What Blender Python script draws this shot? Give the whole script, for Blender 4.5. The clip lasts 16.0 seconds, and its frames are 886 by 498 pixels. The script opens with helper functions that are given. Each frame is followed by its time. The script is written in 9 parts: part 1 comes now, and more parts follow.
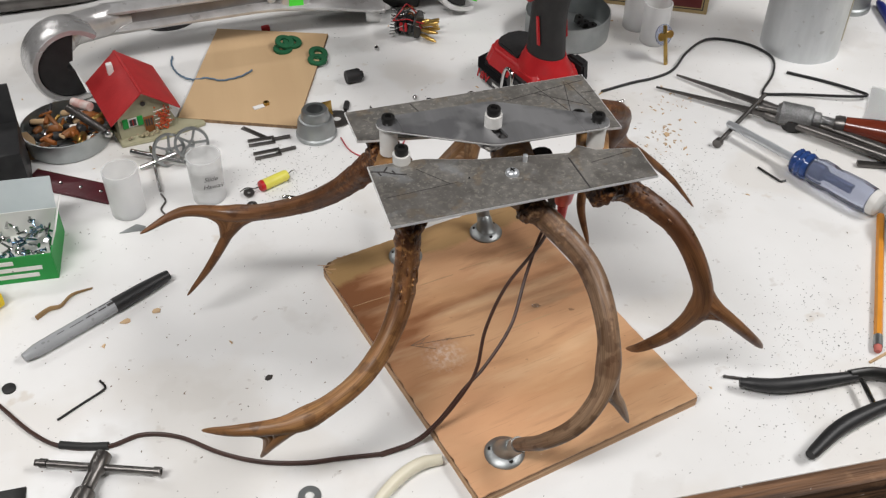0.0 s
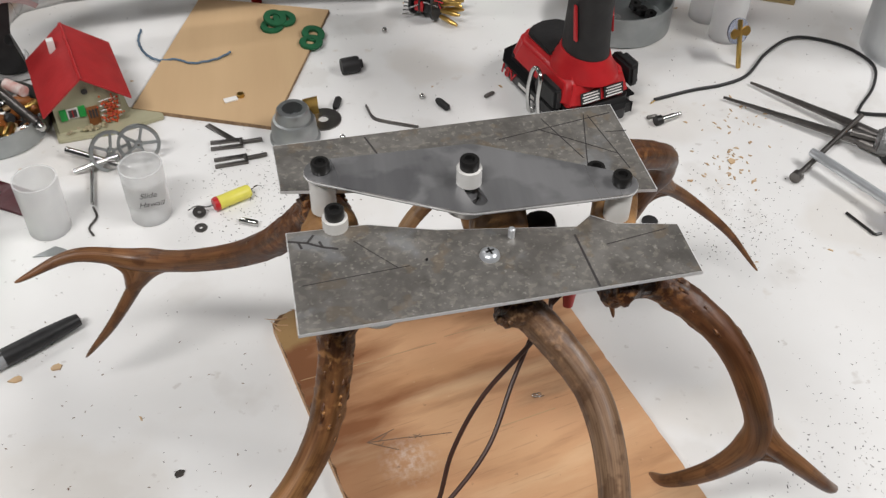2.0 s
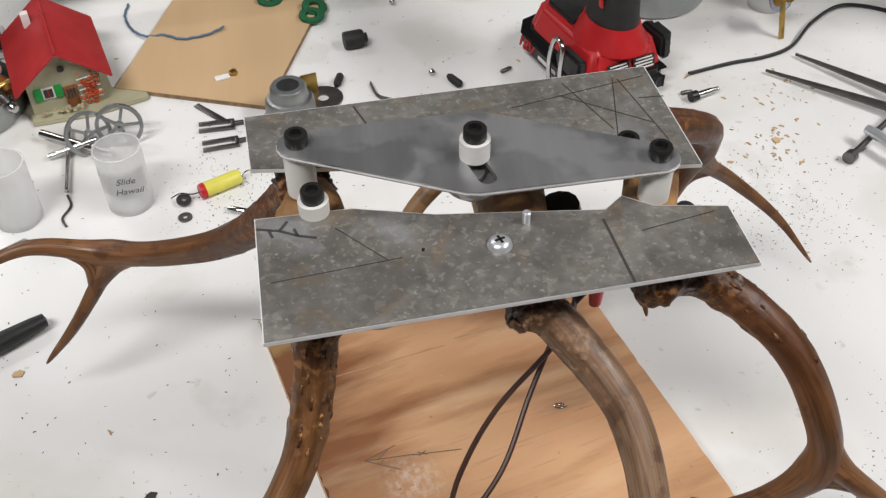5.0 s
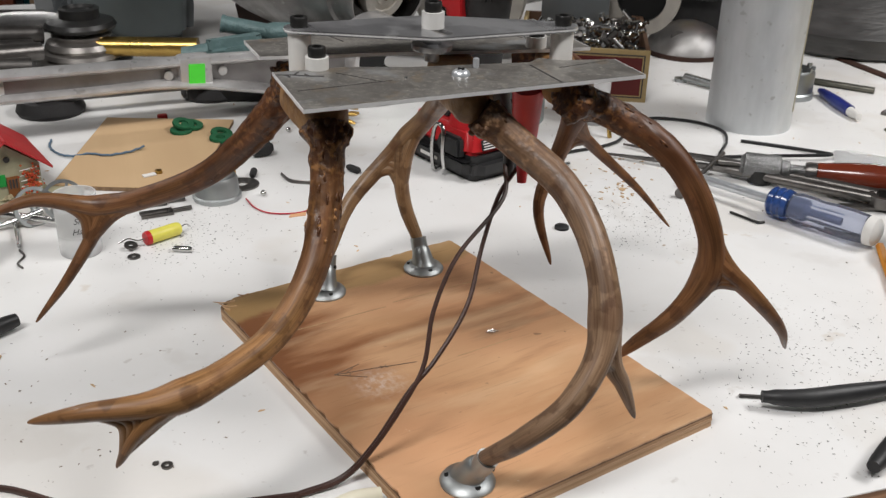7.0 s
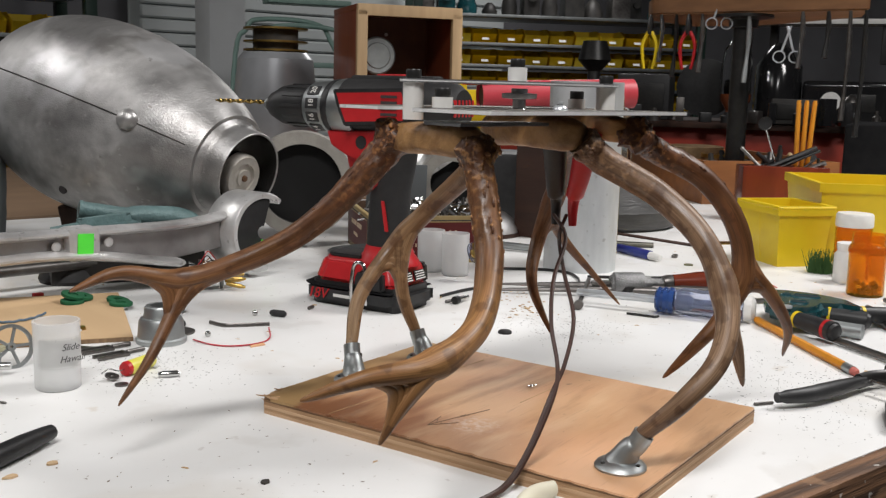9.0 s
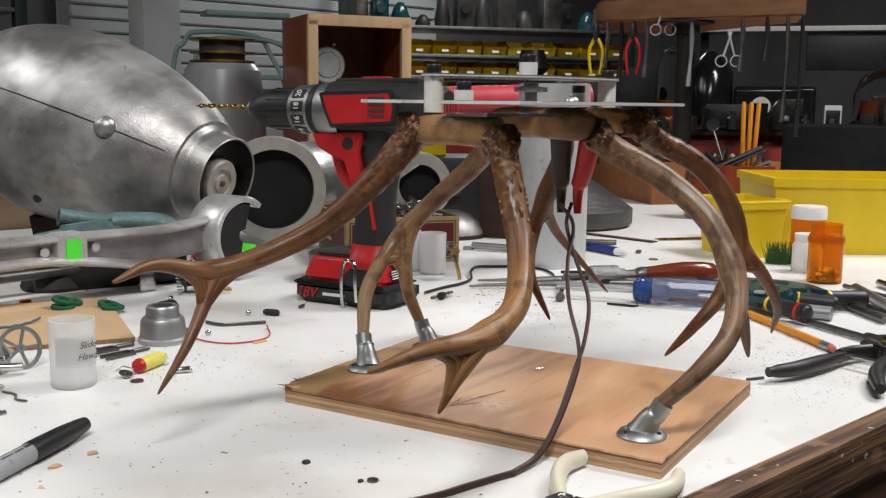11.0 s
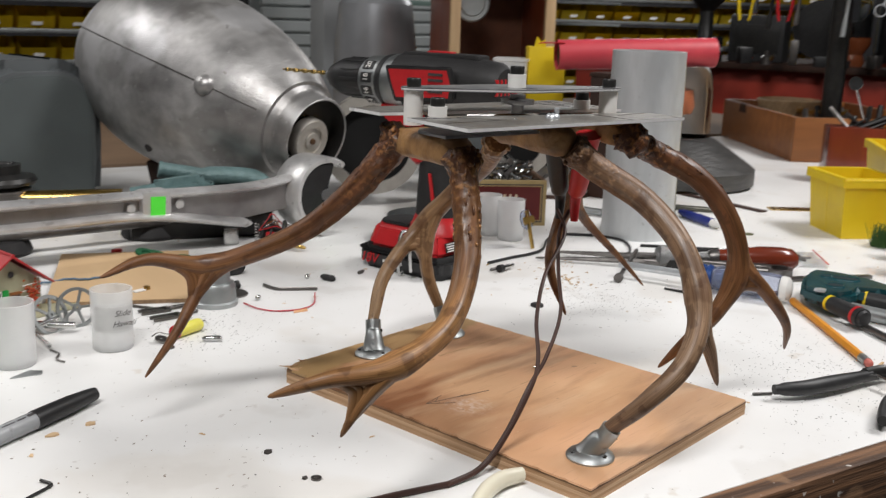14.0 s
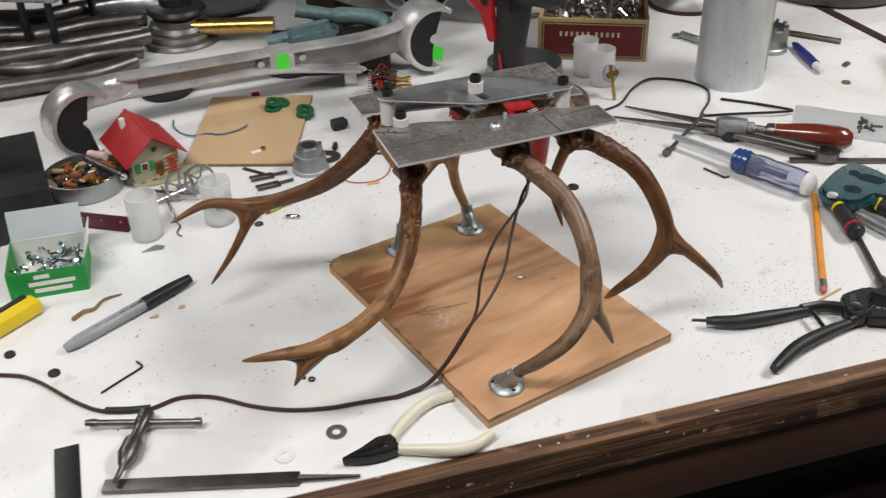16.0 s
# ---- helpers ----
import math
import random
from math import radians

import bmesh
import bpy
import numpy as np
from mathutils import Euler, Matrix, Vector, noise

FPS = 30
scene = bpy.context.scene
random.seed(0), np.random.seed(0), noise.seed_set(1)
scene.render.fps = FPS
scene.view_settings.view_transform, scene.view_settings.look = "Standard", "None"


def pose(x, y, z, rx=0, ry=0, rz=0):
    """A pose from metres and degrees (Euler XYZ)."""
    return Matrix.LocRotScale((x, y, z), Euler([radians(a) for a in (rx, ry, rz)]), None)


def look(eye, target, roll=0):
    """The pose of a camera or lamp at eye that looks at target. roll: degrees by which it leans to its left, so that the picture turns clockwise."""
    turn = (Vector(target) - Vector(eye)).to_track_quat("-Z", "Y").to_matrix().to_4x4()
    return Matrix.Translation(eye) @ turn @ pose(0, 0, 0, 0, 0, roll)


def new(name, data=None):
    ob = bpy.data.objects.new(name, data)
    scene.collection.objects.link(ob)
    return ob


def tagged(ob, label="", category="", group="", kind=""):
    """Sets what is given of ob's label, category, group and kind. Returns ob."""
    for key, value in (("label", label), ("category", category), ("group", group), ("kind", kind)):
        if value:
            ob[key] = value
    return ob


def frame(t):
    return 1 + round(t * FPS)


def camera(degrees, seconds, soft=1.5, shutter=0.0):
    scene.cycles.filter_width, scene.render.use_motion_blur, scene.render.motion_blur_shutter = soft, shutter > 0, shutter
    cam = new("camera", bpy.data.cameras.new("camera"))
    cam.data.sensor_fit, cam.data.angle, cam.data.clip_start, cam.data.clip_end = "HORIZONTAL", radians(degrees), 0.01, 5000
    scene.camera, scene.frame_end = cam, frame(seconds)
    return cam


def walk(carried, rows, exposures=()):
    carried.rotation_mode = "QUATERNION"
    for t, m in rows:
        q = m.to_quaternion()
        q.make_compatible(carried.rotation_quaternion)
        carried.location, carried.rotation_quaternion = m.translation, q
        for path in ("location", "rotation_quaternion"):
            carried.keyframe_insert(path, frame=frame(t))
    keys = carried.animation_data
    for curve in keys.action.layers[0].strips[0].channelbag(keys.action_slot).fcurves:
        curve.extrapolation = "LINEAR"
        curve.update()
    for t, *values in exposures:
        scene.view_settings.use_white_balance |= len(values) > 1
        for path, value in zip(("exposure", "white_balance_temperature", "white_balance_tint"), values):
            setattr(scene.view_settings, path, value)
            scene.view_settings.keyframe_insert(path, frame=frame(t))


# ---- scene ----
cam = camera(47.5, 16.0, 1.3, 0.3)
PATH = [
    (0, (-0.1210, -0.3933, 0.6035), (0.2338, 1.1232, -0.7720), 0.92),
    (0.5, (-0.1197, -0.3804, 0.5956), (0.2439, 1.1448, -0.7667), 1.61),
    (1, (-0.0916, -0.3458, 0.5842), (0.2180, 1.1797, -0.7915), 0.58),
    (1.5, (-0.0600, -0.2918, 0.5550), (0.1852, 1.2395, -0.8275), -0.34),
    (2, (-0.0254, -0.2117, 0.5255), (0.1858, 1.2661, -0.9193), 0.85),
    (2.5, (-0.0029, -0.1489, 0.4903), (0.1564, 1.2653, -1.0231), 0.20),
    (3, (0.0043, -0.1156, 0.4791), (0.1417, 1.2542, -1.0764), -0.24),
    (5.5, (-0.0210, -0.1970, 0.4606), (0.1642, 1.3705, -0.8909), -1.25),
    (6, (-0.0805, -0.2793, 0.4455), (0.2889, 1.3822, -0.7465), -0.17),
    (6.5, (-0.1114, -0.3232, 0.4092), (0.3659, 1.4016, -0.6461), 0.19),
    (7, (-0.1203, -0.3617, 0.3492), (0.4659, 1.4146, -0.5560), 1.49),
    (7.5, (-0.1595, -0.4012, 0.3154), (0.4934, 1.4367, -0.3982), 1.09),
    (8, (-0.2451, -0.3708, 0.2754), (0.6627, 1.4167, -0.2686), 1.35),
    (8.5, (-0.3336, -0.3347, 0.2292), (0.8451, 1.3382, -0.1292), 2.23),
    (11, (-0.4540, -0.3091, 0.2056), (0.9444, 1.1974, -0.0925), 0.66),
    (11.5, (-0.4556, -0.3061, 0.2031), (0.9442, 1.1995, -0.0972), 0.84),
    (12, (-0.4519, -0.3038, 0.2018), (0.9517, 1.1978, -0.1009), 0.97),
    (12.5, (-0.4493, -0.3038, 0.2014), (0.9605, 1.1912, -0.1020), 1.18),
    (13, (-0.4366, -0.3108, 0.2075), (0.9578, 1.1965, -0.1065), 1.38),
    (13.5, (-0.4090, -0.3418, 0.2185), (0.8933, 1.2434, -0.1091), 2.18),
    (14, (-0.3516, -0.3967, 0.2701), (0.7206, 1.3177, -0.2065), 1.82),
    (14.5, (-0.2648, -0.4627, 0.3468), (0.4862, 1.3403, -0.3599), -0.79),
    (15, (-0.2001, -0.5119, 0.4398), (0.3654, 1.2683, -0.4689), -2.10),
    (15.5, (-0.1769, -0.5269, 0.5114), (0.3709, 1.1740, -0.5474), -1.51),
    (16, (-0.1927, -0.5576, 0.5496), (0.2865, 1.1209, -0.5756), -1.50),
]
walk(cam, [(t, look(eye, target, roll)) for t, eye, target, roll in PATH], [(0.0, -0.14), (1.0, -0.14), (3.0, -0.06), (5.5, -0.02), (6.5, -0.06), (7.0, -0.10), (7.5, -0.04), (8.5, 0.10), (11.0, 0.08), (13.0, 0.08), (14.0, 0.08), (14.5, -0.05), (15.0, -0.16), (16.0, -0.14)])

# ---- light ----
world = bpy.data.worlds.new("workshop_world")
scene.world = world
world.use_nodes = True
world.node_tree.nodes["Background"].inputs[0].default_value = (1.0, 0.99, 0.99, 1)
world.node_tree.nodes["Background"].inputs[1].default_value = 0.03
scene.view_settings.exposure = 0.0


def overhead_light(x, y, z, sx, sy, watts, turn=0.0):
    data = bpy.data.lights.new("ceiling_tube_light", "AREA")
    data.shape, data.size, data.size_y, data.energy, data.color = "RECTANGLE", sx, sy, watts, (1.0, 0.978, 0.968)
    ob = new("ceiling_tube_light", data)
    ob.matrix_world = pose(x, y, z, 0, 0, turn)
    return ob


# main ceiling tube, placed by the direction of its shadows
overhead_light(1.65, -0.35, 1.95, 0.5, 1.2, 57)
# four unseen lamps added as fill for the bench and the far room
overhead_light(-0.9, -0.7, 1.95, 1.2, 0.35, 46)
overhead_light(-1.5, 1.7, 1.95, 1.2, 0.3, 17)
overhead_light(4.0, 4.0, 1.95, 1.2, 0.3, 26)
overhead_light(-1.6, 3.9, 1.95, 1.2, 0.3, 24)

# ---- materials ----


def surf(name, col, col2=None, rough=0.5, metal=0.0, scale=30.0, mix=0.6, bump=0.0, bscale=250.0, stretch=(1, 1, 1), big=0.25,
         coord="Object", rvar=0.12, trans=0.0, ior=1.45, vary=0.0, alpha=1.0, coat=0.0, lo=0.35, hi=0.65):
    m = bpy.data.materials.new(name)
    m.use_nodes = True
    nt = m.node_tree
    N, L = nt.nodes, nt.links
    b = N["Principled BSDF"]
    b.inputs["Roughness"].default_value, b.inputs["Metallic"].default_value = rough, metal
    b.inputs["IOR"].default_value, b.inputs["Transmission Weight"].default_value = ior, trans
    b.inputs["Alpha"].default_value, b.inputs["Coat Weight"].default_value = alpha, coat
    tc = N.new("ShaderNodeTexCoord")
    mp = N.new("ShaderNodeMapping")
    mp.inputs["Scale"].default_value = stretch
    L.new(tc.outputs[coord], mp.inputs["Vector"])

    def noise_at(s, d):
        n = N.new("ShaderNodeTexNoise")
        n.inputs["Scale"].default_value, n.inputs["Detail"].default_value = s, d
        L.new(mp.outputs[0], n.inputs["Vector"])
        return n

    fine = noise_at(scale, 8)
    ramp = N.new("ShaderNodeMapRange")
    ramp.inputs["From Min"].default_value, ramp.inputs["From Max"].default_value = lo, hi
    L.new(fine.outputs["Fac"], ramp.inputs["Value"])
    mx = N.new("ShaderNodeMix")
    mx.data_type = "RGBA"
    mx.inputs[6].default_value = (*col, 1)
    mx.inputs[7].default_value = (*(col2 or [c * 0.75 for c in col]), 1)
    ml = N.new("ShaderNodeMath")
    ml.operation = "MULTIPLY"
    ml.inputs[1].default_value = mix
    L.new(ramp.outputs[0], ml.inputs[0])
    L.new(ml.outputs[0], mx.inputs[0])
    coarse = noise_at(scale / 7.0, 3)
    hsv = N.new("ShaderNodeHueSaturation")
    val = N.new("ShaderNodeMapRange")
    val.inputs["To Min"].default_value, val.inputs["To Max"].default_value = 1 - big, 1 + big * 0.6
    val.inputs["From Min"].default_value, val.inputs["From Max"].default_value = 0.3, 0.7
    L.new(coarse.outputs["Fac"], val.inputs["Value"])
    L.new(mx.outputs[2], hsv.inputs["Color"])
    if vary:
        oi = N.new("ShaderNodeObjectInfo")
        vr = N.new("ShaderNodeMapRange")
        vr.inputs["To Min"].default_value, vr.inputs["To Max"].default_value = 1 - vary, 1 + vary
        L.new(oi.outputs["Random"], vr.inputs["Value"])
        mu = N.new("ShaderNodeMath")
        mu.operation = "MULTIPLY"
        L.new(vr.outputs[0], mu.inputs[0])
        L.new(val.outputs[0], mu.inputs[1])
        L.new(mu.outputs[0], hsv.inputs["Value"])
    else:
        L.new(val.outputs[0], hsv.inputs["Value"])
    L.new(hsv.outputs[0], b.inputs["Base Color"])
    rr = N.new("ShaderNodeMapRange")
    rr.inputs["To Min"].default_value, rr.inputs["To Max"].default_value = max(rough - rvar, 0.02), min(rough + rvar, 1)
    L.new(coarse.outputs["Fac"], rr.inputs["Value"])
    L.new(rr.outputs[0], b.inputs["Roughness"])
    if bump:
        bn = noise_at(bscale, 5)
        bp = N.new("ShaderNodeBump")
        bp.inputs["Strength"].default_value, bp.inputs["Distance"].default_value = bump, 0.002
        L.new(bn.outputs["Fac"], bp.inputs["Height"])
        L.new(bp.outputs[0], b.inputs["Normal"])
    return m


def speckled(m, dark, scale, edge, amount=0.8):
    """Adds small irregular spots of another colour over a material's base colour."""
    nt = m.node_tree
    N, L = nt.nodes, nt.links
    b = N["Principled BSDF"]
    was = b.inputs["Base Color"].links[0].from_socket
    tc = N.new("ShaderNodeTexCoord")
    n = N.new("ShaderNodeTexNoise")
    n.inputs["Scale"].default_value, n.inputs["Detail"].default_value = scale, 4
    L.new(tc.outputs["Object"], n.inputs["Vector"])
    r = N.new("ShaderNodeMapRange")
    r.inputs["From Min"].default_value, r.inputs["From Max"].default_value = edge, edge + 0.05
    r.inputs["To Max"].default_value = amount
    L.new(n.outputs["Fac"], r.inputs["Value"])
    mx = N.new("ShaderNodeMix")
    mx.data_type = "RGBA"
    mx.inputs[7].default_value = (*dark, 1)
    L.new(r.outputs[0], mx.inputs[0])
    L.new(was, mx.inputs[6])
    L.new(mx.outputs[2], b.inputs["Base Color"])
    return m


WHITE_TOP = surf("white_bench_paint", (0.80, 0.80, 0.79), (0.70, 0.69, 0.67), 0.42, scale=9, mix=0.5, bump=0.05, bscale=60, big=0.07)
speckled(WHITE_TOP, (0.42, 0.38, 0.33), 38, 0.70, 0.35)
speckled(WHITE_TOP, (0.60, 0.58, 0.55), 12, 0.60, 0.35)
speckled(WHITE_TOP, (0.5, 0.47, 0.44), 160, 0.70, 0.5)
speckled(WHITE_TOP, (0.36, 0.34, 0.32), 330, 0.71, 0.6)
speckled(WHITE_TOP, (0.62, 0.58, 0.52), 5, 0.54, 0.35)
speckled(WHITE_TOP, (0.45, 0.42, 0.39), 90, 0.68, 0.45)
speckled(WHITE_TOP, (0.52, 0.44, 0.34), 26, 0.69, 0.4)
RIM = surf("worn_pine_edge", (0.190, 0.098, 0.050), (0.040, 0.020, 0.011), 0.6, scale=40, stretch=(0.16, 3.4, 3.4), bump=0.6, bscale=120, big=0.4, lo=0.38, hi=0.58, mix=0.9)
speckled(RIM, (0.70, 0.67, 0.62), 120, 0.68, 0.7)
speckled(RIM, (0.34, 0.20, 0.11), 22, 0.62, 0.45)
# rail brown is darkened to carry the shade under the edging
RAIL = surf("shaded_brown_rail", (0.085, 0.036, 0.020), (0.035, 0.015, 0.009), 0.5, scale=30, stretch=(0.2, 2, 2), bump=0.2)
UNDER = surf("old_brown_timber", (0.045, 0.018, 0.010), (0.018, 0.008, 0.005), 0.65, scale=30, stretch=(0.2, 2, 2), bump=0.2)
def plywood_face(name):
    """Golden veneer, its grain along y, with a reddish brown stain by one long edge, an olive end strip and a dusty spot."""
    m = surf(name, (0.62, 0.37, 0.205), (0.50, 0.265, 0.130), 0.40, scale=10, stretch=(3.2, 0.6, 1), big=0.13, bump=0.05, bscale=300, lo=0.40, hi=0.68, mix=0.8)
    N, L = m.node_tree.nodes, m.node_tree.links
    b = N["Principled BSDF"]
    tc, sep = N.new("ShaderNodeTexCoord"), N.new("ShaderNodeSeparateXYZ")
    L.new(tc.outputs["Object"], sep.inputs[0])

    def grain(scale, stretch, detail=6):
        mp, n = N.new("ShaderNodeMapping"), N.new("ShaderNodeTexNoise")
        mp.inputs["Scale"].default_value = stretch
        n.inputs["Scale"].default_value, n.inputs["Detail"].default_value = scale, detail
        L.new(tc.outputs["Object"], mp.inputs[0])
        L.new(mp.outputs[0], n.inputs["Vector"])
        return n.outputs["Fac"]

    def span(src, a, c, lo=0.0, hi=1.0):
        r = N.new("ShaderNodeMapRange")
        for k, v in (("From Min", a), ("From Max", c), ("To Min", lo), ("To Max", hi)):
            r.inputs[k].default_value = v
        L.new(src, r.inputs["Value"])
        return r.outputs[0]

    def calc(op, a, c):
        n = N.new("ShaderNodeMath")
        n.operation = op
        for k, v in ((0, a), (1, c)):
            if isinstance(v, float):
                n.inputs[k].default_value = v
            else:
                L.new(v, n.inputs[k])
        return n.outputs[0]

    def over(col, fac):
        mx = N.new("ShaderNodeMix")
        mx.data_type = "RGBA"
        mx.inputs[7].default_value = (*col, 1)
        L.new(fac, mx.inputs[0])
        L.new(b.inputs["Base Color"].links[0].from_socket, mx.inputs[6])
        L.new(mx.outputs[2], b.inputs["Base Color"])

    wide, cloud = grain(16, (2.6, 0.55, 1)), grain(9, (1.3, 0.8, 1), 4)
    over((0.66, 0.36, 0.20), span(cloud, 0.45, 0.60, 0.0, 0.55))
    edge = calc("ADD", span(sep.outputs[1], 0.005, 0.095), span(wide, 0.30, 0.70, -0.5, 0.5))
    long = span(calc("ADD", sep.outputs[0], span(cloud, 0.3, 0.7, -0.03, 0.03)), -0.06, 0.03)
    over((0.200, 0.076, 0.030), calc("MULTIPLY", calc("MULTIPLY", span(edge, 0.12, 0.75), long), 0.92))
    olive = calc("ADD", sep.outputs[0], span(grain(22, (0.6, 1.6, 1)), 0.3, 0.7, -0.006, 0.006))
    over((0.40, 0.265, 0.115), span(olive, 0.106, 0.112, 0.0, 0.75))
    over((0.20, 0.085, 0.035), calc("MULTIPLY", span(grain(24, (3.0, 0.45, 1)), 0.58, 0.72), 0.35))
    over((0.76, 0.57, 0.36), calc("MULTIPLY", span(grain(20, (2.5, 0.5, 1)), 0.55, 0.70), 0.30))
    over((0.16, 0.075, 0.035), calc("MULTIPLY", span(grain(110, (6.0, 0.3, 1)), 0.60, 0.75), 0.30))
    away = N.new("ShaderNodeVectorMath")
    away.operation = "DISTANCE"
    away.inputs[1].default_value = (-0.0085, 0.0530, 0.0106)
    L.new(tc.outputs["Object"], away.inputs[0])
    over((0.80, 0.77, 0.75), calc("MULTIPLY", span(away.outputs["Value"], 0.002, 0.021, 0.6, 0.0), span(grain(330, (1, 1, 1)), 0.42, 0.72, 0.0, 0.80)))
    return m


PLY = plywood_face("plywood_face")
speckled(PLY, (0.14, 0.07, 0.035), 130, 0.72, 0.6)
speckled(PLY, (0.80, 0.70, 0.55), 210, 0.74, 0.6)
PLY_WORN = surf("broken_dark_veneer_edge", (0.13, 0.062, 0.028), (0.30, 0.18, 0.09), 0.8, scale=70, stretch=(0.4, 0.4, 3), big=0.4, bump=0.5)
PLY_DARK = surf("plywood_dark_layer", (0.50, 0.31, 0.17), (0.27, 0.145, 0.07), 0.8, scale=80, stretch=(0.3, 0.3, 4), big=0.25, bump=0.3)
PLY_EDGE = surf("plywood_edge", (0.60, 0.40, 0.24), (0.38, 0.215, 0.11), 0.75, scale=50, stretch=(0.25, 0.25, 9), big=0.2, bump=0.3)


def antler_paint(name, dark, mid, pale, stops):
    """Streaks along the antler, between a dark and a pale tone that change from burr to tip (UV, metres)."""
    m = bpy.data.materials.new(name)
    m.use_nodes = True
    N, L = m.node_tree.nodes, m.node_tree.links
    b = N["Principled BSDF"]
    b.inputs["Specular IOR Level"].default_value = 0.42
    tc, sep, mp, mp2 = (N.new("ShaderNode" + k) for k in ("TexCoord", "SeparateXYZ", "Mapping", "Mapping"))
    mp.inputs["Scale"].default_value, mp2.inputs["Scale"].default_value = (1, 0.10, 1), (1, 0.42, 1)
    L.new(tc.outputs["UV"], sep.inputs[0])
    L.new(tc.outputs["UV"], mp.inputs[0])
    L.new(tc.outputs["UV"], mp2.inputs[0])
    streak, blot, patch = (N.new("ShaderNodeTexNoise") for _ in range(3))
    for n, s, d, src in ((streak, 420, 7, mp), (blot, 75, 8, mp2)):
        n.inputs["Scale"].default_value, n.inputs["Detail"].default_value = s, d
        L.new(src.outputs[0], n.inputs["Vector"])
    patch.inputs["Scale"].default_value, patch.inputs["Detail"].default_value = 26, 4
    L.new(tc.outputs["Object"], patch.inputs["Vector"])
    jit = N.new("ShaderNodeMath")
    jit.operation = "MULTIPLY_ADD"
    jit.inputs[1].default_value = 0.10
    L.new(patch.outputs["Fac"], jit.inputs[0])
    L.new(sep.outputs[1], jit.inputs[2])
    tone = N.new("ShaderNodeValToRGB")
    while len(tone.color_ramp.elements) < len(stops):
        tone.color_ramp.elements.new(0.5)
    scl = N.new("ShaderNodeMath")
    scl.operation = "MULTIPLY_ADD"
    scl.inputs[1].default_value, scl.inputs[2].default_value = 3.0, -0.15
    L.new(jit.outputs[0], scl.inputs[0])
    for e, (pos, k) in zip(tone.color_ramp.elements, stops):
        e.position, e.color = pos, (k, k, k, 1)
    L.new(scl.outputs[0], tone.inputs[0])
    cut, cut2 = N.new("ShaderNodeMapRange"), N.new("ShaderNodeMapRange")
    cut.inputs["From Min"].default_value, cut.inputs["From Max"].default_value = 0.12, 1.0
    cut2.inputs["From Min"].default_value, cut2.inputs["From Max"].default_value = 0.42, 0.66
    L.new(streak.outputs["Fac"], cut.inputs["Value"])
    L.new(blot.outputs["Fac"], cut2.inputs["Value"])
    mul = N.new("ShaderNodeMath")
    mul.operation = "MULTIPLY"
    L.new(cut.outputs[0], mul.inputs[0])
    L.new(tone.outputs[0], mul.inputs[1])
    low, top = N.new("ShaderNodeMix"), N.new("ShaderNodeMix")
    low.data_type = top.data_type = "RGBA"
    low.inputs[6].default_value, low.inputs[7].default_value, top.inputs[7].default_value = (*dark, 1), (*mid, 1), (*pale, 1)
    both = N.new("ShaderNodeMath")
    both.operation = "MULTIPLY_ADD"
    both.use_clamp = True
    both.inputs[1].default_value = 0.58
    L.new(cut2.outputs[0], both.inputs[0])
    L.new(mul.outputs[0], both.inputs[2])
    L.new(both.outputs[0], low.inputs[0])
    L.new(low.outputs[2], top.inputs[6])
    L.new(mul.outputs[0], top.inputs[0])
    rough = N.new("ShaderNodeMapRange")
    rough.inputs["From Min"].default_value, rough.inputs["From Max"].default_value = 0.35, 0.65
    rough.inputs["To Min"].default_value, rough.inputs["To Max"].default_value = 0.32, 0.56
    L.new(blot.outputs["Fac"], rough.inputs["Value"])
    L.new(rough.outputs[0], b.inputs["Roughness"])
    # golden pearls on the dark crust near the burr
    crust, near, pick, gate = N.new("ShaderNodeTexNoise"), N.new("ShaderNodeMapRange"), N.new("ShaderNodeMapRange"), N.new("ShaderNodeMath")
    crust.inputs["Scale"].default_value, crust.inputs["Detail"].default_value = 300, 5
    L.new(tc.outputs["Object"], crust.inputs["Vector"])
    near.inputs["From Min"].default_value, near.inputs["From Max"].default_value = 0.02, 0.11
    near.inputs["To Min"].default_value, near.inputs["To Max"].default_value = 1.0, 0.0
    L.new(jit.outputs[0], near.inputs["Value"])
    pick.inputs["From Min"].default_value, pick.inputs["From Max"].default_value = 0.50, 0.66
    L.new(crust.outputs["Fac"], pick.inputs["Value"])
    gate.operation = "MULTIPLY"
    L.new(near.outputs[0], gate.inputs[0])
    L.new(pick.outputs[0], gate.inputs[1])
    pearl = N.new("ShaderNodeMix")
    pearl.data_type = "RGBA"
    pearl.inputs[7].default_value = (pale[0] * 1.1, pale[1] * 0.95, pale[2] * 0.8, 1)
    L.new(gate.outputs[0], pearl.inputs[0])
    L.new(top.outputs[2], pearl.inputs[6])
    L.new(pearl.outputs[2], b.inputs["Base Color"])
    bp, bp2 = N.new("ShaderNodeBump"), N.new("ShaderNodeBump")
    bp.inputs["Strength"].default_value, bp.inputs["Distance"].default_value = 0.16, 0.0006
    bp2.inputs["Distance"].default_value = 0.0022
    L.new(streak.outputs["Fac"], bp.inputs["Height"])
    L.new(near.outputs[0], bp2.inputs["Strength"])
    L.new(crust.outputs["Fac"], bp2.inputs["Height"])
    L.new(bp.outputs[0], bp2.inputs["Normal"])
    L.new(bp2.outputs[0], b.inputs["Normal"])
    return m


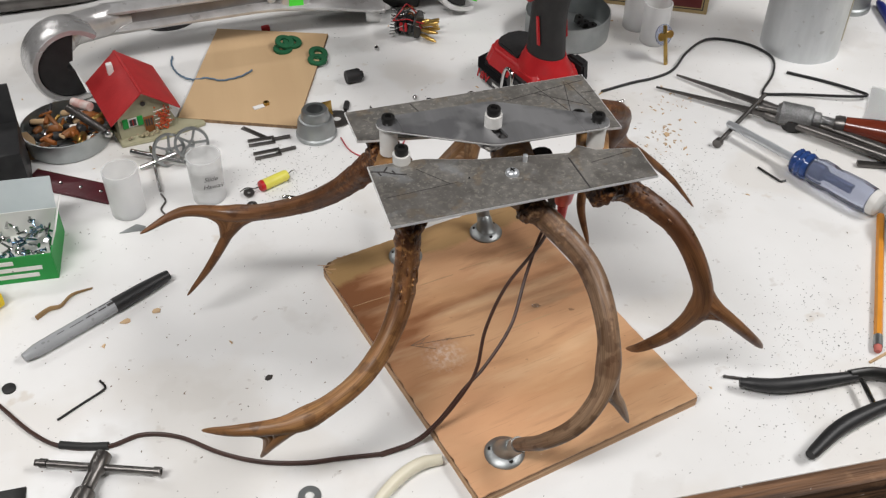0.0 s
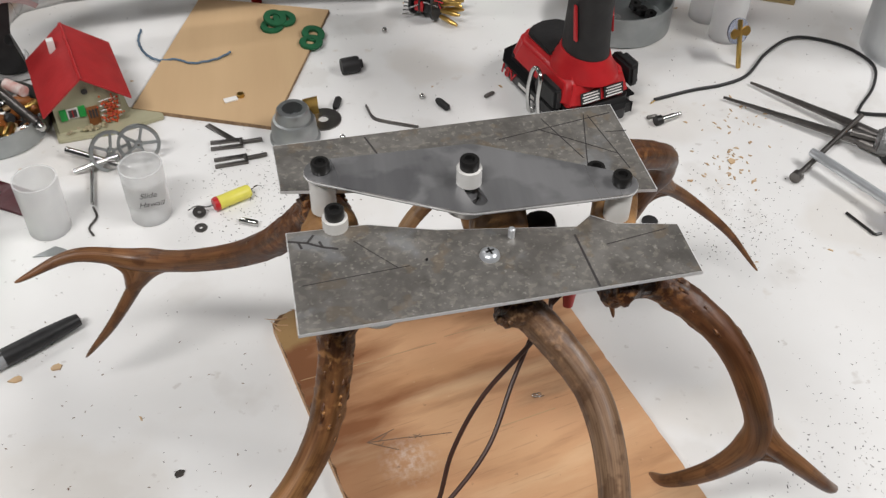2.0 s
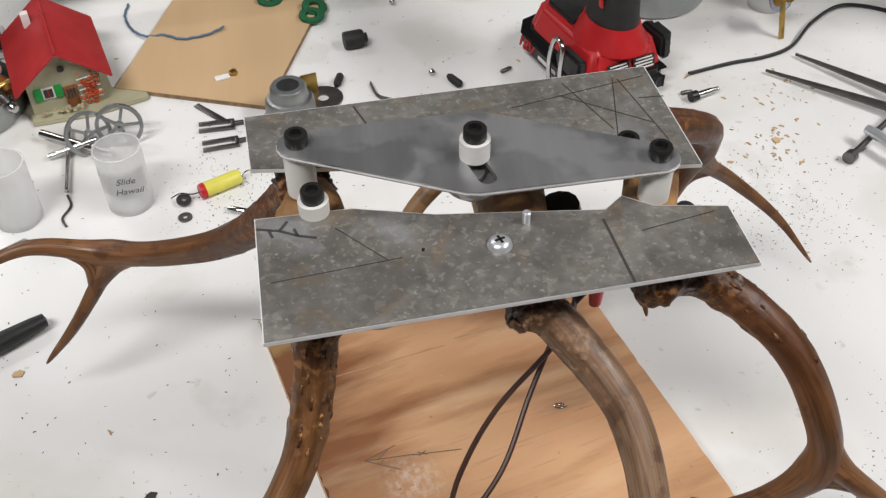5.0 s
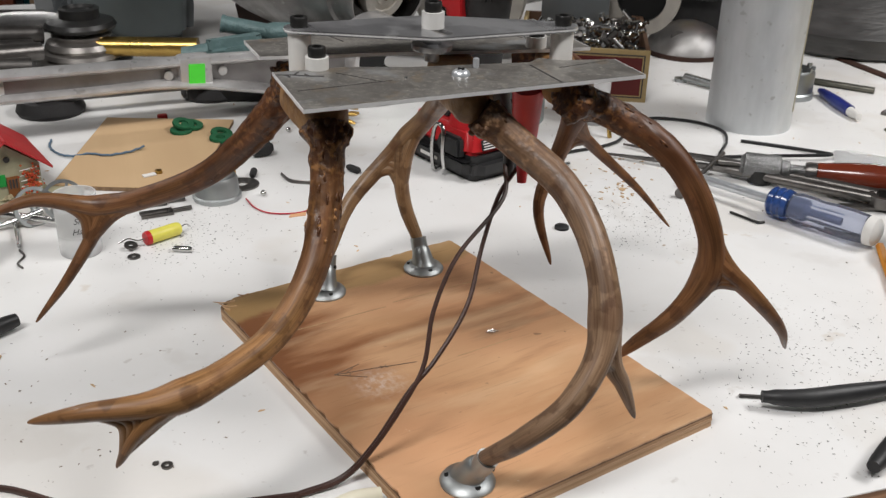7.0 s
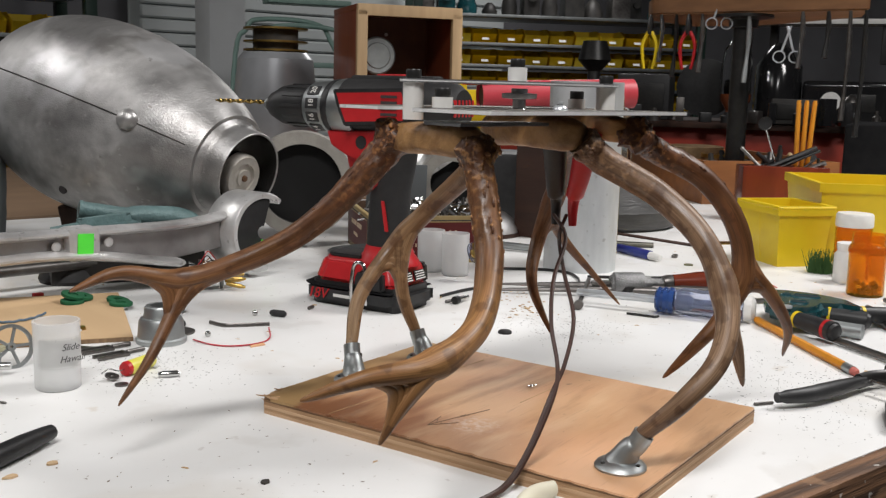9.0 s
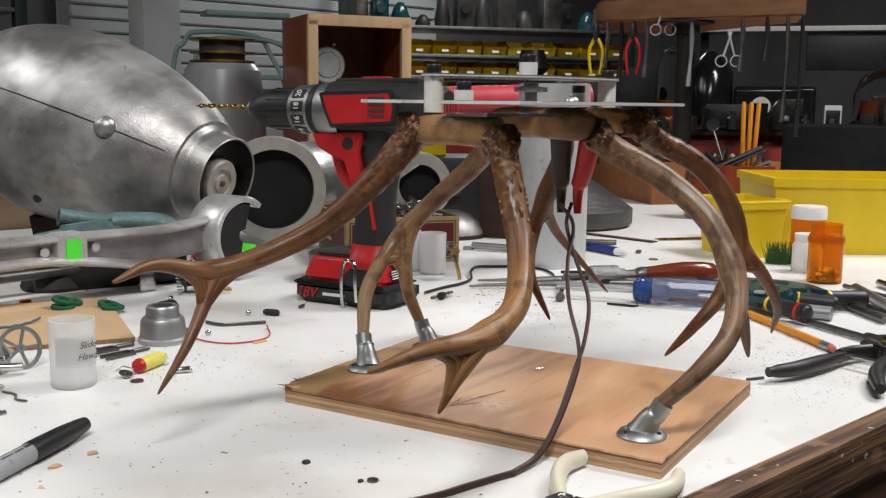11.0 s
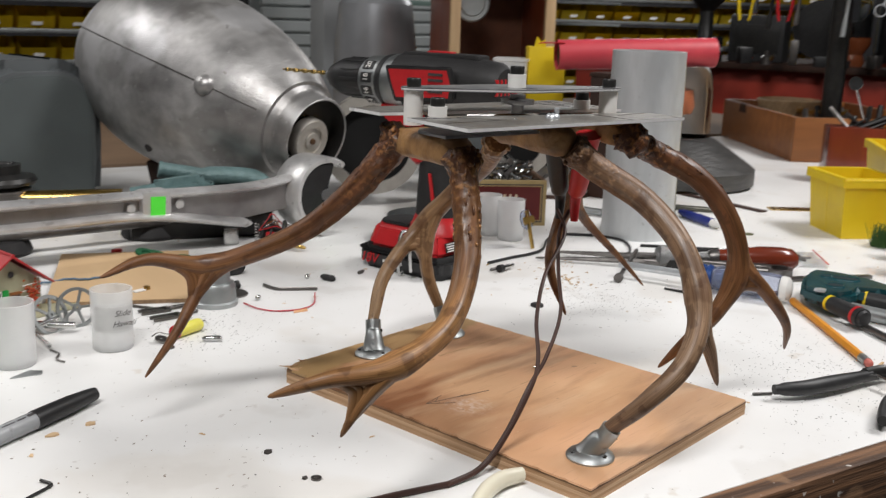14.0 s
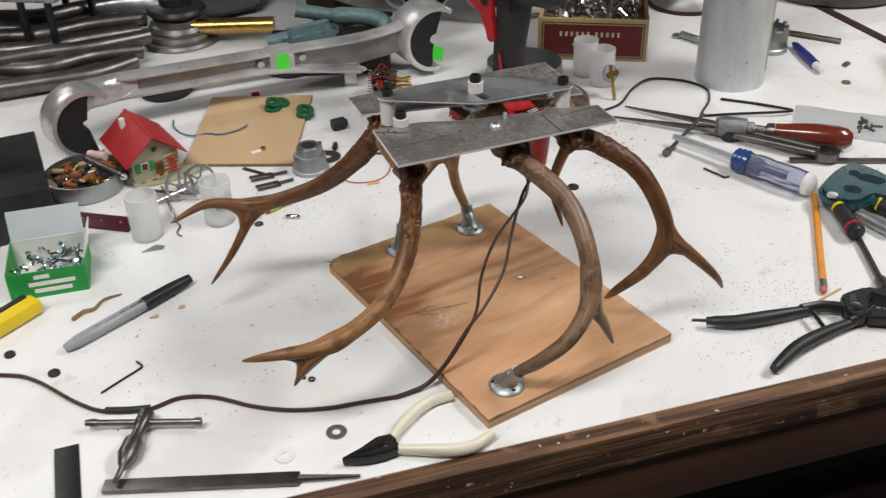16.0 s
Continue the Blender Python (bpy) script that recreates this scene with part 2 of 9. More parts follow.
ANTLER = antler_paint("brown_antler", (0.032, 0.009, 0.004), (0.155, 0.050, 0.015), (0.45, 0.238, 0.098), ((0.0, 0.06), (0.22, 0.22), (0.5, 0.60), (0.70, 0.40), (0.84, 0.85), (1.0, 1.0)))
ANTLER_AMBER = antler_paint("amber_brown_antler", (0.040, 0.011, 0.004), (0.200, 0.070, 0.020), (0.54, 0.310, 0.125), ((0.0, 0.06), (0.2, 0.30), (0.4, 0.85), (0.75, 0.45), (0.92, 0.85), (1.0, 1.0)))
ANTLER_GREY = antler_paint("grey_streaked_antler", (0.046, 0.016, 0.007), (0.150, 0.065, 0.028), (0.50, 0.345, 0.215), ((0.0, 0.2), (0.18, 0.55), (0.45, 1.0), (0.66, 0.45), (1.0, 0.30)))
ANTLER_PALE = antler_paint("pale_worn_antler", (0.085, 0.034, 0.014), (0.22, 0.110, 0.048), (0.50, 0.345, 0.185), ((0.0, 0.25), (0.25, 0.35), (0.5, 0.60), (0.72, 0.90), (1.0, 1.0)))
for am in (ANTLER, ANTLER_AMBER, ANTLER_GREY, ANTLER_PALE):
    speckled(am, (0.046, 0.015, 0.006), 75, 0.55, 0.45)
    speckled(am, (0.075, 0.025, 0.009), 22, 0.56, 0.40)
    speckled(am, (0.045, 0.015, 0.006), 260, 0.66, 0.3)
BONE = surf("skull_bone", (0.36, 0.195, 0.075), (0.095, 0.038, 0.015), 0.5, scale=60, big=0.45, bump=0.6, bscale=190, lo=0.4, hi=0.6)
SHEET = surf("mottled_sheet_steel", (0.265, 0.252, 0.232), (0.165, 0.156, 0.144), 0.38, 0.45, scale=170, big=0.22, bump=0.05, bscale=500, lo=0.38, hi=0.62)
speckled(SHEET, (0.39, 0.365, 0.315), 260, 0.56, 0.50)
speckled(SHEET, (0.50, 0.475, 0.43), 420, 0.62, 0.55)
speckled(SHEET, (0.26, 0.19, 0.115), 70, 0.60, 0.40)
speckled(SHEET, (0.11, 0.10, 0.09), 40, 0.56, 0.40)
speckled(SHEET, (0.13, 0.12, 0.11), 150, 0.62, 0.35)
speckled(SHEET, (0.34, 0.36, 0.38), 26, 0.58, 0.45)
BRUSHED = surf("brushed_aluminium", (0.46, 0.46, 0.47), (0.32, 0.32, 0.33), 0.30, 0.70, scale=120, stretch=(1, 0.12, 1), big=0.45, bump=0.04, bscale=500)
speckled(BRUSHED, (0.62, 0.62, 0.63), 22, 0.50, 0.5)
speckled(BRUSHED, (0.20, 0.20, 0.21), 26, 0.56, 0.5)
# near white and hardly metallic: the glint of plate edges as colour
EDGE_GLINT = surf("sheared_edge_glint", (0.90, 0.90, 0.89), (0.80, 0.80, 0.80), 0.32, 0.25, scale=200, big=0.1)
CAST = surf("cast_aluminium", (0.66, 0.655, 0.65), (0.46, 0.455, 0.45), 0.37, 0.9, scale=70, big=0.35, bump=0.28, bscale=240)
speckled(CAST, (0.26, 0.25, 0.24), 110, 0.66, 0.5)
TANK = surf("dull_spun_aluminium", (0.56, 0.55, 0.54), (0.35, 0.34, 0.335), 0.45, 0.8, scale=30, stretch=(0.6, 2.5, 2.5), big=0.35, bump=0.20, bscale=200, rvar=0.3, lo=0.35, hi=0.7)
speckled(TANK, (0.26, 0.245, 0.23), 11, 0.50, 0.55)
speckled(TANK, (0.74, 0.73, 0.72), 6, 0.50, 0.45)
speckled(TANK, (0.15, 0.13, 0.11), 60, 0.70, 0.6)
speckled(TANK, (0.66, 0.65, 0.63), 90, 0.64, 0.35)
speckled(TANK, (0.20, 0.195, 0.19), 5.5, 0.52, 0.55)
speckled(TANK, (0.66, 0.66, 0.67), 8, 0.57, 0.5)
NICKEL = surf("nickel_screw", (0.74, 0.77, 0.80), (0.60, 0.63, 0.66), 0.3, 0.65, scale=90, big=0.15)
ZINC = surf("dull_zinc", (0.44, 0.46, 0.46), (0.32, 0.34, 0.34), 0.46, 1.0, scale=50, big=0.2, bump=0.05)
CHROME = surf("bright_steel", (0.62, 0.62, 0.61), (0.45, 0.45, 0.44), 0.2, 1.0, scale=60, big=0.15)
STEEL = surf("dark_tool_steel", (0.20, 0.19, 0.18), (0.10, 0.09, 0.085), 0.38, 0.9, scale=60, big=0.3, bump=0.1)
BLACK_STEEL = surf("black_oxide_steel", (0.018, 0.018, 0.018), (0.035, 0.033, 0.03), 0.38, 0.3, scale=90, big=0.2)
MATTE_BLACK = surf("matte_black_vinyl", (0.008, 0.008, 0.009), (0.014, 0.014, 0.014), 0.75, scale=60, big=0.3)
MATTE_BLACK.node_tree.nodes["Principled BSDF"].inputs["Specular IOR Level"].default_value = 0.12
BLACK = surf("black_plastic", (0.016, 0.016, 0.017), (0.03, 0.03, 0.03), 0.45, scale=90, big=0.3, bump=0.06)
RUBBER = surf("black_rubber", (0.015, 0.0145, 0.015), (0.026, 0.025, 0.025), 0.6, scale=90, big=0.3, bump=0.15)
RED = surf("red_plastic", (0.50, 0.018, 0.022), (0.38, 0.012, 0.016), 0.38, scale=70, big=0.15, bump=0.03)
NYLON = surf("white_nylon", (0.78, 0.77, 0.74), (0.66, 0.65, 0.62), 0.4, scale=60, big=0.08)
FROST = surf("frosted_plastic", (0.88, 0.88, 0.87), (0.80, 0.81, 0.82), 0.5, scale=40, big=0.06, alpha=0.46)
BROWN_WIRE = surf("brown_cable", (0.060, 0.026, 0.018), (0.036, 0.016, 0.012), 0.45, scale=60, big=0.2)
BLACK_WIRE = surf("black_cable", (0.015, 0.015, 0.016), None, 0.4, scale=60, big=0.2)
CARD = surf("brown_cardboard", (0.56, 0.39, 0.22), (0.48, 0.325, 0.18), 0.8, scale=30, stretch=(1, 0.1, 1), big=0.1, bump=0.05)
CARD_EDGE = surf("cardboard_edge", (0.20, 0.125, 0.07), (0.42, 0.28, 0.16), 0.9, scale=260, stretch=(1, 1, 0.2), big=0.2)
ROOF = surf("red_toy_roof", (0.46, 0.026, 0.028), (0.35, 0.018, 0.02), 0.5, scale=60, big=0.15, bump=0.1, bscale=240)
TOY_WALL = surf("khaki_toy_wall", (0.42, 0.40, 0.27), (0.33, 0.31, 0.2), 0.7, scale=60, big=0.2, bump=0.1)
GREEN = surf("green_felt", (0.012, 0.115, 0.045), (0.008, 0.07, 0.03), 0.8, scale=120, big=0.2, bump=0.2)
GREEN_CARD = surf("green_printed_card", (0.012, 0.30, 0.05), (0.01, 0.24, 0.04), 0.5, scale=40, big=0.1)
LIME = surf("lime_price_sticker", (0.10, 0.85, 0.06), (0.08, 0.72, 0.05), 0.6, scale=50, big=0.06)
GOLD = surf("brass", (0.60, 0.40, 0.12), (0.42, 0.27, 0.08), 0.3, 1.0, scale=60, big=0.2)
YELLOW = surf("yellow_plastic", (0.80, 0.58, 0.015), (0.72, 0.50, 0.01), 0.42, scale=30, big=0.08, vary=0.06)
YELLOW_FAR = surf("yellow_bin_plastic", (0.86, 0.62, 0.02), (0.74, 0.52, 0.012), 0.5, scale=20, big=0.15, vary=0.15)
ORANGE = surf("amber_pill_plastic", (0.98, 0.50, 0.06), (0.95, 0.44, 0.04), 0.12, scale=30, big=0.08, trans=0.88, ior=1.15)
TEAL = surf("hammered_teal_enamel", (0.165, 0.26, 0.26), (0.09, 0.155, 0.155), 0.42, 0.1, scale=90, big=0.3, bump=0.6, bscale=300)
TEAL_DARK = surf("teal_paint", (0.011, 0.064, 0.074), (0.005, 0.030, 0.036), 0.22, scale=60, big=0.25)
PENCIL_LEAD = surf("pencil_lead_mark", (0.20, 0.14, 0.10), None, 0.8, scale=60)
PENCIL_O = surf("orange_pencil_paint", (0.75, 0.30, 0.03), (0.62, 0.24, 0.02), 0.4, scale=60, big=0.1)
WOOD_RED = surf("red_varnished_handle", (0.20, 0.036, 0.016), (0.10, 0.018, 0.010), 0.24, scale=50, stretch=(1, 1, 0.15), big=0.3, coat=0.4)
WOOD_BOX = surf("reddish_cabinet_wood", (0.22, 0.055, 0.022), (0.13, 0.03, 0.014), 0.35, scale=26, stretch=(2, 2, 0.2), big=0.25, coat=0.2)
WOOD_PALE = surf("raw_pine", (0.52, 0.36, 0.20), (0.40, 0.26, 0.14), 0.7, scale=30, stretch=(2, 2, 0.2), big=0.2, bump=0.1)
WOOD_MID = surf("orange_oak", (0.26, 0.10, 0.030), (0.16, 0.055, 0.018), 0.45, scale=26, stretch=(0.3, 2, 2), big=0.2)
BLUE_PEN = surf("blue_plastic", (0.02, 0.035, 0.22), (0.015, 0.025, 0.15), 0.3, scale=50, big=0.1)
CLEAR = surf("clear_acetate", (0.66, 0.71, 0.86), (0.58, 0.63, 0.80), 0.06, scale=20, big=0.05, trans=0.9, ior=1.35, rvar=0.05)
GLASS = surf("clear_glass", (0.97, 0.98, 0.98), (0.95, 0.96, 0.96), 0.05, scale=10, big=0.02, trans=1.0, ior=1.12, rvar=0.03)
GREY_PAINT = surf("grey_enamel", (0.17, 0.185, 0.19), (0.12, 0.13, 0.135), 0.42, 0.3, scale=14, big=0.25, bump=0.05)
MAROON = surf("maroon_leather", (0.085, 0.012, 0.018), (0.05, 0.008, 0.012), 0.35, scale=80, big=0.2, bump=0.15)
BOX_RED = surf("dark_red_box_paper", (0.12, 0.014, 0.013), (0.085, 0.010, 0.010), 0.5, scale=40, big=0.15)
BOX_TAN = surf("gold_box_border", (0.40, 0.30, 0.14), (0.30, 0.21, 0.09), 0.5, scale=50, big=0.15)
PAPER = surf("off_white_paper", (0.80, 0.79, 0.76), (0.72, 0.71, 0.68), 0.7, scale=40, big=0.08)
INK = surf("dark_ink", (0.05, 0.045, 0.045), None, 0.6, scale=60)
GREY_INK = surf("grey_marker_barrel", (0.33, 0.34, 0.35), (0.28, 0.29, 0.3), 0.35, scale=40, big=0.1)
PINK_TUBE = surf("red_plastic_sleeve", (0.62, 0.07, 0.09), (0.5, 0.05, 0.07), 0.4, scale=30, big=0.15)
COPPER = surf("orange_lacquered_coil", (0.34, 0.12, 0.03), (0.2, 0.06, 0.015), 0.35, 0.3, scale=90, big=0.3)
IVORY = surf("ivory_grip", (0.74, 0.70, 0.56), (0.66, 0.61, 0.47), 0.35, scale=40, big=0.1)
BLUE_THREAD = surf("grey_blue_thread", (0.12, 0.19, 0.27), None, 0.8, scale=200)
WALL = surf("grey_workshop_wall", (0.15, 0.15, 0.16), (0.105, 0.105, 0.11), 0.8, scale=3, big=0.15, bump=0.05)
DOOR_WHITE = surf("white_roller_slat", (0.62, 0.66, 0.66), (0.55, 0.59, 0.59), 0.45, scale=5, big=0.12, vary=0.05)
CONCRETE = surf("dark_concrete_floor", (0.10, 0.097, 0.094), (0.065, 0.062, 0.06), 0.6, scale=6, big=0.25, bump=0.1)
CEIL = surf("dim_ceiling_boards", (0.11, 0.11, 0.11), (0.08, 0.08, 0.08), 0.8, scale=3, big=0.15)
SHELF_WOOD = surf("oiled_shelf_wood", (0.27, 0.13, 0.055), (0.15, 0.065, 0.028), 0.5, scale=24, stretch=(2, 0.3, 2), big=0.3)
DARK_GREEN = surf("dark_green_rack_paint", (0.02, 0.045, 0.035), (0.012, 0.03, 0.022), 0.45, scale=14, big=0.3)
PALE_GREEN = surf("pale_green_ladder_paint", (0.26, 0.38, 0.34), (0.18, 0.29, 0.25), 0.45, scale=20, big=0.2)
RED_BENCH = surf("red_bench_paint", (0.40, 0.040, 0.018), (0.27, 0.026, 0.014), 0.5, scale=9, big=0.3)
PILE_DARK = surf("dark_shop_clutter", (0.03, 0.029, 0.028), (0.06, 0.055, 0.05), 0.5, 0.2, scale=20, big=0.4, vary=0.4)
CHIP = surf("tan_wood_chips", (0.66, 0.48, 0.29), (0.46, 0.28, 0.14), 0.8, scale=60)
SWARF = surf("dark_dust_and_swarf", (0.045, 0.04, 0.036), (0.10, 0.09, 0.08), 0.7, 0.2, scale=60)
FOLIAGE = surf("green_moss_foam", (0.05, 0.12, 0.03), (0.03, 0.08, 0.02), 0.9, scale=90)

# ---- mesh builders ----


def thing(name, label, category, m=None, group="", kind=""):
    ob = new(name)
    ob.empty_display_size = 0.02
    ob.matrix_world = m or Matrix()
    return tagged(ob, label, category, group, kind)


def mesh_of(bm, name, mat, smooth=38):
    me = bpy.data.meshes.new(name)
    bm.normal_update()
    bm.to_mesh(me)
    bm.free()
    for q in (mat if isinstance(mat, (list, tuple)) else [mat]):
        me.materials.append(q)
    if smooth:
        me.polygons.foreach_set("use_smooth", [True] * len(me.polygons))
        me.set_sharp_from_angle(angle=radians(smooth))
    return me


def part(name, bm, mat, parent, label="", m=None, smooth=38):
    ob = new(name, mesh_of(bm, name, mat, smooth))
    ob.parent = parent
    if m:
        ob.matrix_local = m
    return tagged(ob, label)


def solo(name, bm, mat, label, category, m=None, group="", kind="", smooth=38):
    ob = new(name, mesh_of(bm, name, mat, smooth))
    if m:
        ob.matrix_world = m
    return tagged(ob, label, category, group, kind)


def add(bm, other):
    """Moves all of another bmesh into bm."""
    me = bpy.data.meshes.new("tmp")
    other.to_mesh(me)
    other.free()
    bm.from_mesh(me)
    bpy.data.meshes.remove(me)
    return bm


def moved(bm, m):
    bm.transform(m)
    return bm


def block(sx, sy, sz, bevel=0.0, m=None, seg=2, base=False):
    bm = bmesh.new()
    bmesh.ops.create_cube(bm, size=1)
    bm.transform(Matrix.Diagonal((sx, sy, sz, 1)))
    if base:
        bm.transform(Matrix.Translation((0, 0, sz / 2)))
    if bevel:
        bmesh.ops.bevel(bm, geom=bm.edges[:], offset=bevel, segments=seg, affect="EDGES", profile=0.6)
    if m:
        bm.transform(m)
    return bm


def lathe(profile, seg=28, m=None, closed=False):
    """Turns (radius, height) pairs round z; ends at radius 0 or open rims are closed by faces."""
    bm = bmesh.new()
    rings = []
    for r, z in profile:
        if r < 1e-6:
            rings.append([bm.verts.new((0, 0, z))])
        else:
            rings.append([bm.verts.new((r * math.cos(2 * math.pi * i / seg), r * math.sin(2 * math.pi * i / seg), z)) for i in range(seg)])
    pairs = list(zip(rings, rings[1:])) + ([(rings[-1], rings[0])] if closed else [])
    for a, b in pairs:
        for i in range(seg):
            j = (i + 1) % seg
            if len(a) == 1 and len(b) == 1:
                continue
            if len(a) == 1:
                bm.faces.new((a[0], b[j], b[i]))
            elif len(b) == 1:
                bm.faces.new((a[i], a[j], b[0]))
            else:
                bm.faces.new((a[i], a[j], b[j], b[i]))
    if not closed:
        for ring in (rings[0], rings[-1]):
            if len(ring) > 1:
                bm.faces.new(ring)
    bmesh.ops.recalc_face_normals(bm, faces=bm.faces[:])
    if m:
        bm.transform(m)
    return bm


def smooth_line(pts, n=6):
    P = [Vector(p) for p in pts]
    P = [2 * P[0] - P[1]] + P + [2 * P[-1] - P[-2]]
    out = []
    for i in range(1, len(P) - 2):
        a, b, c, d = P[i - 1:i + 3]
        for k in range(n):
            t = k / n
            out.append(0.5 * (2 * b + (c - a) * t + (2 * a - 5 * b + 4 * c - d) * t * t + (3 * b - a - 3 * c + d) * t ** 3))
    out.append(P[-2])
    return out


def sweep(pts, radius, seg=10, squash=1.0, bumpy=None, m=None, v0=0.0):
    """A tube along points; radius: a number or a function of the way along (0 to 1). Gives it UVs in metres."""
    bm = bmesh.new()
    uv = bm.loops.layers.uv.new("UVMap")
    n = len(pts)
    rad = radius if callable(radius) else (lambda t: radius)
    T = [(pts[min(i + 1, n - 1)] - pts[max(i - 1, 0)]).normalized() for i in range(n)]
    up = Vector((0, 0, 1)) if abs(T[0].z) < 0.9 else Vector((1, 0, 0))
    nrm = (up - T[0] * up.dot(T[0])).normalized()
    dist = [0.0]
    for i in range(1, n):
        dist.append(dist[-1] + (pts[i] - pts[i - 1]).length)
    rings = []
    for i in range(n):
        nrm = (nrm - T[i] * nrm.dot(T[i])).normalized()
        side = T[i].cross(nrm)
        t = dist[i] / dist[-1]
        ring = []
        for k in range(seg):
            a = 2 * math.pi * k / seg
            r = rad(t) * (bumpy(t, a, pts[i]) if bumpy else 1.0)
            ring.append(bm.verts.new(pts[i] + nrm * math.cos(a) * r + side * math.sin(a) * r * squash))
        rings.append(ring)
    for i in range(n - 1):
        for k in range(seg):
            j = (k + 1) % seg
            f = bm.faces.new((rings[i][k], rings[i][j], rings[i + 1][j], rings[i + 1][k]))
            for loop, (u, v) in zip(f.loops, ((k, i), (k + 1, i), (k + 1, i + 1), (k, i + 1))):
                loop[uv].uv = (abs(u / seg - 0.5) * 0.12, dist[v] + v0)
    bm.faces.new(rings[0][::-1])
    bm.faces.new(rings[-1])
    bmesh.ops.recalc_face_normals(bm, faces=bm.faces[:])
    if m:
        bm.transform(m)
    return bm


def rod(a, b, r, seg=12, r2=None):
    a, b = Vector(a), Vector(b)
    return sweep([a, a.lerp(b, 0.5), b], (lambda t: r + ((r if r2 is None else r2) - r) * t), seg)


def slab(outline, z0, z1, bevel=0.0, m=None):
    """A flat plate with the given outline."""
    bm = bmesh.new()
    lo = [bm.verts.new((x, y, z0)) for x, y in outline]
    hi = [bm.verts.new((x, y, z1)) for x, y in outline]
    n = len(outline)
    bm.faces.new(lo[::-1])
    bm.faces.new(hi)
    for i in range(n):
        bm.faces.new((lo[i], lo[(i + 1) % n], hi[(i + 1) % n], hi[i]))
    bmesh.ops.recalc_face_normals(bm, faces=bm.faces[:])
    if bevel:
        bmesh.ops.bevel(bm, geom=bm.edges[:], offset=bevel, segments=2, affect="EDGES")
    if m:
        bm.transform(m)
    return bm


def ring_of(r_in, r_out, h, seg=28, m=None):
    return lathe([(r_in, 0), (r_out, 0), (r_out, h), (r_in, h)], seg, m, closed=True)


def arc(cx, cy, r, a0, a1, n=8):
    return [(cx + r * math.cos(radians(a0 + (a1 - a0) * i / n)), cy + r * math.sin(radians(a0 + (a1 - a0) * i / n))) for i in range(n + 1)]


def along(a, b):
    """A pose at a whose z axis points to b."""
    a, b = Vector(a), Vector(b)
    return Matrix.Translation(a) @ (b - a).to_track_quat("Z", "Y").to_matrix().to_4x4()


def words(text, size, m, mat, parent, name="lettering", thick=0.0002, slant=0.0):
    cu = bpy.data.curves.new("letters", "FONT")
    cu.body, cu.size, cu.extrude, cu.shear, cu.align_x, cu.align_y = text, size, thick, slant, "CENTER", "CENTER"
    tmp = bpy.data.objects.new("letters", cu)
    scene.collection.objects.link(tmp)
    me = bpy.data.meshes.new_from_object(tmp.evaluated_get(bpy.context.evaluated_depsgraph_get()))
    bpy.data.objects.remove(tmp)
    me.materials.clear()
    me.materials.append(mat)
    ob = new(name, me)
    ob.parent = parent
    ob.matrix_local = m
    return ob


# ---- bench and room ----
floor = solo("floor", block(16, 16, 0.1, 0, pose(1, 2, -0.95)), CONCRETE, "dark concrete workshop floor", "floor", kind="structure")
ceiling = solo("ceiling", block(16, 16, 0.1, 0, pose(1, 2, 2.15)), CEIL, "dim grey workshop ceiling", "ceiling", kind="structure")
for wn, cx, cy, sx, sy in (("wall_north", 1, 5.55, 16, 0.1), ("wall_south", 1, -4.05, 16, 0.1), ("wall_east", 7.05, 2, 0.1, 16), ("wall_west", -5.05, 2, 0.1, 16)):
    solo(wn, block(sx, sy, 3.0, 0, pose(cx, cy, 0.6)), WALL, "grey painted workshop wall", "wall", kind="structure")

bench = thing("workbench", "large white painted workbench with worn wooden edge", "workbench")
part("bench_top", block(3.1, 1.33, 0.03, 0.002, pose(0.35, 0.643, -0.015)), WHITE_TOP, bench, "white painted top with dust and stains")
part("front_edging", block(3.1, 0.017, 0.034, 0.0012, pose(0.35, -0.0306, -0.0172)), RIM, bench, "worn brown wooden edging strip")
part("front_rail", block(3.0, 0.014, 0.058, 0.003, pose(0.35, -0.0270, -0.0645)), RAIL, bench, "brown timber rail with shade in its colour")
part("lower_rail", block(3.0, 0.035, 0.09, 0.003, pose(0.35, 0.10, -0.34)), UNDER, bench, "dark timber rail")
for lx in (-1.1, 1.75):
    for ly in (0.06, 1.22):
        part("bench_leg", block(0.09, 0.09, 0.87, 0.004, pose(lx, ly, -0.465)), UNDER, bench)
part("far_seam_strip", block(0.016, 0.5, 0.002, 0.0005, pose(0.80, 0.83, 0.001, 0, 0, 2)), UNDER, bench, "brown wooden joint strip")

# ---- plywood board ----
board = thing("plywood_board", "bare plywood board with a chipped corner, base of the sculpture", "plywood board", pose(0.0545, 0.1585, 0, 0, 0, 106.3))
LAYERS = (0.0, 0.0020, 0.0040, 0.0060, 0.0084, 0.0094)
for k in range(5):
    o = (0.0, -0.00012, 0.0001, -0.0001, 0.00005)[k]
    part("ply_layer", slab([(-0.137 - o, -0.097 - o), (0.137 + o, -0.097 - o), (0.137 + o, 0.090), (0.131, 0.097 + o), (-0.137 - o, 0.097 + o)], LAYERS[k], LAYERS[k + 1]), (PLY_EDGE, PLY_DARK, PLY_EDGE, PLY_DARK, PLY_WORN)[k], board, "darker plywood layer" if k % 2 else ("broken dark layer" if k == 4 else "pale plywood layer"), smooth=0)
ragged = lambda u, deep: max(0.0, noise.noise((u * 130, deep * 900, 3.1)) + 0.5 * noise.noise((u * 420, 7.7, 1.0))) * deep
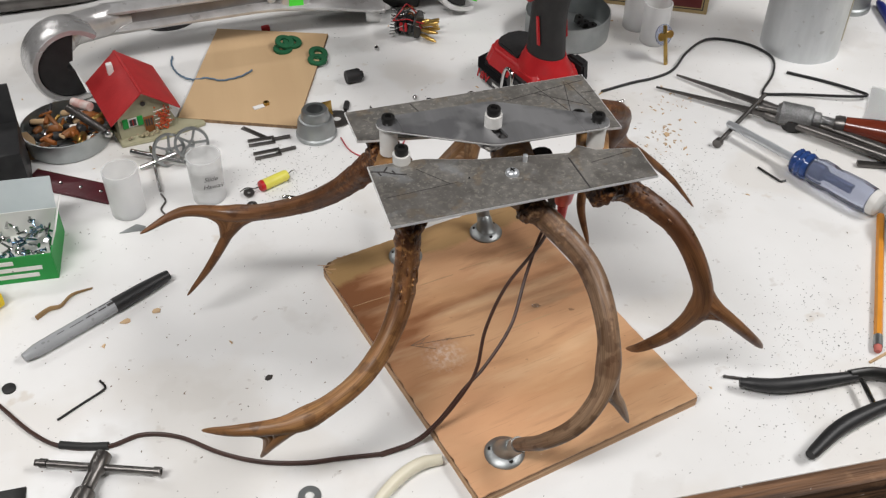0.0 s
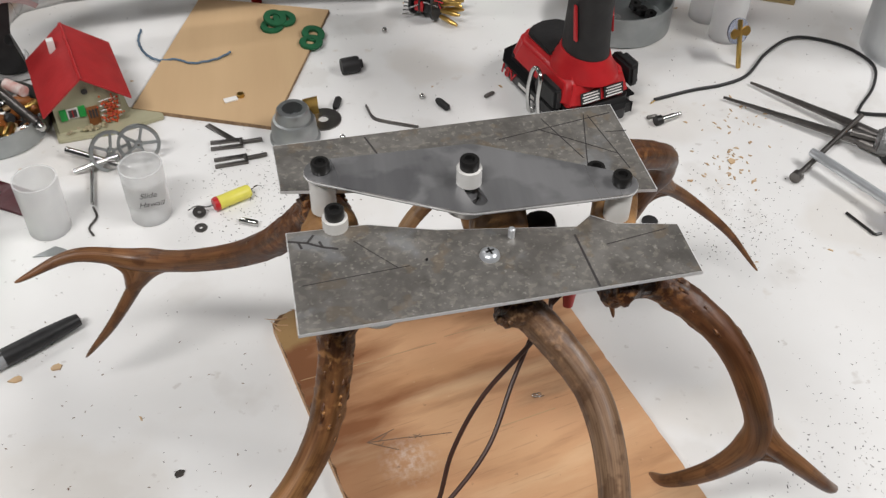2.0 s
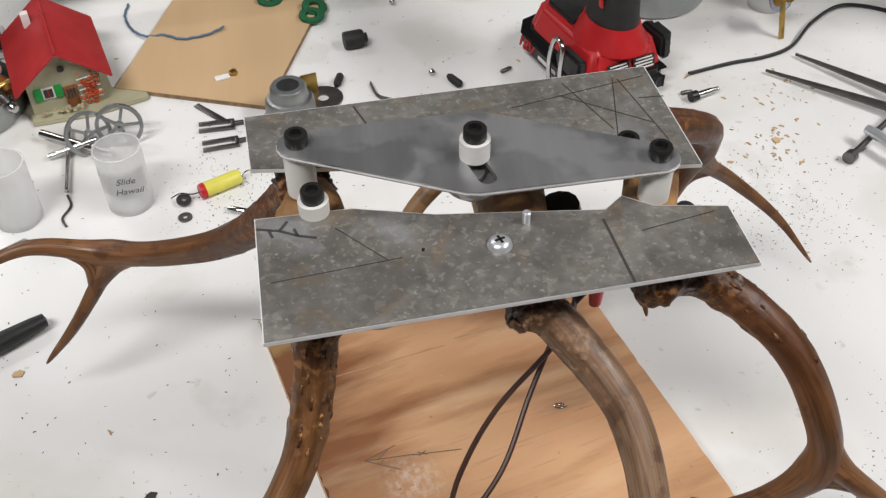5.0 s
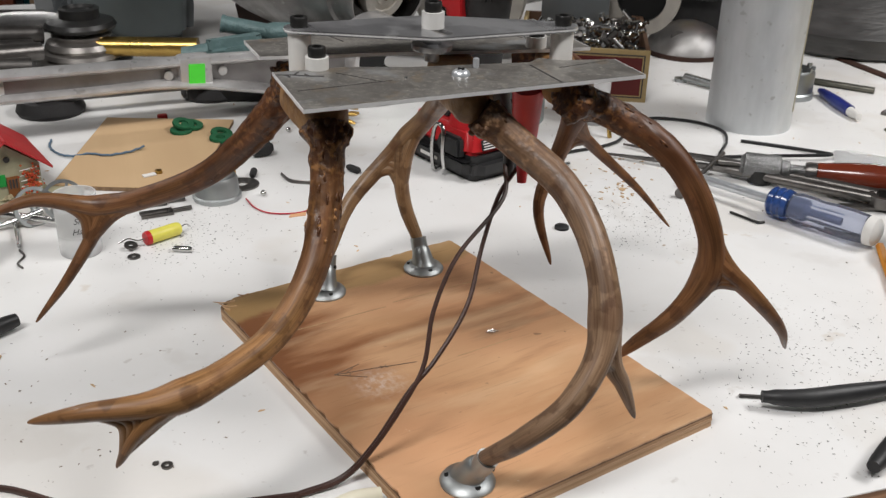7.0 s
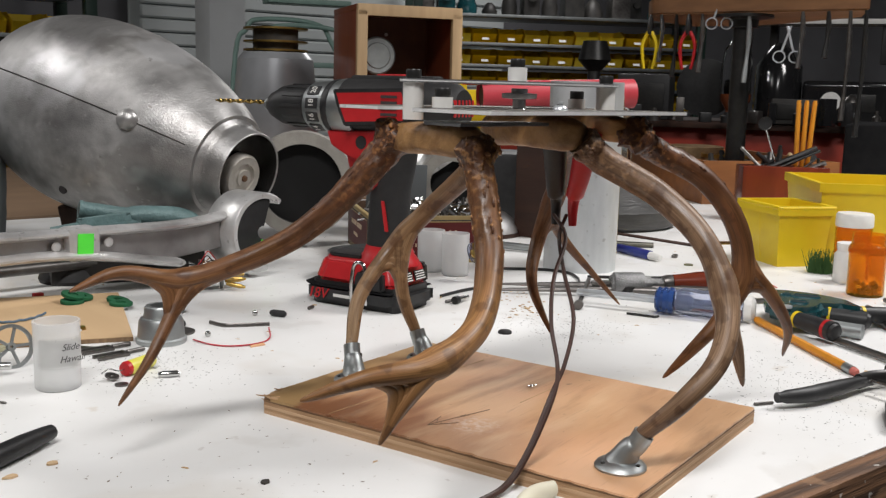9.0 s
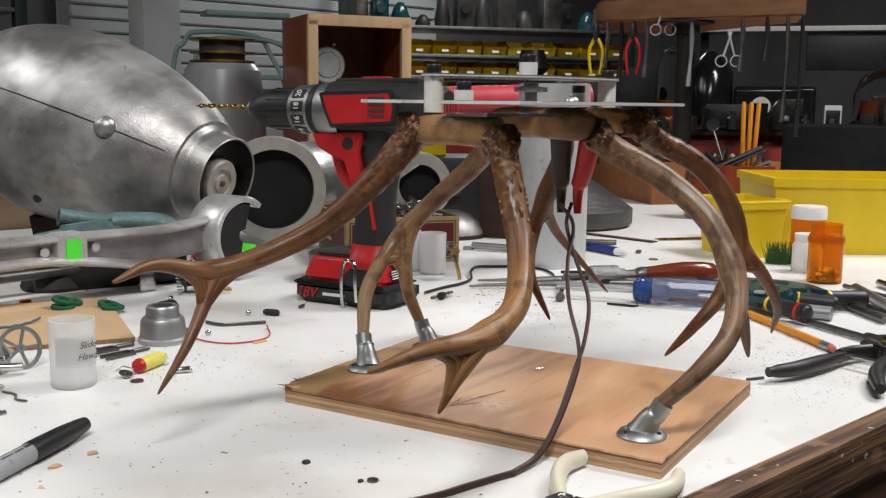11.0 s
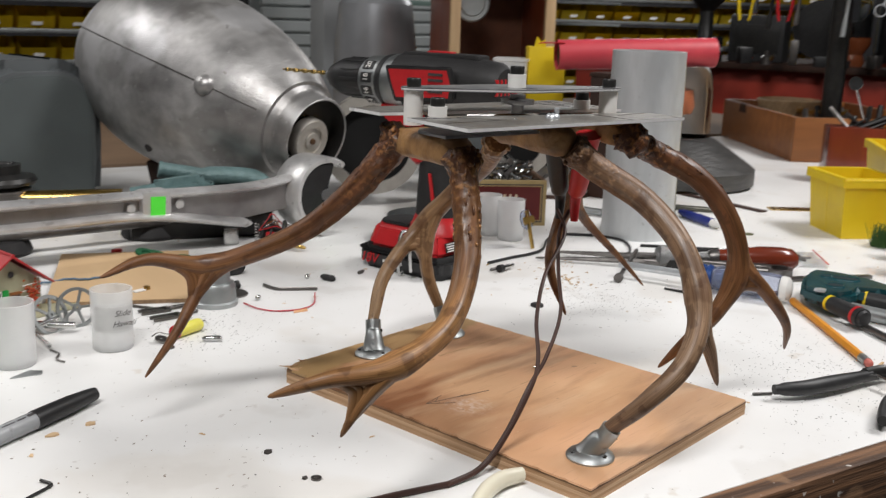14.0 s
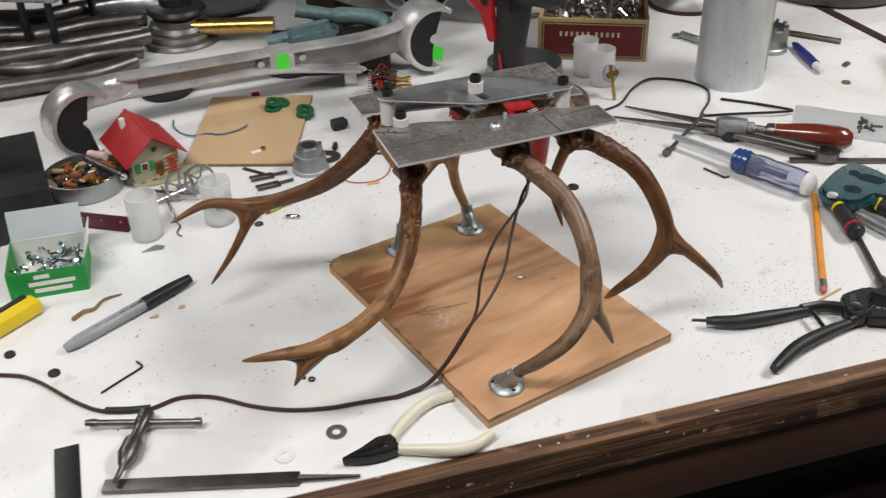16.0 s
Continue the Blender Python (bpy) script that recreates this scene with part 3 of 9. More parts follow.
worn = [(-0.1372 + ragged(y, 0.0010), y) for y in [0.0972 - 0.0045 * i for i in range(44)]] + [(x, -0.0972 + ragged(x + 3, 0.0010)) for x in [-0.135 + 0.0045 * i for i in range(61)]]
worn += [(0.1370 - ragged(y + 6, 0.0022), y) for y in [-0.0955 + 0.0045 * i for i in range(41)]] + [(0.1345, 0.0885), (0.1315, 0.0900), (0.1300, 0.0935), (0.1275, 0.0945)]
worn += [(x, 0.0972 - ragged(x + 9, 0.0030)) for x in [0.125 - 0.004 * i for i in range(65)]]
part("face_veneer", slab(worn, 0.0094, 0.0106), PLY, board, "golden plywood face with grain and brown stains", smooth=0)
for sx, sy, sz, st, sl in ((0.128, 0.093, 0.0100, 60, 0.012), (0.134, 0.086, 0.0080, 100, 0.010), (0.130, 0.091, 0.0062, 35, 0.013), (0.133, 0.0935, 0.0105, 80, 0.015), (0.126, 0.0955, 0.0108, 20, 0.010), (0.1365, 0.078, 0.0102, 95, 0.008)):
    part("splinter", sweep(smooth_line([(-sl / 2, 0, 0), (0, 0.0008, 0.0006), (sl / 2, 0, 0.0026)], 3), lambda t: 0.0011 * (1 - 0.8 * t), 6, 0.6, None, pose(sx, sy, sz, 0, 0, st)), PLY_EDGE, board)
for x0, y0, x1, y1 in ((0.0757, 0.0945, 0.0728, 0.046), (0.0728, 0.043, 0.0706, 0.0015), (0.0734, -0.0061, 0.0712, -0.045), (0.0712, -0.050, 0.0694, -0.0797), (-0.008, -0.0047, -0.009, -0.0466)):
    part("scratch", block(math.hypot(x1 - x0, y1 - y0), 0.0005, 0.0002, 0, Matrix.Translation(((x0 + x1) / 2, (y0 + y1) / 2, 0.0107)) @ pose(0, 0, 0, 0, 0, math.degrees(math.atan2(y1 - y0, x1 - x0)))), WOOD_PALE, board, "pale split along the grain")
TOP = 0.0106

# ---- antler sculpture ----
sculpture = thing("antler_sculpture", "kinetic sculpture of brown antlers under mottled steel plates", "sculpture", pose(0, 0, 0))


def turned(pts, cx, cy, deg):
    c, s = math.cos(radians(deg)), math.sin(radians(deg))
    return [(cx + c * (x - cx) - s * (y - cy), cy + s * (x - cx) + c * (y - cy), z) for x, y, z in pts]


def antler_bumps(seed, length, knobbly=1.0):
    """Shallow lengthwise grooves, small pearls towards the base and a knobbly burr at the very start (metres)."""
    def f(t, a, p):
        c, s = math.cos(a), math.sin(a)
        d = t * length
        ridge = noise.noise((c * 2.2 + seed, s * 2.2, d * 14)) * 0.060 + noise.noise((c * 4 + seed, s * 4, d * 60)) * 0.030
        near = max(0.0, 1 - d / 0.085) * knobbly
        pearl = max(0.0, noise.noise((c * 5.5 + seed, s * 5.5, d * 130)) - 0.02) * 0.34 * near + abs(noise.noise((c * 6 + seed, s * 6, d * 45))) * 0.10 * near
        burr = 0.34 * math.exp(-((d - 0.006) / 0.0045) ** 2) * (1 + 1.5 * noise.noise((c * 4.6, s * 4.6, seed + d * 120))) * min(knobbly, 1.1)
        return 1 + ridge + pearl + burr
    return f


def antler(label, main, prong, r0, r1, rt, seed, fork, mat, prong_tip=0.0005, knobbly=1.0, web=1.0, pearls=0):
    """A curved antler that thins from its burr to its tip, flaring where its side tine leaves it."""
    line = smooth_line(main, 22)
    n = len(line)
    length = sum((line[i + 1] - line[i]).length for i in range(n - 1))

    def rad(t):
        body = r0 + (r1 - r0) * min(t / fork, 1.0)
        swell = 1 + 0.22 * math.exp(-((t - fork) / 0.055) ** 2)
        rest = max(0.0, (t - fork) / (1 - fork))
        return body * swell if t < fork else rt + (r1 * swell - rt) * (1 - rest) ** 0.58
    bm = sweep(line, rad, 30, 1.0, antler_bumps(seed, length, knobbly))
    k = min(range(n), key=lambda i: (line[i] - Vector(prong[0])).length)
    way = line[k + 1] - line[k - 1]
    start = line[k] - way.normalized() * 0.004
    run = sum((line[i + 1] - line[i]).length for i in range(k))
    pl = smooth_line([start] + [Vector(p) for p in prong[1:]], 14)
    reach = sum((pl[i + 1] - pl[i]).length for i in range(len(pl) - 1))
    pr = rad(k / (n - 1)) * 0.92

    def tine(t):
        return prong_tip + (pr * 0.86 - prong_tip) * (1 - t) ** 0.62 + pr * 0.22 * max(0.0, 1 - t * reach / 0.022) ** 2
    add(bm, sweep(pl, tine, 22, 1.0, antler_bumps(seed + 7, reach, 0.0), None, run))
    step = length / (n - 1)
    for way, grow in [(w, g) for w in (-1, 1) for g in ((0.2, 0.4, 0.6, 0.8, 1.0) if web > 1 else (1.0,))]:
        m = k + way * int(0.016 * web * grow / step)
        if not 2 < m < n - 3:
            continue
        q = min(range(len(pl)), key=lambda i: abs((pl[i] - pl[0]).length - 0.019 * web * grow))
        a, b = line[m], pl[q]
        mid = a.lerp(b, 0.5).lerp(pl[q // 2].lerp(line[(m + k) // 2], 0.5), 0.55)
        add(bm, sweep(smooth_line([a, mid, b], 10), lambda t: rad(m / (n - 1)) * 0.76 * (1 - t) + tine(q / (len(pl) - 1)) * 0.84 * t, 16, 1.0, antler_bumps(seed + 3, 0.02, 0.0), None, run))
    # pearls and short raised flakes, thick at the burr and thinning out along the beam
    rng = random.Random(int(seed * 10))
    for i in range(pearls):
        ring = i < pearls * 0.28
        d = rng.uniform(0.002, 0.010) if ring else 0.008 + 0.060 * knobbly * rng.random() ** 2.2
        q = min(n - 2, max(1, int(d / step)))
        t = (line[q + 1] - line[q - 1]).normalized()
        side = t.orthogonal().normalized()
        out = Matrix.Rotation(rng.uniform(0, 6.283), 3, t) @ side
        size = rng.uniform(0.0015, 0.0027) if ring else rng.uniform(0.0005, 0.0011)
        at = line[q] + out * rad(q / (n - 1)) * (1.12 if ring else 1.0)
        axis = t * rng.uniform(1.2, 4.0) if not ring else t * rng.uniform(0.7, 1.2)
        knob = bmesh.new()
        bmesh.ops.create_icosphere(knob, subdivisions=1, radius=size)
        turn = Matrix((axis, out * rng.uniform(0.8, 1.3), t.cross(out))).transposed().to_4x4()
        knob.transform(Matrix.Translation(at) @ turn)
        add(bm, knob)
    return part("antler", bm, mat, sculpture, label, smooth=60)


def skull_cap(label, a, b, wide, top, low, seed, rough=0.10):
    """A sawn piece of skull: flat on top, softly squared, with an arched underside, from one burr to the other."""
    a, b = Vector(a), Vector(b)
    way = Vector((b.x - a.x, b.y - a.y, 0))
    half, way = way.length * 0.5 + 0.007, way.normalized()
    side, mid = Vector((-way.y, way.x, 0)), Vector(((a.x + b.x) / 2, (a.y + b.y) / 2, (top + low) / 2))
    bm = bmesh.new()
    nu, nv, rows = 40, 20, []
    soft = lambda v, e: math.copysign(abs(v) ** e, v)
    for k in range(nv + 1):
        phi = math.pi * (k / nv - 0.5)
        ring = []
        for i in range(nu):
            th = 2 * math.pi * i / nu
            u, v, w = soft(math.cos(phi), 0.55) * soft(math.cos(th), 0.7), soft(math.cos(phi), 0.55) * soft(math.sin(th), 0.8), soft(math.sin(phi), 0.6)
            if w < 0:
                w *= 0.70 + 0.30 * u * u
            p = mid + way * (u * half) + side * (v * wide * (1 - 0.22 * u * u)) + Vector((0, 0, w * (top - low) / 2))
            n = rough * (noise.noise(p * 70 + Vector((seed, 0, 0))) + 0.5 * noise.noise(p * 220))
            ring.append(bm.verts.new(p + (p - mid) * (n if w < 0.8 else n * 0.2)))
        rows.append(ring)
    for k in range(nv):
        for i in range(nu):
            bm.faces.new((rows[k][i], rows[k][(i + 1) % nu], rows[k + 1][(i + 1) % nu], rows[k + 1][i]))
    bmesh.ops.remove_doubles(bm, verts=bm.verts[:], dist=1e-6)
    bmesh.ops.recalc_face_normals(bm, faces=bm.faces[:])
    return part("skull_cap", bm, BONE, sculpture, label, smooth=60)


LT, RT = 3.5, 12.5
LC, RC = (-0.0230, 0.1338), (0.1121, 0.1503)
left = lambda pts: turned(pts, *LC, LT)
right = lambda pts: turned(pts, *RC, RT)
A_main = left([(-0.0275, 0.1680, 0.1940), (-0.0361, 0.1762, 0.1788), (-0.0541, 0.1900, 0.1529), (-0.0777, 0.2087, 0.1271), (-0.1077, 0.2260, 0.1107), (-0.1366, 0.2417, 0.1014), (-0.1738, 0.2440, 0.1093), (-0.2075, 0.2325, 0.1044)])
A_tine = left([(-0.1366, 0.2417, 0.1014), (-0.1450, 0.2380, 0.0821), (-0.1627, 0.2319, 0.0590), (-0.1829, 0.2296, 0.0357)])
B_main = left([(-0.0300, 0.1030, 0.1900), (-0.0363, 0.0876, 0.1549), (-0.0471, 0.0716, 0.1287), (-0.0674, 0.0544, 0.1085), (-0.0930, 0.0395, 0.0993), (-0.1250, 0.0313, 0.0931), (-0.1586, 0.0340, 0.0930), (-0.1832, 0.0479, 0.0845)])
B_tine = left([(-0.1290, 0.0313, 0.0930), (-0.1394, 0.0310, 0.0800), (-0.1496, 0.0351, 0.0607)])
C_main = right([(0.0838, 0.1010, 0.1950), (0.1123, 0.1011, 0.1834), (0.1364, 0.0763, 0.1649), (0.1482, 0.0573, 0.1367), (0.1552, 0.0525, 0.1033), (0.1430, 0.0590, 0.0743), (0.1267, 0.0726, 0.0510), (0.1294, 0.0924, 0.0282)])
C_tine = right([(0.1550, 0.0530, 0.1040), (0.1764, 0.0409, 0.0869), (0.2012, 0.0358, 0.0599), (0.2220, 0.0450, 0.0345)])
D_main = right([(0.112, 0.180, 0.192), (0.138, 0.188, 0.188), (0.170, 0.200, 0.170), (0.187, 0.219, 0.144), (0.183, 0.232, 0.104), (0.162, 0.223, 0.071), (0.162, 0.204, 0.034)])
D_tine = right([(0.186, 0.228, 0.122), (0.219, 0.232, 0.099), (0.251, 0.222, 0.068), (0.271, 0.205, 0.040)])
E_main = [(0.048, 0.095, 0.190), (0.063, 0.090, 0.178), (0.084, 0.062, 0.158), (0.089, 0.031, 0.133), (0.085, 0.011, 0.100), (0.067, 0.001, 0.075), (0.046, 0.006, 0.054), (0.032, 0.024, 0.031)]
E_tine = [(0.086, 0.012, 0.102), (0.092, 0.012, 0.085), (0.099, 0.012, 0.072), (0.109, 0.013, 0.049)]
F_main = [(0.058, 0.190, 0.182), (0.072, 0.225, 0.160), (0.076, 0.275, 0.128), (0.060, 0.300, 0.096), (0.024, 0.291, 0.063), (0.002, 0.269, 0.033)]
F_tine = [(0.062, 0.298, 0.098), (0.062, 0.292, 0.077), (0.065, 0.290, 0.055), (0.073, 0.285, 0.031)]
antler("brown antler with a rough pearled base and a forked end", A_main, A_tine, 0.0093, 0.0060, 0.0005, 1.3, 0.68, ANTLER, 0.0005, 1.6, 1.3, 130)
antler("amber brown curved antler with a pale polished edge and forked tip", B_main, B_tine, 0.0084, 0.0064, 0.0005, 4.1, 0.70, ANTLER_AMBER, 0.0005, 1.0, 1.7, 90)
antler("brown antler curving down to two tines", C_main, C_tine, 0.0082, 0.0068, 0.0005, 7.7, 0.62, ANTLER, 0.0005, 1.3, 1.3, 80)
antler("brown antler forking into two hanging tines", D_main, D_tine, 0.0090, 0.0070, 0.0005, 9.4, 0.50, ANTLER, 0.0005, 0.6, 1.3, 40)
antler("grey-brown antler standing in a metal foot, with one short tine", E_main, E_tine, 0.0088, 0.0070, 0.0042, 12.2, 0.55, ANTLER_GREY, 0.0005, 0.35, 1.3, 30)
antler("slim brown antler whose two tines stand in metal feet", F_main, F_tine, 0.0084, 0.0066, 0.0040, 15.5, 0.55, ANTLER_PALE, 0.0040, 0.5, 1.7, 20)
skull_cap("amber brown piece of skull bone joining two antlers", A_main[0], B_main[0], 0.0150, 0.1990, 0.1775, 2.0)
skull_cap("pale tan piece of skull bone joining two antlers", right([(0.088, 0.110, 0.192)])[0], right([(0.128, 0.176, 0.190)])[0], 0.0115, 0.2040, 0.1850, 5.0)
skull_cap("dark piece of skull bone under the steel plates", (0.047, 0.098, 0.190), (0.058, 0.188, 0.186), 0.0140, 0.2040, 0.1800, 8.0)


def foot(x, y, tx, ty, tz):
    """A round cast flange with a slanting socket for a tine."""
    f = part("flange_foot", lathe([(0.0, 0), (0.0145, 0), (0.0148, 0.0012), (0.0135, 0.0030), (0.0085, 0.0052), (0.0, 0.0056)], 32), ZINC, sculpture, "round cast aluminium flange foot", pose(x, y, TOP))
    d = Vector((tx - x, ty - y, tz - TOP))
    line = smooth_line([(0, 0, 0.002), d * 0.35 + Vector((0, 0, 0.003)), d * 0.62, d * 0.92], 5)
    part("socket", sweep(line, lambda t: 0.0098 - 0.0038 * min(t * 1.5, 1) ** 0.7, 20), ZINC, f, "cast socket with a set screw")
    part("set_screw", lathe([(0.0, 0), (0.0014, 0), (0.0014, 0.0012), (0.0, 0.0012)], 12), BLACK_STEEL, f, "", along(d * 0.66 + Vector((0.004, -0.004, 0)), d * 0.66 + Vector((0.02, -0.02, 0.002))))
    for a in (40, 160, 280):
        part("screw_hole", lathe([(0, 0), (0.0016, 0), (0.0016, 0.0008), (0, 0.0008)], 12), BLACK_STEEL, f, "", pose(0.0108 * math.cos(radians(a)), 0.0108 * math.sin(radians(a)), 0.0036))


foot(0.0268, 0.0331, 0.034, 0.022, 0.034)
foot(-0.0026, 0.2572, 0.003, 0.270, 0.036)
foot(0.0748, 0.2744, 0.073, 0.285, 0.034)

# plates: two mottled sheets, a brushed lozenge lever above them, and their fixings
P0 = 0.205
FRONT = [(-0.0455, 0.0700), (0.1345, 0.0860), (0.1325, 0.1175), (0.1040, 0.1215), (0.0930, 0.1285), (0.085, 0.1215), (0.02, 0.1270), (-0.012, 0.1345), (-0.0495, 0.1330)]
front = part("front_plate", slab(FRONT, P0, P0 + 0.0022, 0.0004), SHEET, sculpture, "mottled grey sheet steel plate with scribed lines")
BACK = [(-0.0550, 0.1985), (0.1245, 0.2135), (0.1300, 0.1430), (0.103, 0.1445), (0.02, 0.1560), (-0.0515, 0.1630)]
back = part("back_plate", slab(BACK, P0 + 0.0002, P0 + 0.0024, 0.0004), SHEET, sculpture, "mottled grey sheet steel plate with scribed lines")
part("lower_plate", slab([(-0.043, 0.098), (0.030, 0.104), (0.030, 0.126), (0.004, 0.136), (-0.036, 0.140), (-0.044, 0.128)], P0 - 0.0070, P0 - 0.0052, 0.0004), BRUSHED, sculpture, "small steel plate screwed to the skull bone")
part("hub_disc", lathe([(0, 0), (0.0040, 0), (0.0040, 0.0058), (0.0105, 0.0062), (0.0108, 0.0068), (0.0108, 0.0092), (0.0050, 0.0096), (0.0050, 0.0122), (0, 0.0122)], 28), BRUSHED, sculpture, "turned steel crank wheel", pose(0.0350, 0.1360, P0 + 0.0022))


def rim(outline, z0, z1, parent, out=0.00015):
    """A thin strip all round a sheared plate, near white to paint the lamp's glint on it."""
    bm = bmesh.new()
    n = len(outline)
    c = Vector((sum(p[0] for p in outline) / n, sum(p[1] for p in outline) / n))
    rings = []
    for z in (z0, z1):
        rings.append([bm.verts.new((p[0] + (p[0] - c.x) / max((Vector(p) - c).length, 1e-6) * out, p[1] + (p[1] - c.y) / max((Vector(p) - c).length, 1e-6) * out, z)) for p in outline])
    inner = [[bm.verts.new((v.co.x + (c.x - v.co.x) * 0.004, v.co.y + (c.y - v.co.y) * 0.004, v.co.z)) for v in r] for r in rings]
    for i in range(n):
        j = (i + 1) % n
        bm.faces.new((rings[0][i], rings[0][j], rings[1][j], rings[1][i]))
        bm.faces.new((inner[0][j], inner[0][i], inner[1][i], inner[1][j]))
        bm.faces.new((rings[1][i], rings[1][j], inner[1][j], inner[1][i]))
        bm.faces.new((rings[0][j], rings[0][i], inner[0][i], inner[0][j]))
    bmesh.ops.recalc_face_normals(bm, faces=bm.faces[:])
    part("bright_edge", bm, EDGE_GLINT, parent, "sheared edge with a painted glint", smooth=30)


rim(FRONT, P0 + 0.0002, P0 + 0.0021, front)
rim(BACK, P0 + 0.0004, P0 + 0.0023, back)
lz = P0 + 0.0165
LB, RB, CB = Vector((-0.0312, 0.1562)), Vector((0.1066, 0.1305)), Vector((0.0365, 0.1400))
lever_mid, lever_way = (LB + RB) / 2, (RB - LB).normalized()
lever_side, lever_deg = Vector((-lever_way.y, lever_way.x)), math.degrees(math.atan2(lever_way.y, lever_way.x))
tip_l, tip_r = arc(*LB, 0.0080, lever_deg + 108, lever_deg + 252, 6), arc(*RB, 0.0080, lever_deg - 72, lever_deg + 72, 6)
low, high = [tuple(lever_mid - lever_side * 0.0245 + lever_way * d) for d in (-0.003, 0.003)], [tuple(lever_mid + lever_side * 0.0245 + lever_way * d) for d in (0.003, -0.003)]
LEVER = tip_l + low + tip_r + high
# the slot for the crank pin goes through the lever, which is laid out as two halves that meet along it
slot_top, slot_low, slot_r = CB + Vector((-0.0020, 0.0030)), CB + Vector((0.0030, -0.0135)), 0.0036
slot_deg = math.degrees(math.atan2(slot_low.y - slot_top.y, slot_low.x - slot_top.x))
slot_left = arc(*slot_top, slot_r, slot_deg + 180, slot_deg + 270, 5) + arc(*slot_low, slot_r, slot_deg + 270, slot_deg + 360, 5)
slot_right = arc(*slot_low, slot_r, slot_deg, slot_deg + 90, 5) + arc(*slot_top, slot_r, slot_deg + 90, slot_deg + 180, 5)
low_cut, high_cut = tuple(lever_mid - lever_side * 0.0245), tuple(lever_mid + lever_side * 0.0245)
left_half = [high_cut, high[1]] + tip_l + [low[0], low_cut] + slot_left[::-1]
right_half = [low_cut, low[1]] + tip_r + [high[0], high_cut] + slot_right[::-1]
lever_bm = slab(left_half, lz, lz + 0.0022)
add(lever_bm, slab(right_half, lz, lz + 0.0022))
lever = part("lozenge_lever", lever_bm, BRUSHED, sculpture, "brushed aluminium lozenge lever with a milled slot", smooth=30)
rim(LEVER, lz + 0.0006, lz + 0.0014, lever)


def bolt_on(x, y, z, spacer_r, spacer_h, parent, below=0.0):
    s = part("nylon_spacer", lathe([(0.003, 0), (spacer_r, 0), (spacer_r, spacer_h), (0.003, spacer_h)], 20, closed=True), NYLON, parent, "white nylon spacer", pose(x, y, z))
    cap = lathe([(0, 0), (0.0044, 0), (0.0046, 0.0006), (0.0046, 0.0046), (0.0042, 0.0052), (0.0026, 0.0052), (0.0026, 0.0028), (0, 0.0028)], 20)
    part("cap_screw", cap, BLACK_STEEL, s, "black socket head cap screw", pose(0, 0, spacer_h + below))


bolt_on(*LB, P0 - 0.0052, 0.0062, 0.0217, sculpture, 0.0024)
bolt_on(*RB, P0 - 0.0052, 0.0062, 0.0217, sculpture, 0.0024)
bolt_on(*CB, lz + 0.0022, 0.0060, 0.0085, sculpture)
bolt_on(-0.0265, 0.1345, P0 + 0.0022, 0.0060, 0.0062, sculpture)
bolt_on(0.100, 0.150, P0 + 0.0024, 0.0058, 0.0062, sculpture)
pan = part("pan_head_screw", lathe([(0, 0), (0.0048, 0), (0.0045, 0.0015), (0.0030, 0.0028), (0, 0.0032)], 20), NICKEL, sculpture, "bright pan head screw", pose(0.0415, 0.1070, P0 + 0.0022))
for ang in (20, 110):
    part("recess", block(0.004, 0.0009, 0.0005, 0, pose(0, 0, 0.0031, 0, 0, ang)), BLACK_STEEL, pan)
part("grub_screw", lathe([(0, 0), (0.0017, 0), (0.0017, 0.0046), (0.0010, 0.0050), (0, 0.0046)], 12), NICKEL, sculpture, "short bright stud", pose(0.0535, 0.1185, P0 + 0.0022))
part("rivet", lathe([(0, 0), (0.0009, 0), (0.0006, 0.0006), (0, 0.0007)], 10), CHROME, front, "", pose(0.0130, 0.1080, P0 + 0.0022))
part("pan_head_screw", lathe([(0, 0), (0.0042, 0), (0.0039, 0.0008), (0.0024, 0.0014), (0, 0.0016)], 20), NICKEL, sculpture, "bright pan head screw", pose(0.0960, 0.1185, P0 + 0.0006))


def scribe(a, b, z, w=0.0006, mat=INK, parent=front):
    a, b = Vector((*a, z)), Vector((*b, z))
    d = b - a
    part("scribed_line", block(d.length, w, 0.0002, 0, Matrix.Translation(a.lerp(b, 0.5)) @ pose(0, 0, 0, 0, 0, math.degrees(math.atan2(d.y, d.x)))), mat, parent)


zt = P0 + 0.0023
scribe((0.0828, 0.1160), (0.0865, 0.0822), zt, 0.0010)
for a, b in (((-0.0488, 0.1270), (-0.0400, 0.1250)), ((-0.0400, 0.1250), (-0.0330, 0.1215)), ((-0.0330, 0.1215), (-0.0260, 0.1195)), ((-0.0400, 0.1250), (-0.0370, 0.1300)), ((-0.0330, 0.1215), (-0.0345, 0.1255)), ((-0.0440, 0.1259), (-0.0425, 0.1215))):
    scribe(a, b, zt, 0.0011)
scribe((-0.0190, 0.1240), (0.0000, 0.1040), zt, 0.0003)
scribe((-0.0430, 0.0980), (0.0050, 0.1050), zt, 0.0003)
scribe((0.0960, 0.1080), (0.1260, 0.1150), zt, 0.0004)
zb = P0 + 0.0025
scribe((-0.0080, 0.2000), (-0.0020, 0.1840), zb, 0.0008, INK, back)
for a, b in (((0.085, 0.205), (0.100, 0.170)), ((0.110, 0.205), (0.121, 0.160)), ((0.082, 0.196), (0.118, 0.172)), ((0.098, 0.150), (0.108, 0.206)), ((0.116, 0.190), (0.127, 0.190)), ((0.06, 0.19), (0.122, 0.206))):
    scribe(a, b, zb, 0.0004, INK, back)

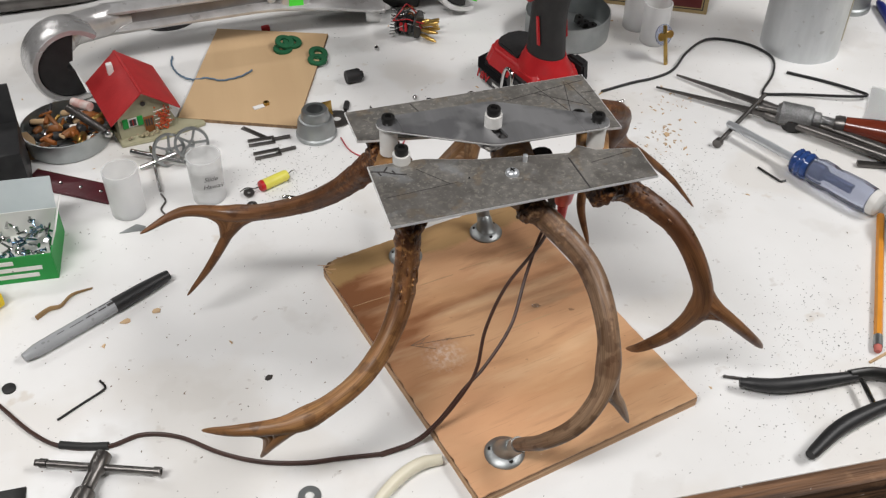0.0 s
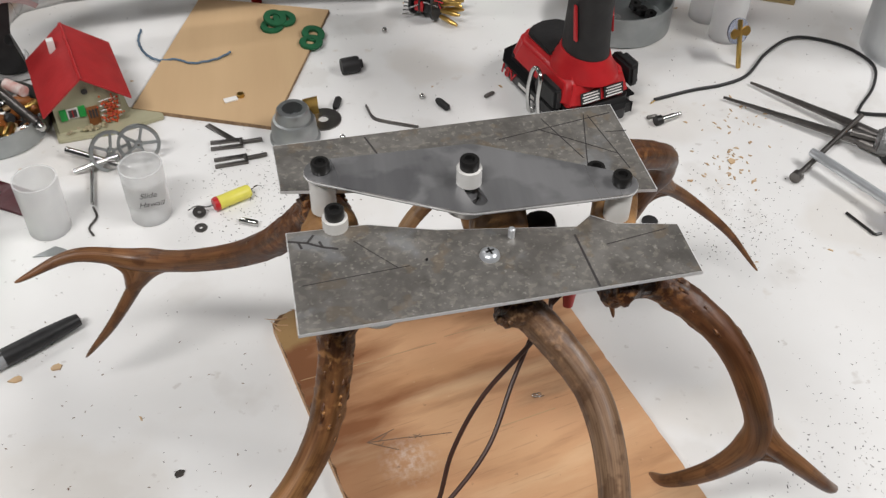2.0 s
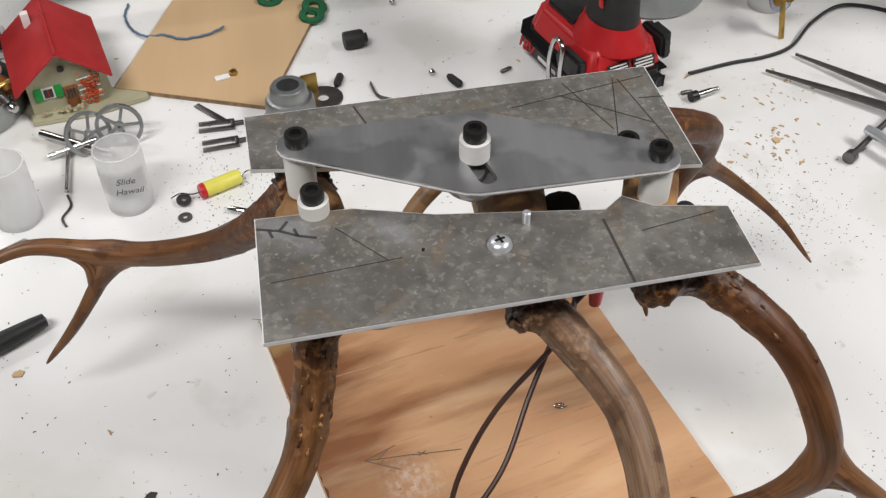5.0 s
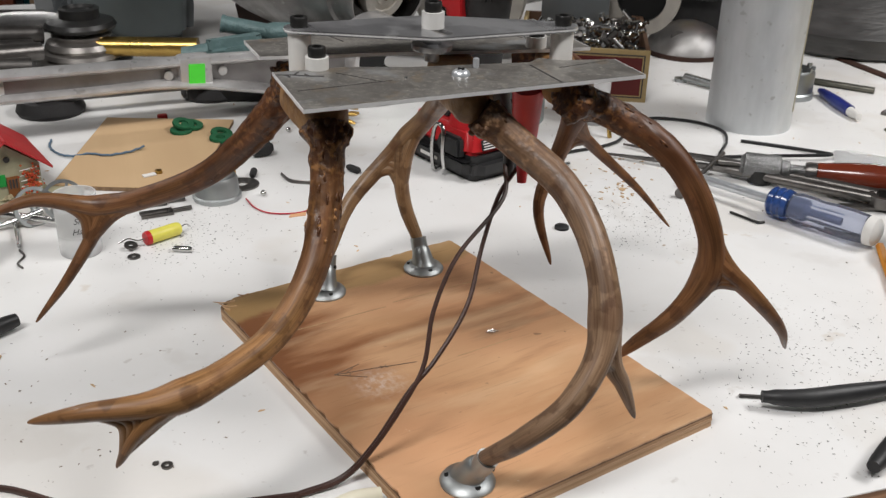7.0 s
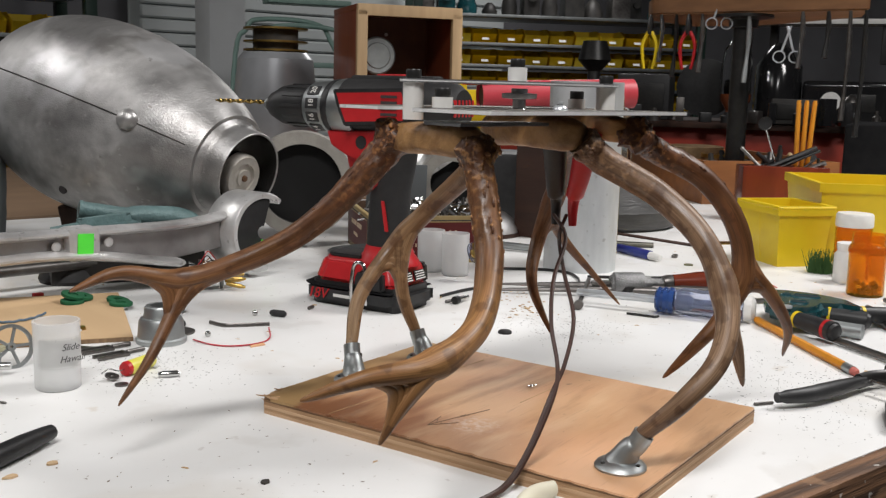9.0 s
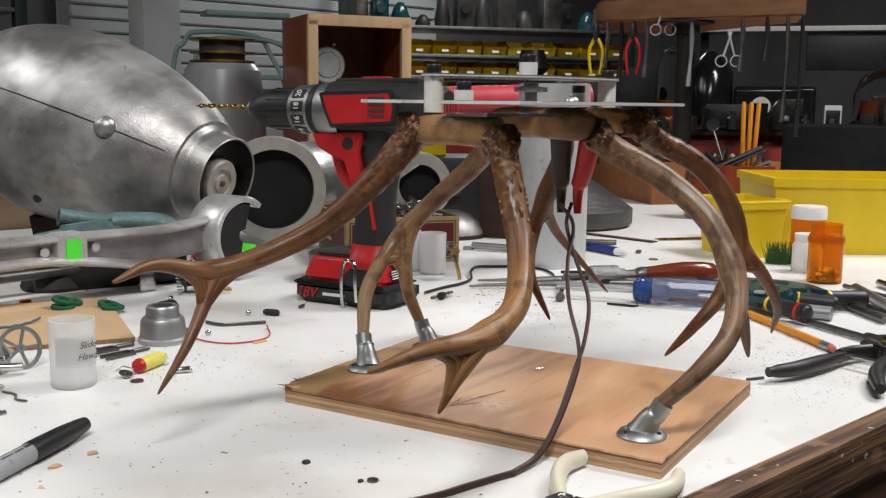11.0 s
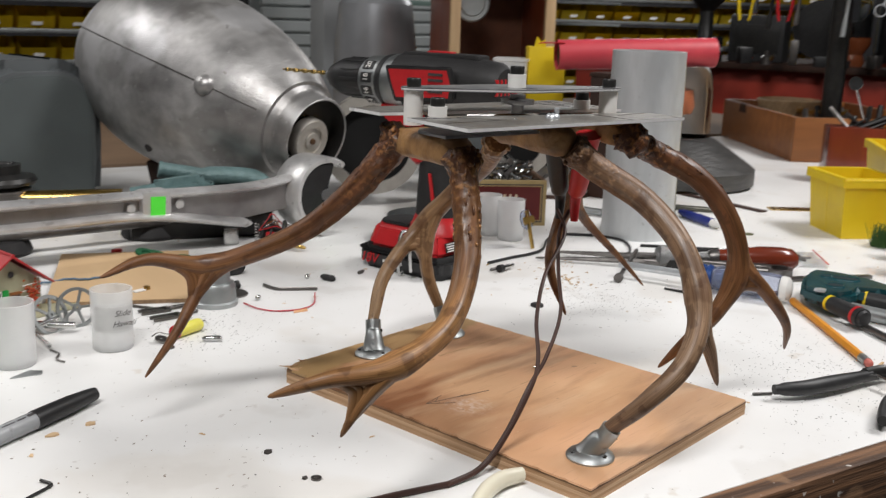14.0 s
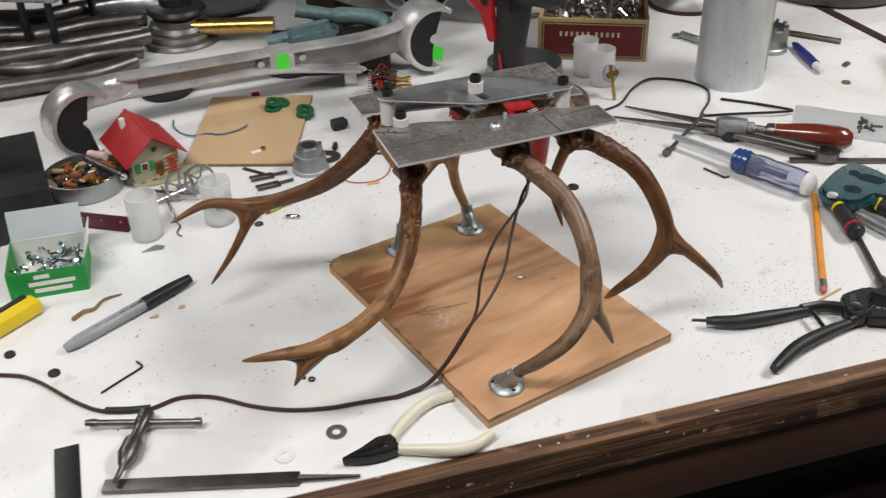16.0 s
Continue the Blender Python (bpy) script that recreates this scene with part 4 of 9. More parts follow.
# crocodile clips and their twin cable
for nm, mat, ax, ay, bx, by, lab in (("black_clip", BLACK, 0.071, 0.140, 0.089, 0.154, "black rubber clip on a cable"), ("red_clip", RED, 0.086, 0.124, 0.093, 0.142, "red rubber clip on a cable")):
    line = smooth_line([(ax, ay, P0 - 0.012), (ax * 0.75 + bx * 0.25, ay * 0.75 + by * 0.25, 0.180), (ax * 0.35 + bx * 0.65, ay * 0.35 + by * 0.65, 0.160), (bx, by, 0.146), (bx, by, 0.130)], 6)
    part(nm, sweep(line, lambda t: (0.0092 - 0.0028 * t / 0.7) if t < 0.7 else 0.0046 - 0.0018 * (t - 0.7) / 0.3, 14, 0.85), mat, sculpture, lab)

# pencil scribbles and a dusty patch on the board
for ax, ay, bx, by in ((-0.0187, 0.1513, 0.0080, 0.1523), (0.0070, 0.1519, 0.0339, 0.1524), (-0.0187, 0.1513, -0.0015, 0.1594), (-0.0187, 0.1513, 0.0002, 0.1437), (-0.0115, 0.1512, -0.0060, 0.1565), (-0.0105, 0.1475, -0.0085, 0.1505), (0.0100, 0.1535, 0.0150, 0.1512), (0.0105, 0.1510, 0.0145, 0.1537)):
    a, b = Vector((ax, ay, TOP)), Vector((bx, by, TOP))
    bm = block((b - a).length, 0.0005, 0.0002, 0, Matrix.Translation(a.lerp(b, 0.5) + Vector((0, 0, 0.0002))) @ pose(0, 0, 0, 0, 0, math.degrees(math.atan2(by - ay, bx - ax))))
    part("pencil_mark", bm, PENCIL_LEAD, board, "faint pencil line", board.matrix_world.inverted())

# twin cable from the clips over the bench
cable = thing("twin_cable", "thin brown twin cable running from the clips over the bench", "cable")
for k, side in enumerate((-1, 1)):
    line = smooth_line([(0.089 + 0.002 * side, 0.150 - 0.004 * side, 0.137), (0.078, 0.136 + 0.003 * side, 0.124), (0.052 + 0.0085 * side, 0.112 + 0.004 * side, 0.105), (0.034 + 0.0095 * side, 0.090, 0.083), (0.018 + 0.003 * side, 0.074, 0.062), (0.004, 0.066 + 0.001 * side, 0.0486), (-0.016, 0.062 + 0.001 * side, 0.022), (-0.034, 0.061 + 0.001 * side, 0.005), (-0.060, 0.0575 + 0.001 * side, 0.0016)], 7)
    part("cable_strand", sweep(line, 0.0013, 8), BROWN_WIRE, cable)
line = smooth_line([(-0.058, 0.0575, 0.0018), (-0.09, 0.060, 0.0018), (-0.115, 0.0615, 0.0018), (-0.146, 0.069, 0.0018), (-0.174, 0.083, 0.0018), (-0.203, 0.104, 0.0018), (-0.230, 0.112, 0.0018), (-0.256, 0.106, 0.0018), (-0.288, 0.1135, 0.0018), (-0.312, 0.133, 0.0018), (-0.3455, 0.173, 0.0018), (-0.374, 0.190, 0.0018), (-0.46, 0.215, 0.0018)], 7)
part("cable_run", sweep(line, 0.0022, 10, 0.7), BROWN_WIRE, cable)
part("heat_shrink", sweep(smooth_line([(-0.254, 0.1062, 0.0026), (-0.270, 0.109, 0.0026), (-0.289, 0.1145, 0.0026)], 6), 0.0030, 12), RUBBER, cable, "black heat shrink sleeve over a joint")

# ---- left side of the bench ----
card = thing("cardboard_sheet", "flat sheet of brown corrugated cardboard", "cardboard")
CQ = [(-0.1935, 0.528), (-0.0735, 0.4875), (-0.016, 0.671), (-0.143, 0.709)]
part("corrugated_core", slab(CQ, 0.0002, 0.0036), CARD_EDGE, card, "fluted cardboard edge")
part("top_liner", slab(CQ, 0.0036, 0.0042, 0.0002), CARD, card)

for gx, gy, gz, tilt in ((-0.0720, 0.644, 0.0042, 4), (-0.0600, 0.653, 0.0065, 10), (-0.0690, 0.651, 0.0090, 14), (-0.0360, 0.6120, 0.0042, 3), (-0.0335, 0.6260, 0.0045, 12)):
    solo("felt_ring", lathe([(0.0050, 0), (0.0108, 0), (0.0112, 0.0012), (0.0108, 0.0030), (0.0050, 0.0030)], 24, closed=True), GREEN, "flat dark green felt washer on the cardboard", "felt washer", pose(gx, gy, gz, tilt, tilt * 0.5, 20), group="green washers on the cardboard")

solo("thread_piece", sweep(smooth_line([(-0.197, 0.660, 0.001), (-0.198, 0.640, 0.001), (-0.190, 0.618, 0.001), (-0.176, 0.602, 0.003), (-0.160, 0.598, 0.0055), (-0.146, 0.590, 0.0055), (-0.134, 0.591, 0.0055), (-0.122, 0.594, 0.006), (-0.110, 0.602, 0.007)], 6), 0.0011, 6, 1.0, lambda t, a, p: 1 + 0.3 * math.sin(t * 90 + a)), BLUE_THREAD, "piece of twisted grey-blue thread", "thread")

house = thing("toy_house", "toy house with red roof, khaki walls and a small garden", "toy house", pose(-0.2245, 0.507, 0, 0, 0, 17.5))
part("ground_plate", slab([(-0.030, -0.010), (0.015, -0.016), (0.058, -0.012), (0.060, 0.008), (0.034, 0.014), (0.032, 0.078), (-0.031, 0.078)], 0, 0.0035, 0.0008), TOY_WALL, house, "olive ground plate")
wall_bm = bmesh.new()
for y in (0.0, 0.074):
    vs = [wall_bm.verts.new(p) for p in ((-0.027, y, 0.003), (0.027, y, 0.003), (0.027, y, 0.031), (0, y, 0.0515), (-0.027, y, 0.031))]
wv = list(wall_bm.verts)
wall_bm.faces.new(wv[:5])
wall_bm.faces.new(wv[5:][::-1])
for i in range(5):
    j = (i + 1) % 5
    wall_bm.faces.new((wv[i], wv[i + 5], wv[j + 5], wv[j]))
bmesh.ops.recalc_face_normals(wall_bm, faces=wall_bm.faces[:])
part("wall_shell", wall_bm, TOY_WALL, house, smooth=0)
slope = math.degrees(math.atan2(0.0215, 0.027))
for s in (-1, 1):
    rf = part("roof_slope", block(0.0475, 0.092, 0.0016, 0.0003, pose(s * 0.0172, 0.037, 0.0425, 0, s * slope, 0)), ROOF, house, "red ribbed roof slope")
    for k in range(11):
        part("shingle_row", block(0.0008, 0.092, 0.0005, 0, pose(s * (0.0035 + 0.0029 * k), 0.037, 0.0425 + 0.0125 - (0.0035 + 0.0029 * k - 0.0010) * 0.796, 0, s * slope, 0)), ROOF, rf)
part("chimney", block(0.006, 0.006, 0.012, 0.0004, pose(-0.0125, 0.058, 0.052)), NYLON, house, "white chimney with a dark top")
part("gable_vent", lathe([(0, 0), (0.0026, 0), (0.0026, 0.0006), (0, 0.0006)], 14, pose(0.001, -0.0004, 0.0385, 90)), INK, house, "round dark gable opening")
win = part("window", block(0.009, 0.001, 0.0095, 0, pose(-0.0125, -0.0004, 0.0205)), NYLON, house, "white framed window with green shutters")
part("window_glass", block(0.0066, 0.001, 0.0072, 0, pose(-0.0125, -0.0008, 0.0205)), INK, win)
part("mullion", block(0.0008, 0.001, 0.0072, 0, pose(-0.0125, -0.0012, 0.0205)), RED, win)
for s in (-1, 1):
    part("shutter", block(0.0055, 0.0014, 0.0105, 0.0002, pose(-0.0125 + s * 0.0076, -0.0007, 0.0205)), GREEN_CARD, win, "green shutter")
part("door", block(0.0095, 0.0012, 0.0185, 0.0002, pose(0.0035, -0.0006, 0.0135)), WOOD_MID, house, "brown door with dark panes")
for s in (-1, 0, 1):
    part("door_pane", block(0.0014, 0.0008, 0.008, 0, pose(0.0035 + s * 0.0026, -0.0014, 0.0165)), INK, house)
for k in range(5):
    part("trellis_bar", rod((0.0095, -0.0025, 0.008 + 0.0048 * k), (0.026, -0.0025, 0.0095 + 0.0048 * k), 0.0005, 6), NYLON, house)
rng = random.Random(4)
rose = bmesh.new()
for k in range(120):
    q = 0.0008 + 0.0007 * rng.random()
    add(rose, moved(lathe([(0, -q), (q, 0), (0, q)], 5), pose(0.0178 + rng.gauss(0, 0.0034), -0.0028 - rng.random() * 0.0014, 0.0165 + rng.gauss(0, 0.0068), rng.random() * 90, rng.random() * 90)))
part("climbing_rose", rose, [surf("orange_red_flowers", (0.45, 0.035, 0.015), (0.50, 0.17, 0.03), 0.6, scale=500, lo=0.45, hi=0.55)], house, "orange-red climbing roses")
bush = bmesh.new()
for k in range(18):
    add(bush, moved(lathe([(0, -0.0016), (0.0018, 0), (0, 0.0016)], 6), pose(-0.004 + rng.gauss(0, 0.011), -0.005 - rng.random() * 0.004, 0.0055 + rng.random() * 0.003)))
part("flower_bed", bush, [surf("pale_flower_bed", (0.40, 0.33, 0.22), (0.3, 0.28, 0.15), 0.8, scale=200)], house)

bowl = thing("tin_of_parts", "round aluminium tin heaped with old radio coils and resistors", "tin", pose(-0.303, 0.513, 0))
part("tin_wall", lathe([(0, 0), (0.040, 0), (0.0425, 0.003), (0.0435, 0.022), (0.0425, 0.0225), (0.0405, 0.004), (0, 0.002)], 40), ZINC, bowl, "shallow aluminium tin")
rng = random.Random(11)
for k in range(64):
    a, r = rng.random() * 6.283, 0.034 * math.sqrt(rng.random())
    L, R = rng.uniform(0.007, 0.020), rng.uniform(0.0014, 0.0046)
    mt = rng.choice([COPPER, COPPER, WOOD_MID, BLACK, RUBBER, MAROON, PAPER, CHROME, CARD, GOLD])
    prof = [(0, 0), (R * 0.7, 0), (R, L * 0.12), (R, L * 0.88), (R * 0.7, L), (0, L)]
    p = pose(r * math.cos(a), r * math.sin(a), 0.010 + rng.random() * 0.014, rng.uniform(60, 120), 0, rng.random() * 360)
    nm = "radio_coil" if mt is COPPER else "component"
    part(nm, lathe(prof, 12, pose(0, 0, -L / 2)), mt, bowl, "orange wound coil" if mt is COPPER else "", p)
part("long_stem", rod((0.004, 0.018, 0.028), (0.041, -0.022, 0.020), 0.0042, 14), STEEL, bowl, "dark grey rod across the tin")
part("stem_cap", lathe([(0, 0), (0.004, 0.0008), (0.0046, 0.003), (0.003, 0.006), (0, 0.007)], 14), CHROME, bowl, "", along((0.041, -0.022, 0.020), (0.060, -0.042, 0.016)))
part("striped_tube", rod((0.008, 0.030, 0.027), (0.026, 0.014, 0.029), 0.0048, 14), surf("white_red_printed_tube", (0.72, 0.66, 0.62), (0.55, 0.12, 0.08), 0.5, scale=120), bowl, "white tube with red print")
tag = thing("wooden_tag", "small orange wooden tag with a slot leaning on the tin", "wooden tag", pose(-0.339, 0.487, 0.0, 62, 0, 12))
part("tag_body", slab([(-0.009, 0), (0.009, 0), (0.009, 0.020), (0.004, 0.028), (-0.004, 0.028), (-0.009, 0.020)], 0, 0.002, 0.0003), WOOD_PALE, tag, "pale orange wood")
part("slot", slab([(-0.0016, 0.010), (0.0016, 0.010), (0.0016, 0.017), (-0.0016, 0.017)], 0.002, 0.0022), INK, tag)

bb = thing("black_case", "small black leatherette case with a folded lid", "case", pose(-0.372, 0.445, 0, 0, 0, 8))
part("case_body", block(0.078, 0.062, 0.055, 0.003, None, 2, True), BLACK, bb, "black case body")
part("case_lid", block(0.078, 0.004, 0.040, 0.001, pose(0, 0.031, 0.070, -18, 0, 0)), BLACK, bb, "raised black lid")

belt = thing("leather_strap", "dark maroon leather strap with small steel rivets", "strap", pose(-0.296, 0.432, 0, 0, 0, -29.5))
part("strap", block(0.094, 0.026, 0.003, 0.001, pose(0, 0, 0.0018)), MAROON, belt)
for k in range(4):
    part("rivet", lathe([(0, 0), (0.0019, 0), (0.0016, 0.0009), (0, 0.0012)], 12), CHROME, belt, "bright rivet", pose(-0.034 + 0.022 * k, 0.0, 0.0033))

gb = thing("screw_box", "open green and white cardboard box of small blue screws", "box", pose(-0.336, 0.336, 0, 0, 0, -1))
part("box_floor", block(0.070, 0.062, 0.0012, 0, pose(0, 0, 0.001)), PAPER, gb)
part("front_panel", block(0.071, 0.0012, 0.0285, 0, pose(0, -0.0316, 0.01425)), GREEN_CARD, gb, "green printed panel with white writing")
part("side_panel", block(0.0012, 0.062, 0.0285, 0, pose(0.0352, 0, 0.01425)), GREEN_CARD, gb, "green printed panel")
part("side_panel", block(0.0012, 0.062, 0.0285, 0, pose(-0.0352, 0, 0.01425)), GREEN_CARD, gb, "green printed panel")
part("back_panel", block(0.071, 0.0012, 0.0285, 0, pose(0, 0.0316, 0.01425)), PAPER, gb)
part("open_flap", block(0.069, 0.0010, 0.030, 0, pose(0, 0.0370, 0.0420, -20)), surf("pale_blue_card", (0.60, 0.66, 0.67), (0.52, 0.58, 0.6), 0.7, scale=50), gb, "pale blue inside of the lid")
part("side_flap", block(0.0010, 0.050, 0.018, 0, pose(0.0385, 0.004, 0.0365, 0, 22, 0)), PAPER, gb, "white torn side flap")
for k, (w, x, z) in enumerate(((0.014, -0.004, 0.0225), (0.042, 0.004, 0.0150), (0.034, 0.004, 0.0075))):
    part("white_print_bar", block(w, 0.0004, 0.0042, 0, pose(x, -0.0324, z)), PAPER, gb, "white printed bar")
rng = random.Random(5)
for k in range(70):
    L = rng.uniform(0.008, 0.012)
    bm = lathe([(0, 0), (0.0024, 0.0003), (0.0012, 0.0018), (0.0011, L - 0.002), (0, L)], 8)
    part("small_screw", bm, CHROME if k % 3 else surf("blue_zinc_screw", (0.28, 0.42, 0.58), (0.2, 0.3, 0.42), 0.25, 1.0, scale=90) if k == 0 else BLUEZ, gb, "", pose(rng.uniform(-0.03, 0.03), rng.uniform(-0.026, 0.026), 0.010 + rng.random() * 0.012, rng.uniform(40, 140), 0, rng.random() * 360))
    if k == 0:
        BLUEZ = bpy.data.materials["blue_zinc_screw"]


def canister(x, y, r, h, label, writing=()):
    t = thing("frosted_canister", label, "canister", pose(x, y, 0))
    part("canister_wall", lathe([(0, 0), (r - 0.001, 0), (r, 0.001), (r * 1.0, h * 0.3), (r * 1.03, h), (r * 1.03 - 0.0012, h), (r - 0.0016, 0.003), (0, 0.0026)], 36), FROST, t, "frosted translucent plastic wall")
    if writing:
        bm = bmesh.new()
        uvr = r * 1.022
        for a0, a1 in ((math.radians(-158), math.radians(-22)),):
            n = 10
            lo = [bm.verts.new((uvr * math.cos(a0 + (a1 - a0) * i / n), uvr * math.sin(a0 + (a1 - a0) * i / n), h * 0.36)) for i in range(n + 1)]
            hi = [bm.verts.new((uvr * 1.004 * math.cos(a0 + (a1 - a0) * i / n), uvr * 1.004 * math.sin(a0 + (a1 - a0) * i / n), h * 0.78)) for i in range(n + 1)]
            for i in range(n):
                bm.faces.new((lo[i], lo[i + 1], hi[i + 1], hi[i]))
        bmesh.ops.solidify(bm, geom=bm.faces[:], thickness=0.0003)
        lab = part("paper_label", bm, surf("thin_white_label", (0.84, 0.84, 0.83), (0.78, 0.78, 0.77), 0.6, alpha=0.6), t, "white paper label with handwriting")
        for i, (txt, z) in enumerate(writing):
            words(txt, 0.0068, pose(0.004 + 0.001 * i, -uvr * 1.035, h * z, 90, 0, 8), INK, lab, "handwriting", 0.00005, 0.35)
    return t


canister(-0.2423, 0.3847, 0.0158, 0.0490, "empty frosted plastic canister standing on the bench")
canister(-0.1672, 0.3918, 0.0158, 0.0490, "frosted plastic canister with a handwritten paper label", (("Slide", 0.66), ("Hawaii", 0.49)))
canister(0.3520, 0.6230, 0.0160, 0.050, "frosted plastic canister beside the cigar box")
canister(0.3600, 0.5860, 0.0160, 0.050, "frosted plastic canister beside the cigar box")


def spoked_wheel(m, label):
    w = thing("toy_cogwheel", label, "toy wheel", m, group="toy wheels on the bench")
    part("rim", ring_of(0.0145, 0.0172, 0.0026, 32), ZINC, w)
    part("hub", ring_of(0.0012, 0.0034, 0.0040, 14), ZINC, w)
    for k in range(5):
        part("spoke", block(0.0125, 0.0022, 0.0014, 0, pose(0, 0, 0.0013, 0, 0, 72 * k) @ pose(0.0088, 0, 0)), ZINC, w)


spoked_wheel(pose(-0.203, 0.458, 0.013, 68, 0, 30), "small spoked metal toy wheel lying tilted")
spoked_wheel(pose(-0.180, 0.462, 0.016, 78, 0, 5), "small spoked metal toy wheel lying tilted")
for a, b, r in (((-0.240, 0.470, 0.008), (-0.186, 0.440, 0.007), 0.0030), ((-0.222, 0.480, 0.004), (-0.213, 0.405, 0.004), 0.0016), ((-0.232, 0.447, 0.003), (-0.196, 0.452, 0.012), 0.0024)):
    solo("axle_rod", rod(a, b, r), CHROME, "thin bright steel axle rod among toy wheels", "rod", group="axle rods")
solo("bent_pin", sweep(smooth_line([(-0.213, 0.404, 0.001), (-0.209, 0.392, 0.001), (-0.213, 0.380, 0.001), (-0.209, 0.371, 0.001)], 5), 0.0009, 6), STEEL, "small bent dark wire on the bench", "wire")


def clevis(m, label):
    c = thing("clevis_fork", label, "clevis", m, group="small forks on the bench")
    for s in (-1, 1):
        part("tine", block(0.026, 0.0028, 0.0028, 0.0005, pose(0.004, s * 0.0042, 0.0018)), STEEL, c)
    part("bridge", block(0.003, 0.0112, 0.0028, 0.0005, pose(0.0165, 0, 0.0018)), STEEL, c)
    part("shank", rod((0.018, 0, 0.0022), (0.034, 0.001, 0.0022), 0.0019, 10), STEEL, c)


clevis(pose(-0.116, 0.470, 0, 0, 0, 4), "small dark steel clevis fork")
clevis(pose(-0.112, 0.447, 0, 0, 0, 8), "small dark steel clevis fork")
solo("key_blade", block(0.034, 0.0050, 0.0012, 0.0003, pose(-0.117, 0.488, 0.001, 0, 0, -46)), STEEL, "short flat steel blade on the bench", "blade")
solo("card_scrap", block(0.012, 0.006, 0.0014, 0.0004, pose(-0.109, 0.5295, 0.0050, 0, 0, 18)), PAPER, "tiny white connector on the cardboard", "connector")
solo("brass_eyelet", lathe([(0.0012, 0), (0.0035, 0), (0.003, 0.0030), (0.0012, 0.0030)], 14, closed=True), GOLD, "tiny brass eyelet on the cardboard", "eyelet", pose(-0.1005, 0.5345, 0.0042))

cup = thing("metal_bell_cup", "small dull zinc bell cup with a hexagonal hole", "metal cup", pose(-0.0545, 0.4735, 0))
part("cup_body", lathe([(0, 0), (0.0205, 0), (0.0212, 0.0015), (0.0212, 0.0040), (0.0196, 0.0052), (0.0186, 0.0185), (0.0170, 0.0215), (0.0150, 0.0222), (0.0140, 0.0250), (0.0138, 0.0300), (0.0125, 0.0318), (0.0085, 0.0318), (0.0085, 0.0200), (0, 0.0200)], 36), ZINC, cup, "turned zinc body")
part("hex_hole", lathe([(0, 0), (0.0078, 0), (0.0078, 0.0006), (0, 0.0006)], 6), INK, cup, "dark hexagonal hole", pose(0, 0, 0.0205))
solo("fender_washer", ring_of(0.0045, 0.0155, 0.0014, 28), STEEL, "large dull steel washer behind the bell cup", "washer", pose(-0.030, 0.497, 0))
solo("brass_square", block(0.013, 0.0012, 0.016, 0.0002, pose(-0.0400, 0.506, 0.0090, -10, 0, 15)), GOLD, "small square of brass shim standing up", "brass shim")

knob = thing("rubber_bung", "small black ribbed rubber bung", "bung", along((-0.0105, 0.565, 0.0075), (0.0090, 0.569, 0.0075)))
part("bung_body", lathe([(0, 0), (0.0070, 0.0004), (0.0076, 0.002), (0.0076, 0.0150), (0.0068, 0.0170), (0.0040, 0.0175), (0.0040, 0.0200), (0, 0.0200)], 20), RUBBER, knob)


def little_pin(x, y, yaw, L, r, mat, label, cat):
    solo("small_" + cat.replace(" ", "_"), lathe([(0, 0), (r * 0.6, 0.0004), (r, L * 0.15), (r, L * 0.8), (r * 0.6, L), (0, L)], 12), mat, label, cat, pose(x, y, r, 90, 0, yaw))


little_pin(-0.0150, 0.524, -15, 0.016, 0.0032, RUBBER, "small black rubber grommet on the bench", "grommet")
little_pin(0.0790, 0.496, -150, 0.017, 0.0033, RUBBER, "small black rubber grommet on the bench", "grommet")
little_pin(0.1130, 0.512, 120, 0.011, 0.0019, STEEL, "small dark screw on the bench", "screw")
little_pin(-0.0850, 0.3680, -112, 0.016, 0.0025, CHROME, "small bright split pin on the bench", "pin")
little_pin(0.2480, 0.4650, 100, 0.010, 0.0018, STEEL, "tiny screw lying on the bench", "screw")
solo("spring_steel_v", sweep(smooth_line([(0.008, 0.511, 0.0012), (0.0125, 0.494, 0.0012), (0.022, 0.487, 0.0012), (0.050, 0.4755, 0.0012)], 5), 0.0024, 8, 0.4), STEEL, "bent dark strip of spring steel", "steel strip")
for bx, by in ((0.058, 0.518), (-0.015, 0.467), (0.30, 0.60), (0.035, 0.63)):
    solo("steel_ball", lathe([(0, -0.0028), (0.0016, -0.0023), (0.0026, -0.001), (0.0026, 0.001), (0.0016, 0.0023), (0, 0.0028)], 14), CHROME, "tiny steel ball on the bench", "ball", pose(bx, by, 0.0028), group="steel balls")
solo("red_wire_arc", sweep(smooth_line([(-0.031, 0.462, 0.001), (-0.026, 0.440, 0.001), (-0.014, 0.425, 0.001), (0.008, 0.421, 0.001), (0.026, 0.432, 0.001), (0.038, 0.455, 0.004)], 6), 0.0007, 6), surf("red_wire", (0.5, 0.04, 0.06), None, 0.4), "thin curved red wire on the bench", "wire")
solo("orange_flake", slab([(-0.008, -0.002), (0.006, -0.004), (0.009, 0.002), (-0.004, 0.004)], 0, 0.0008), surf("peach_flake", (0.75, 0.42, 0.22), None, 0.7), "peach coloured paper flake on the bench", "paper scrap", pose(0.006, 0.418, 0, 0, 0, 10))
solo("red_bead", block(0.010, 0.007, 0.006, 0.0012, pose(-0.087, 0.700, 0.003, 0, 0, 10)), RED, "small red plastic bead", "bead")

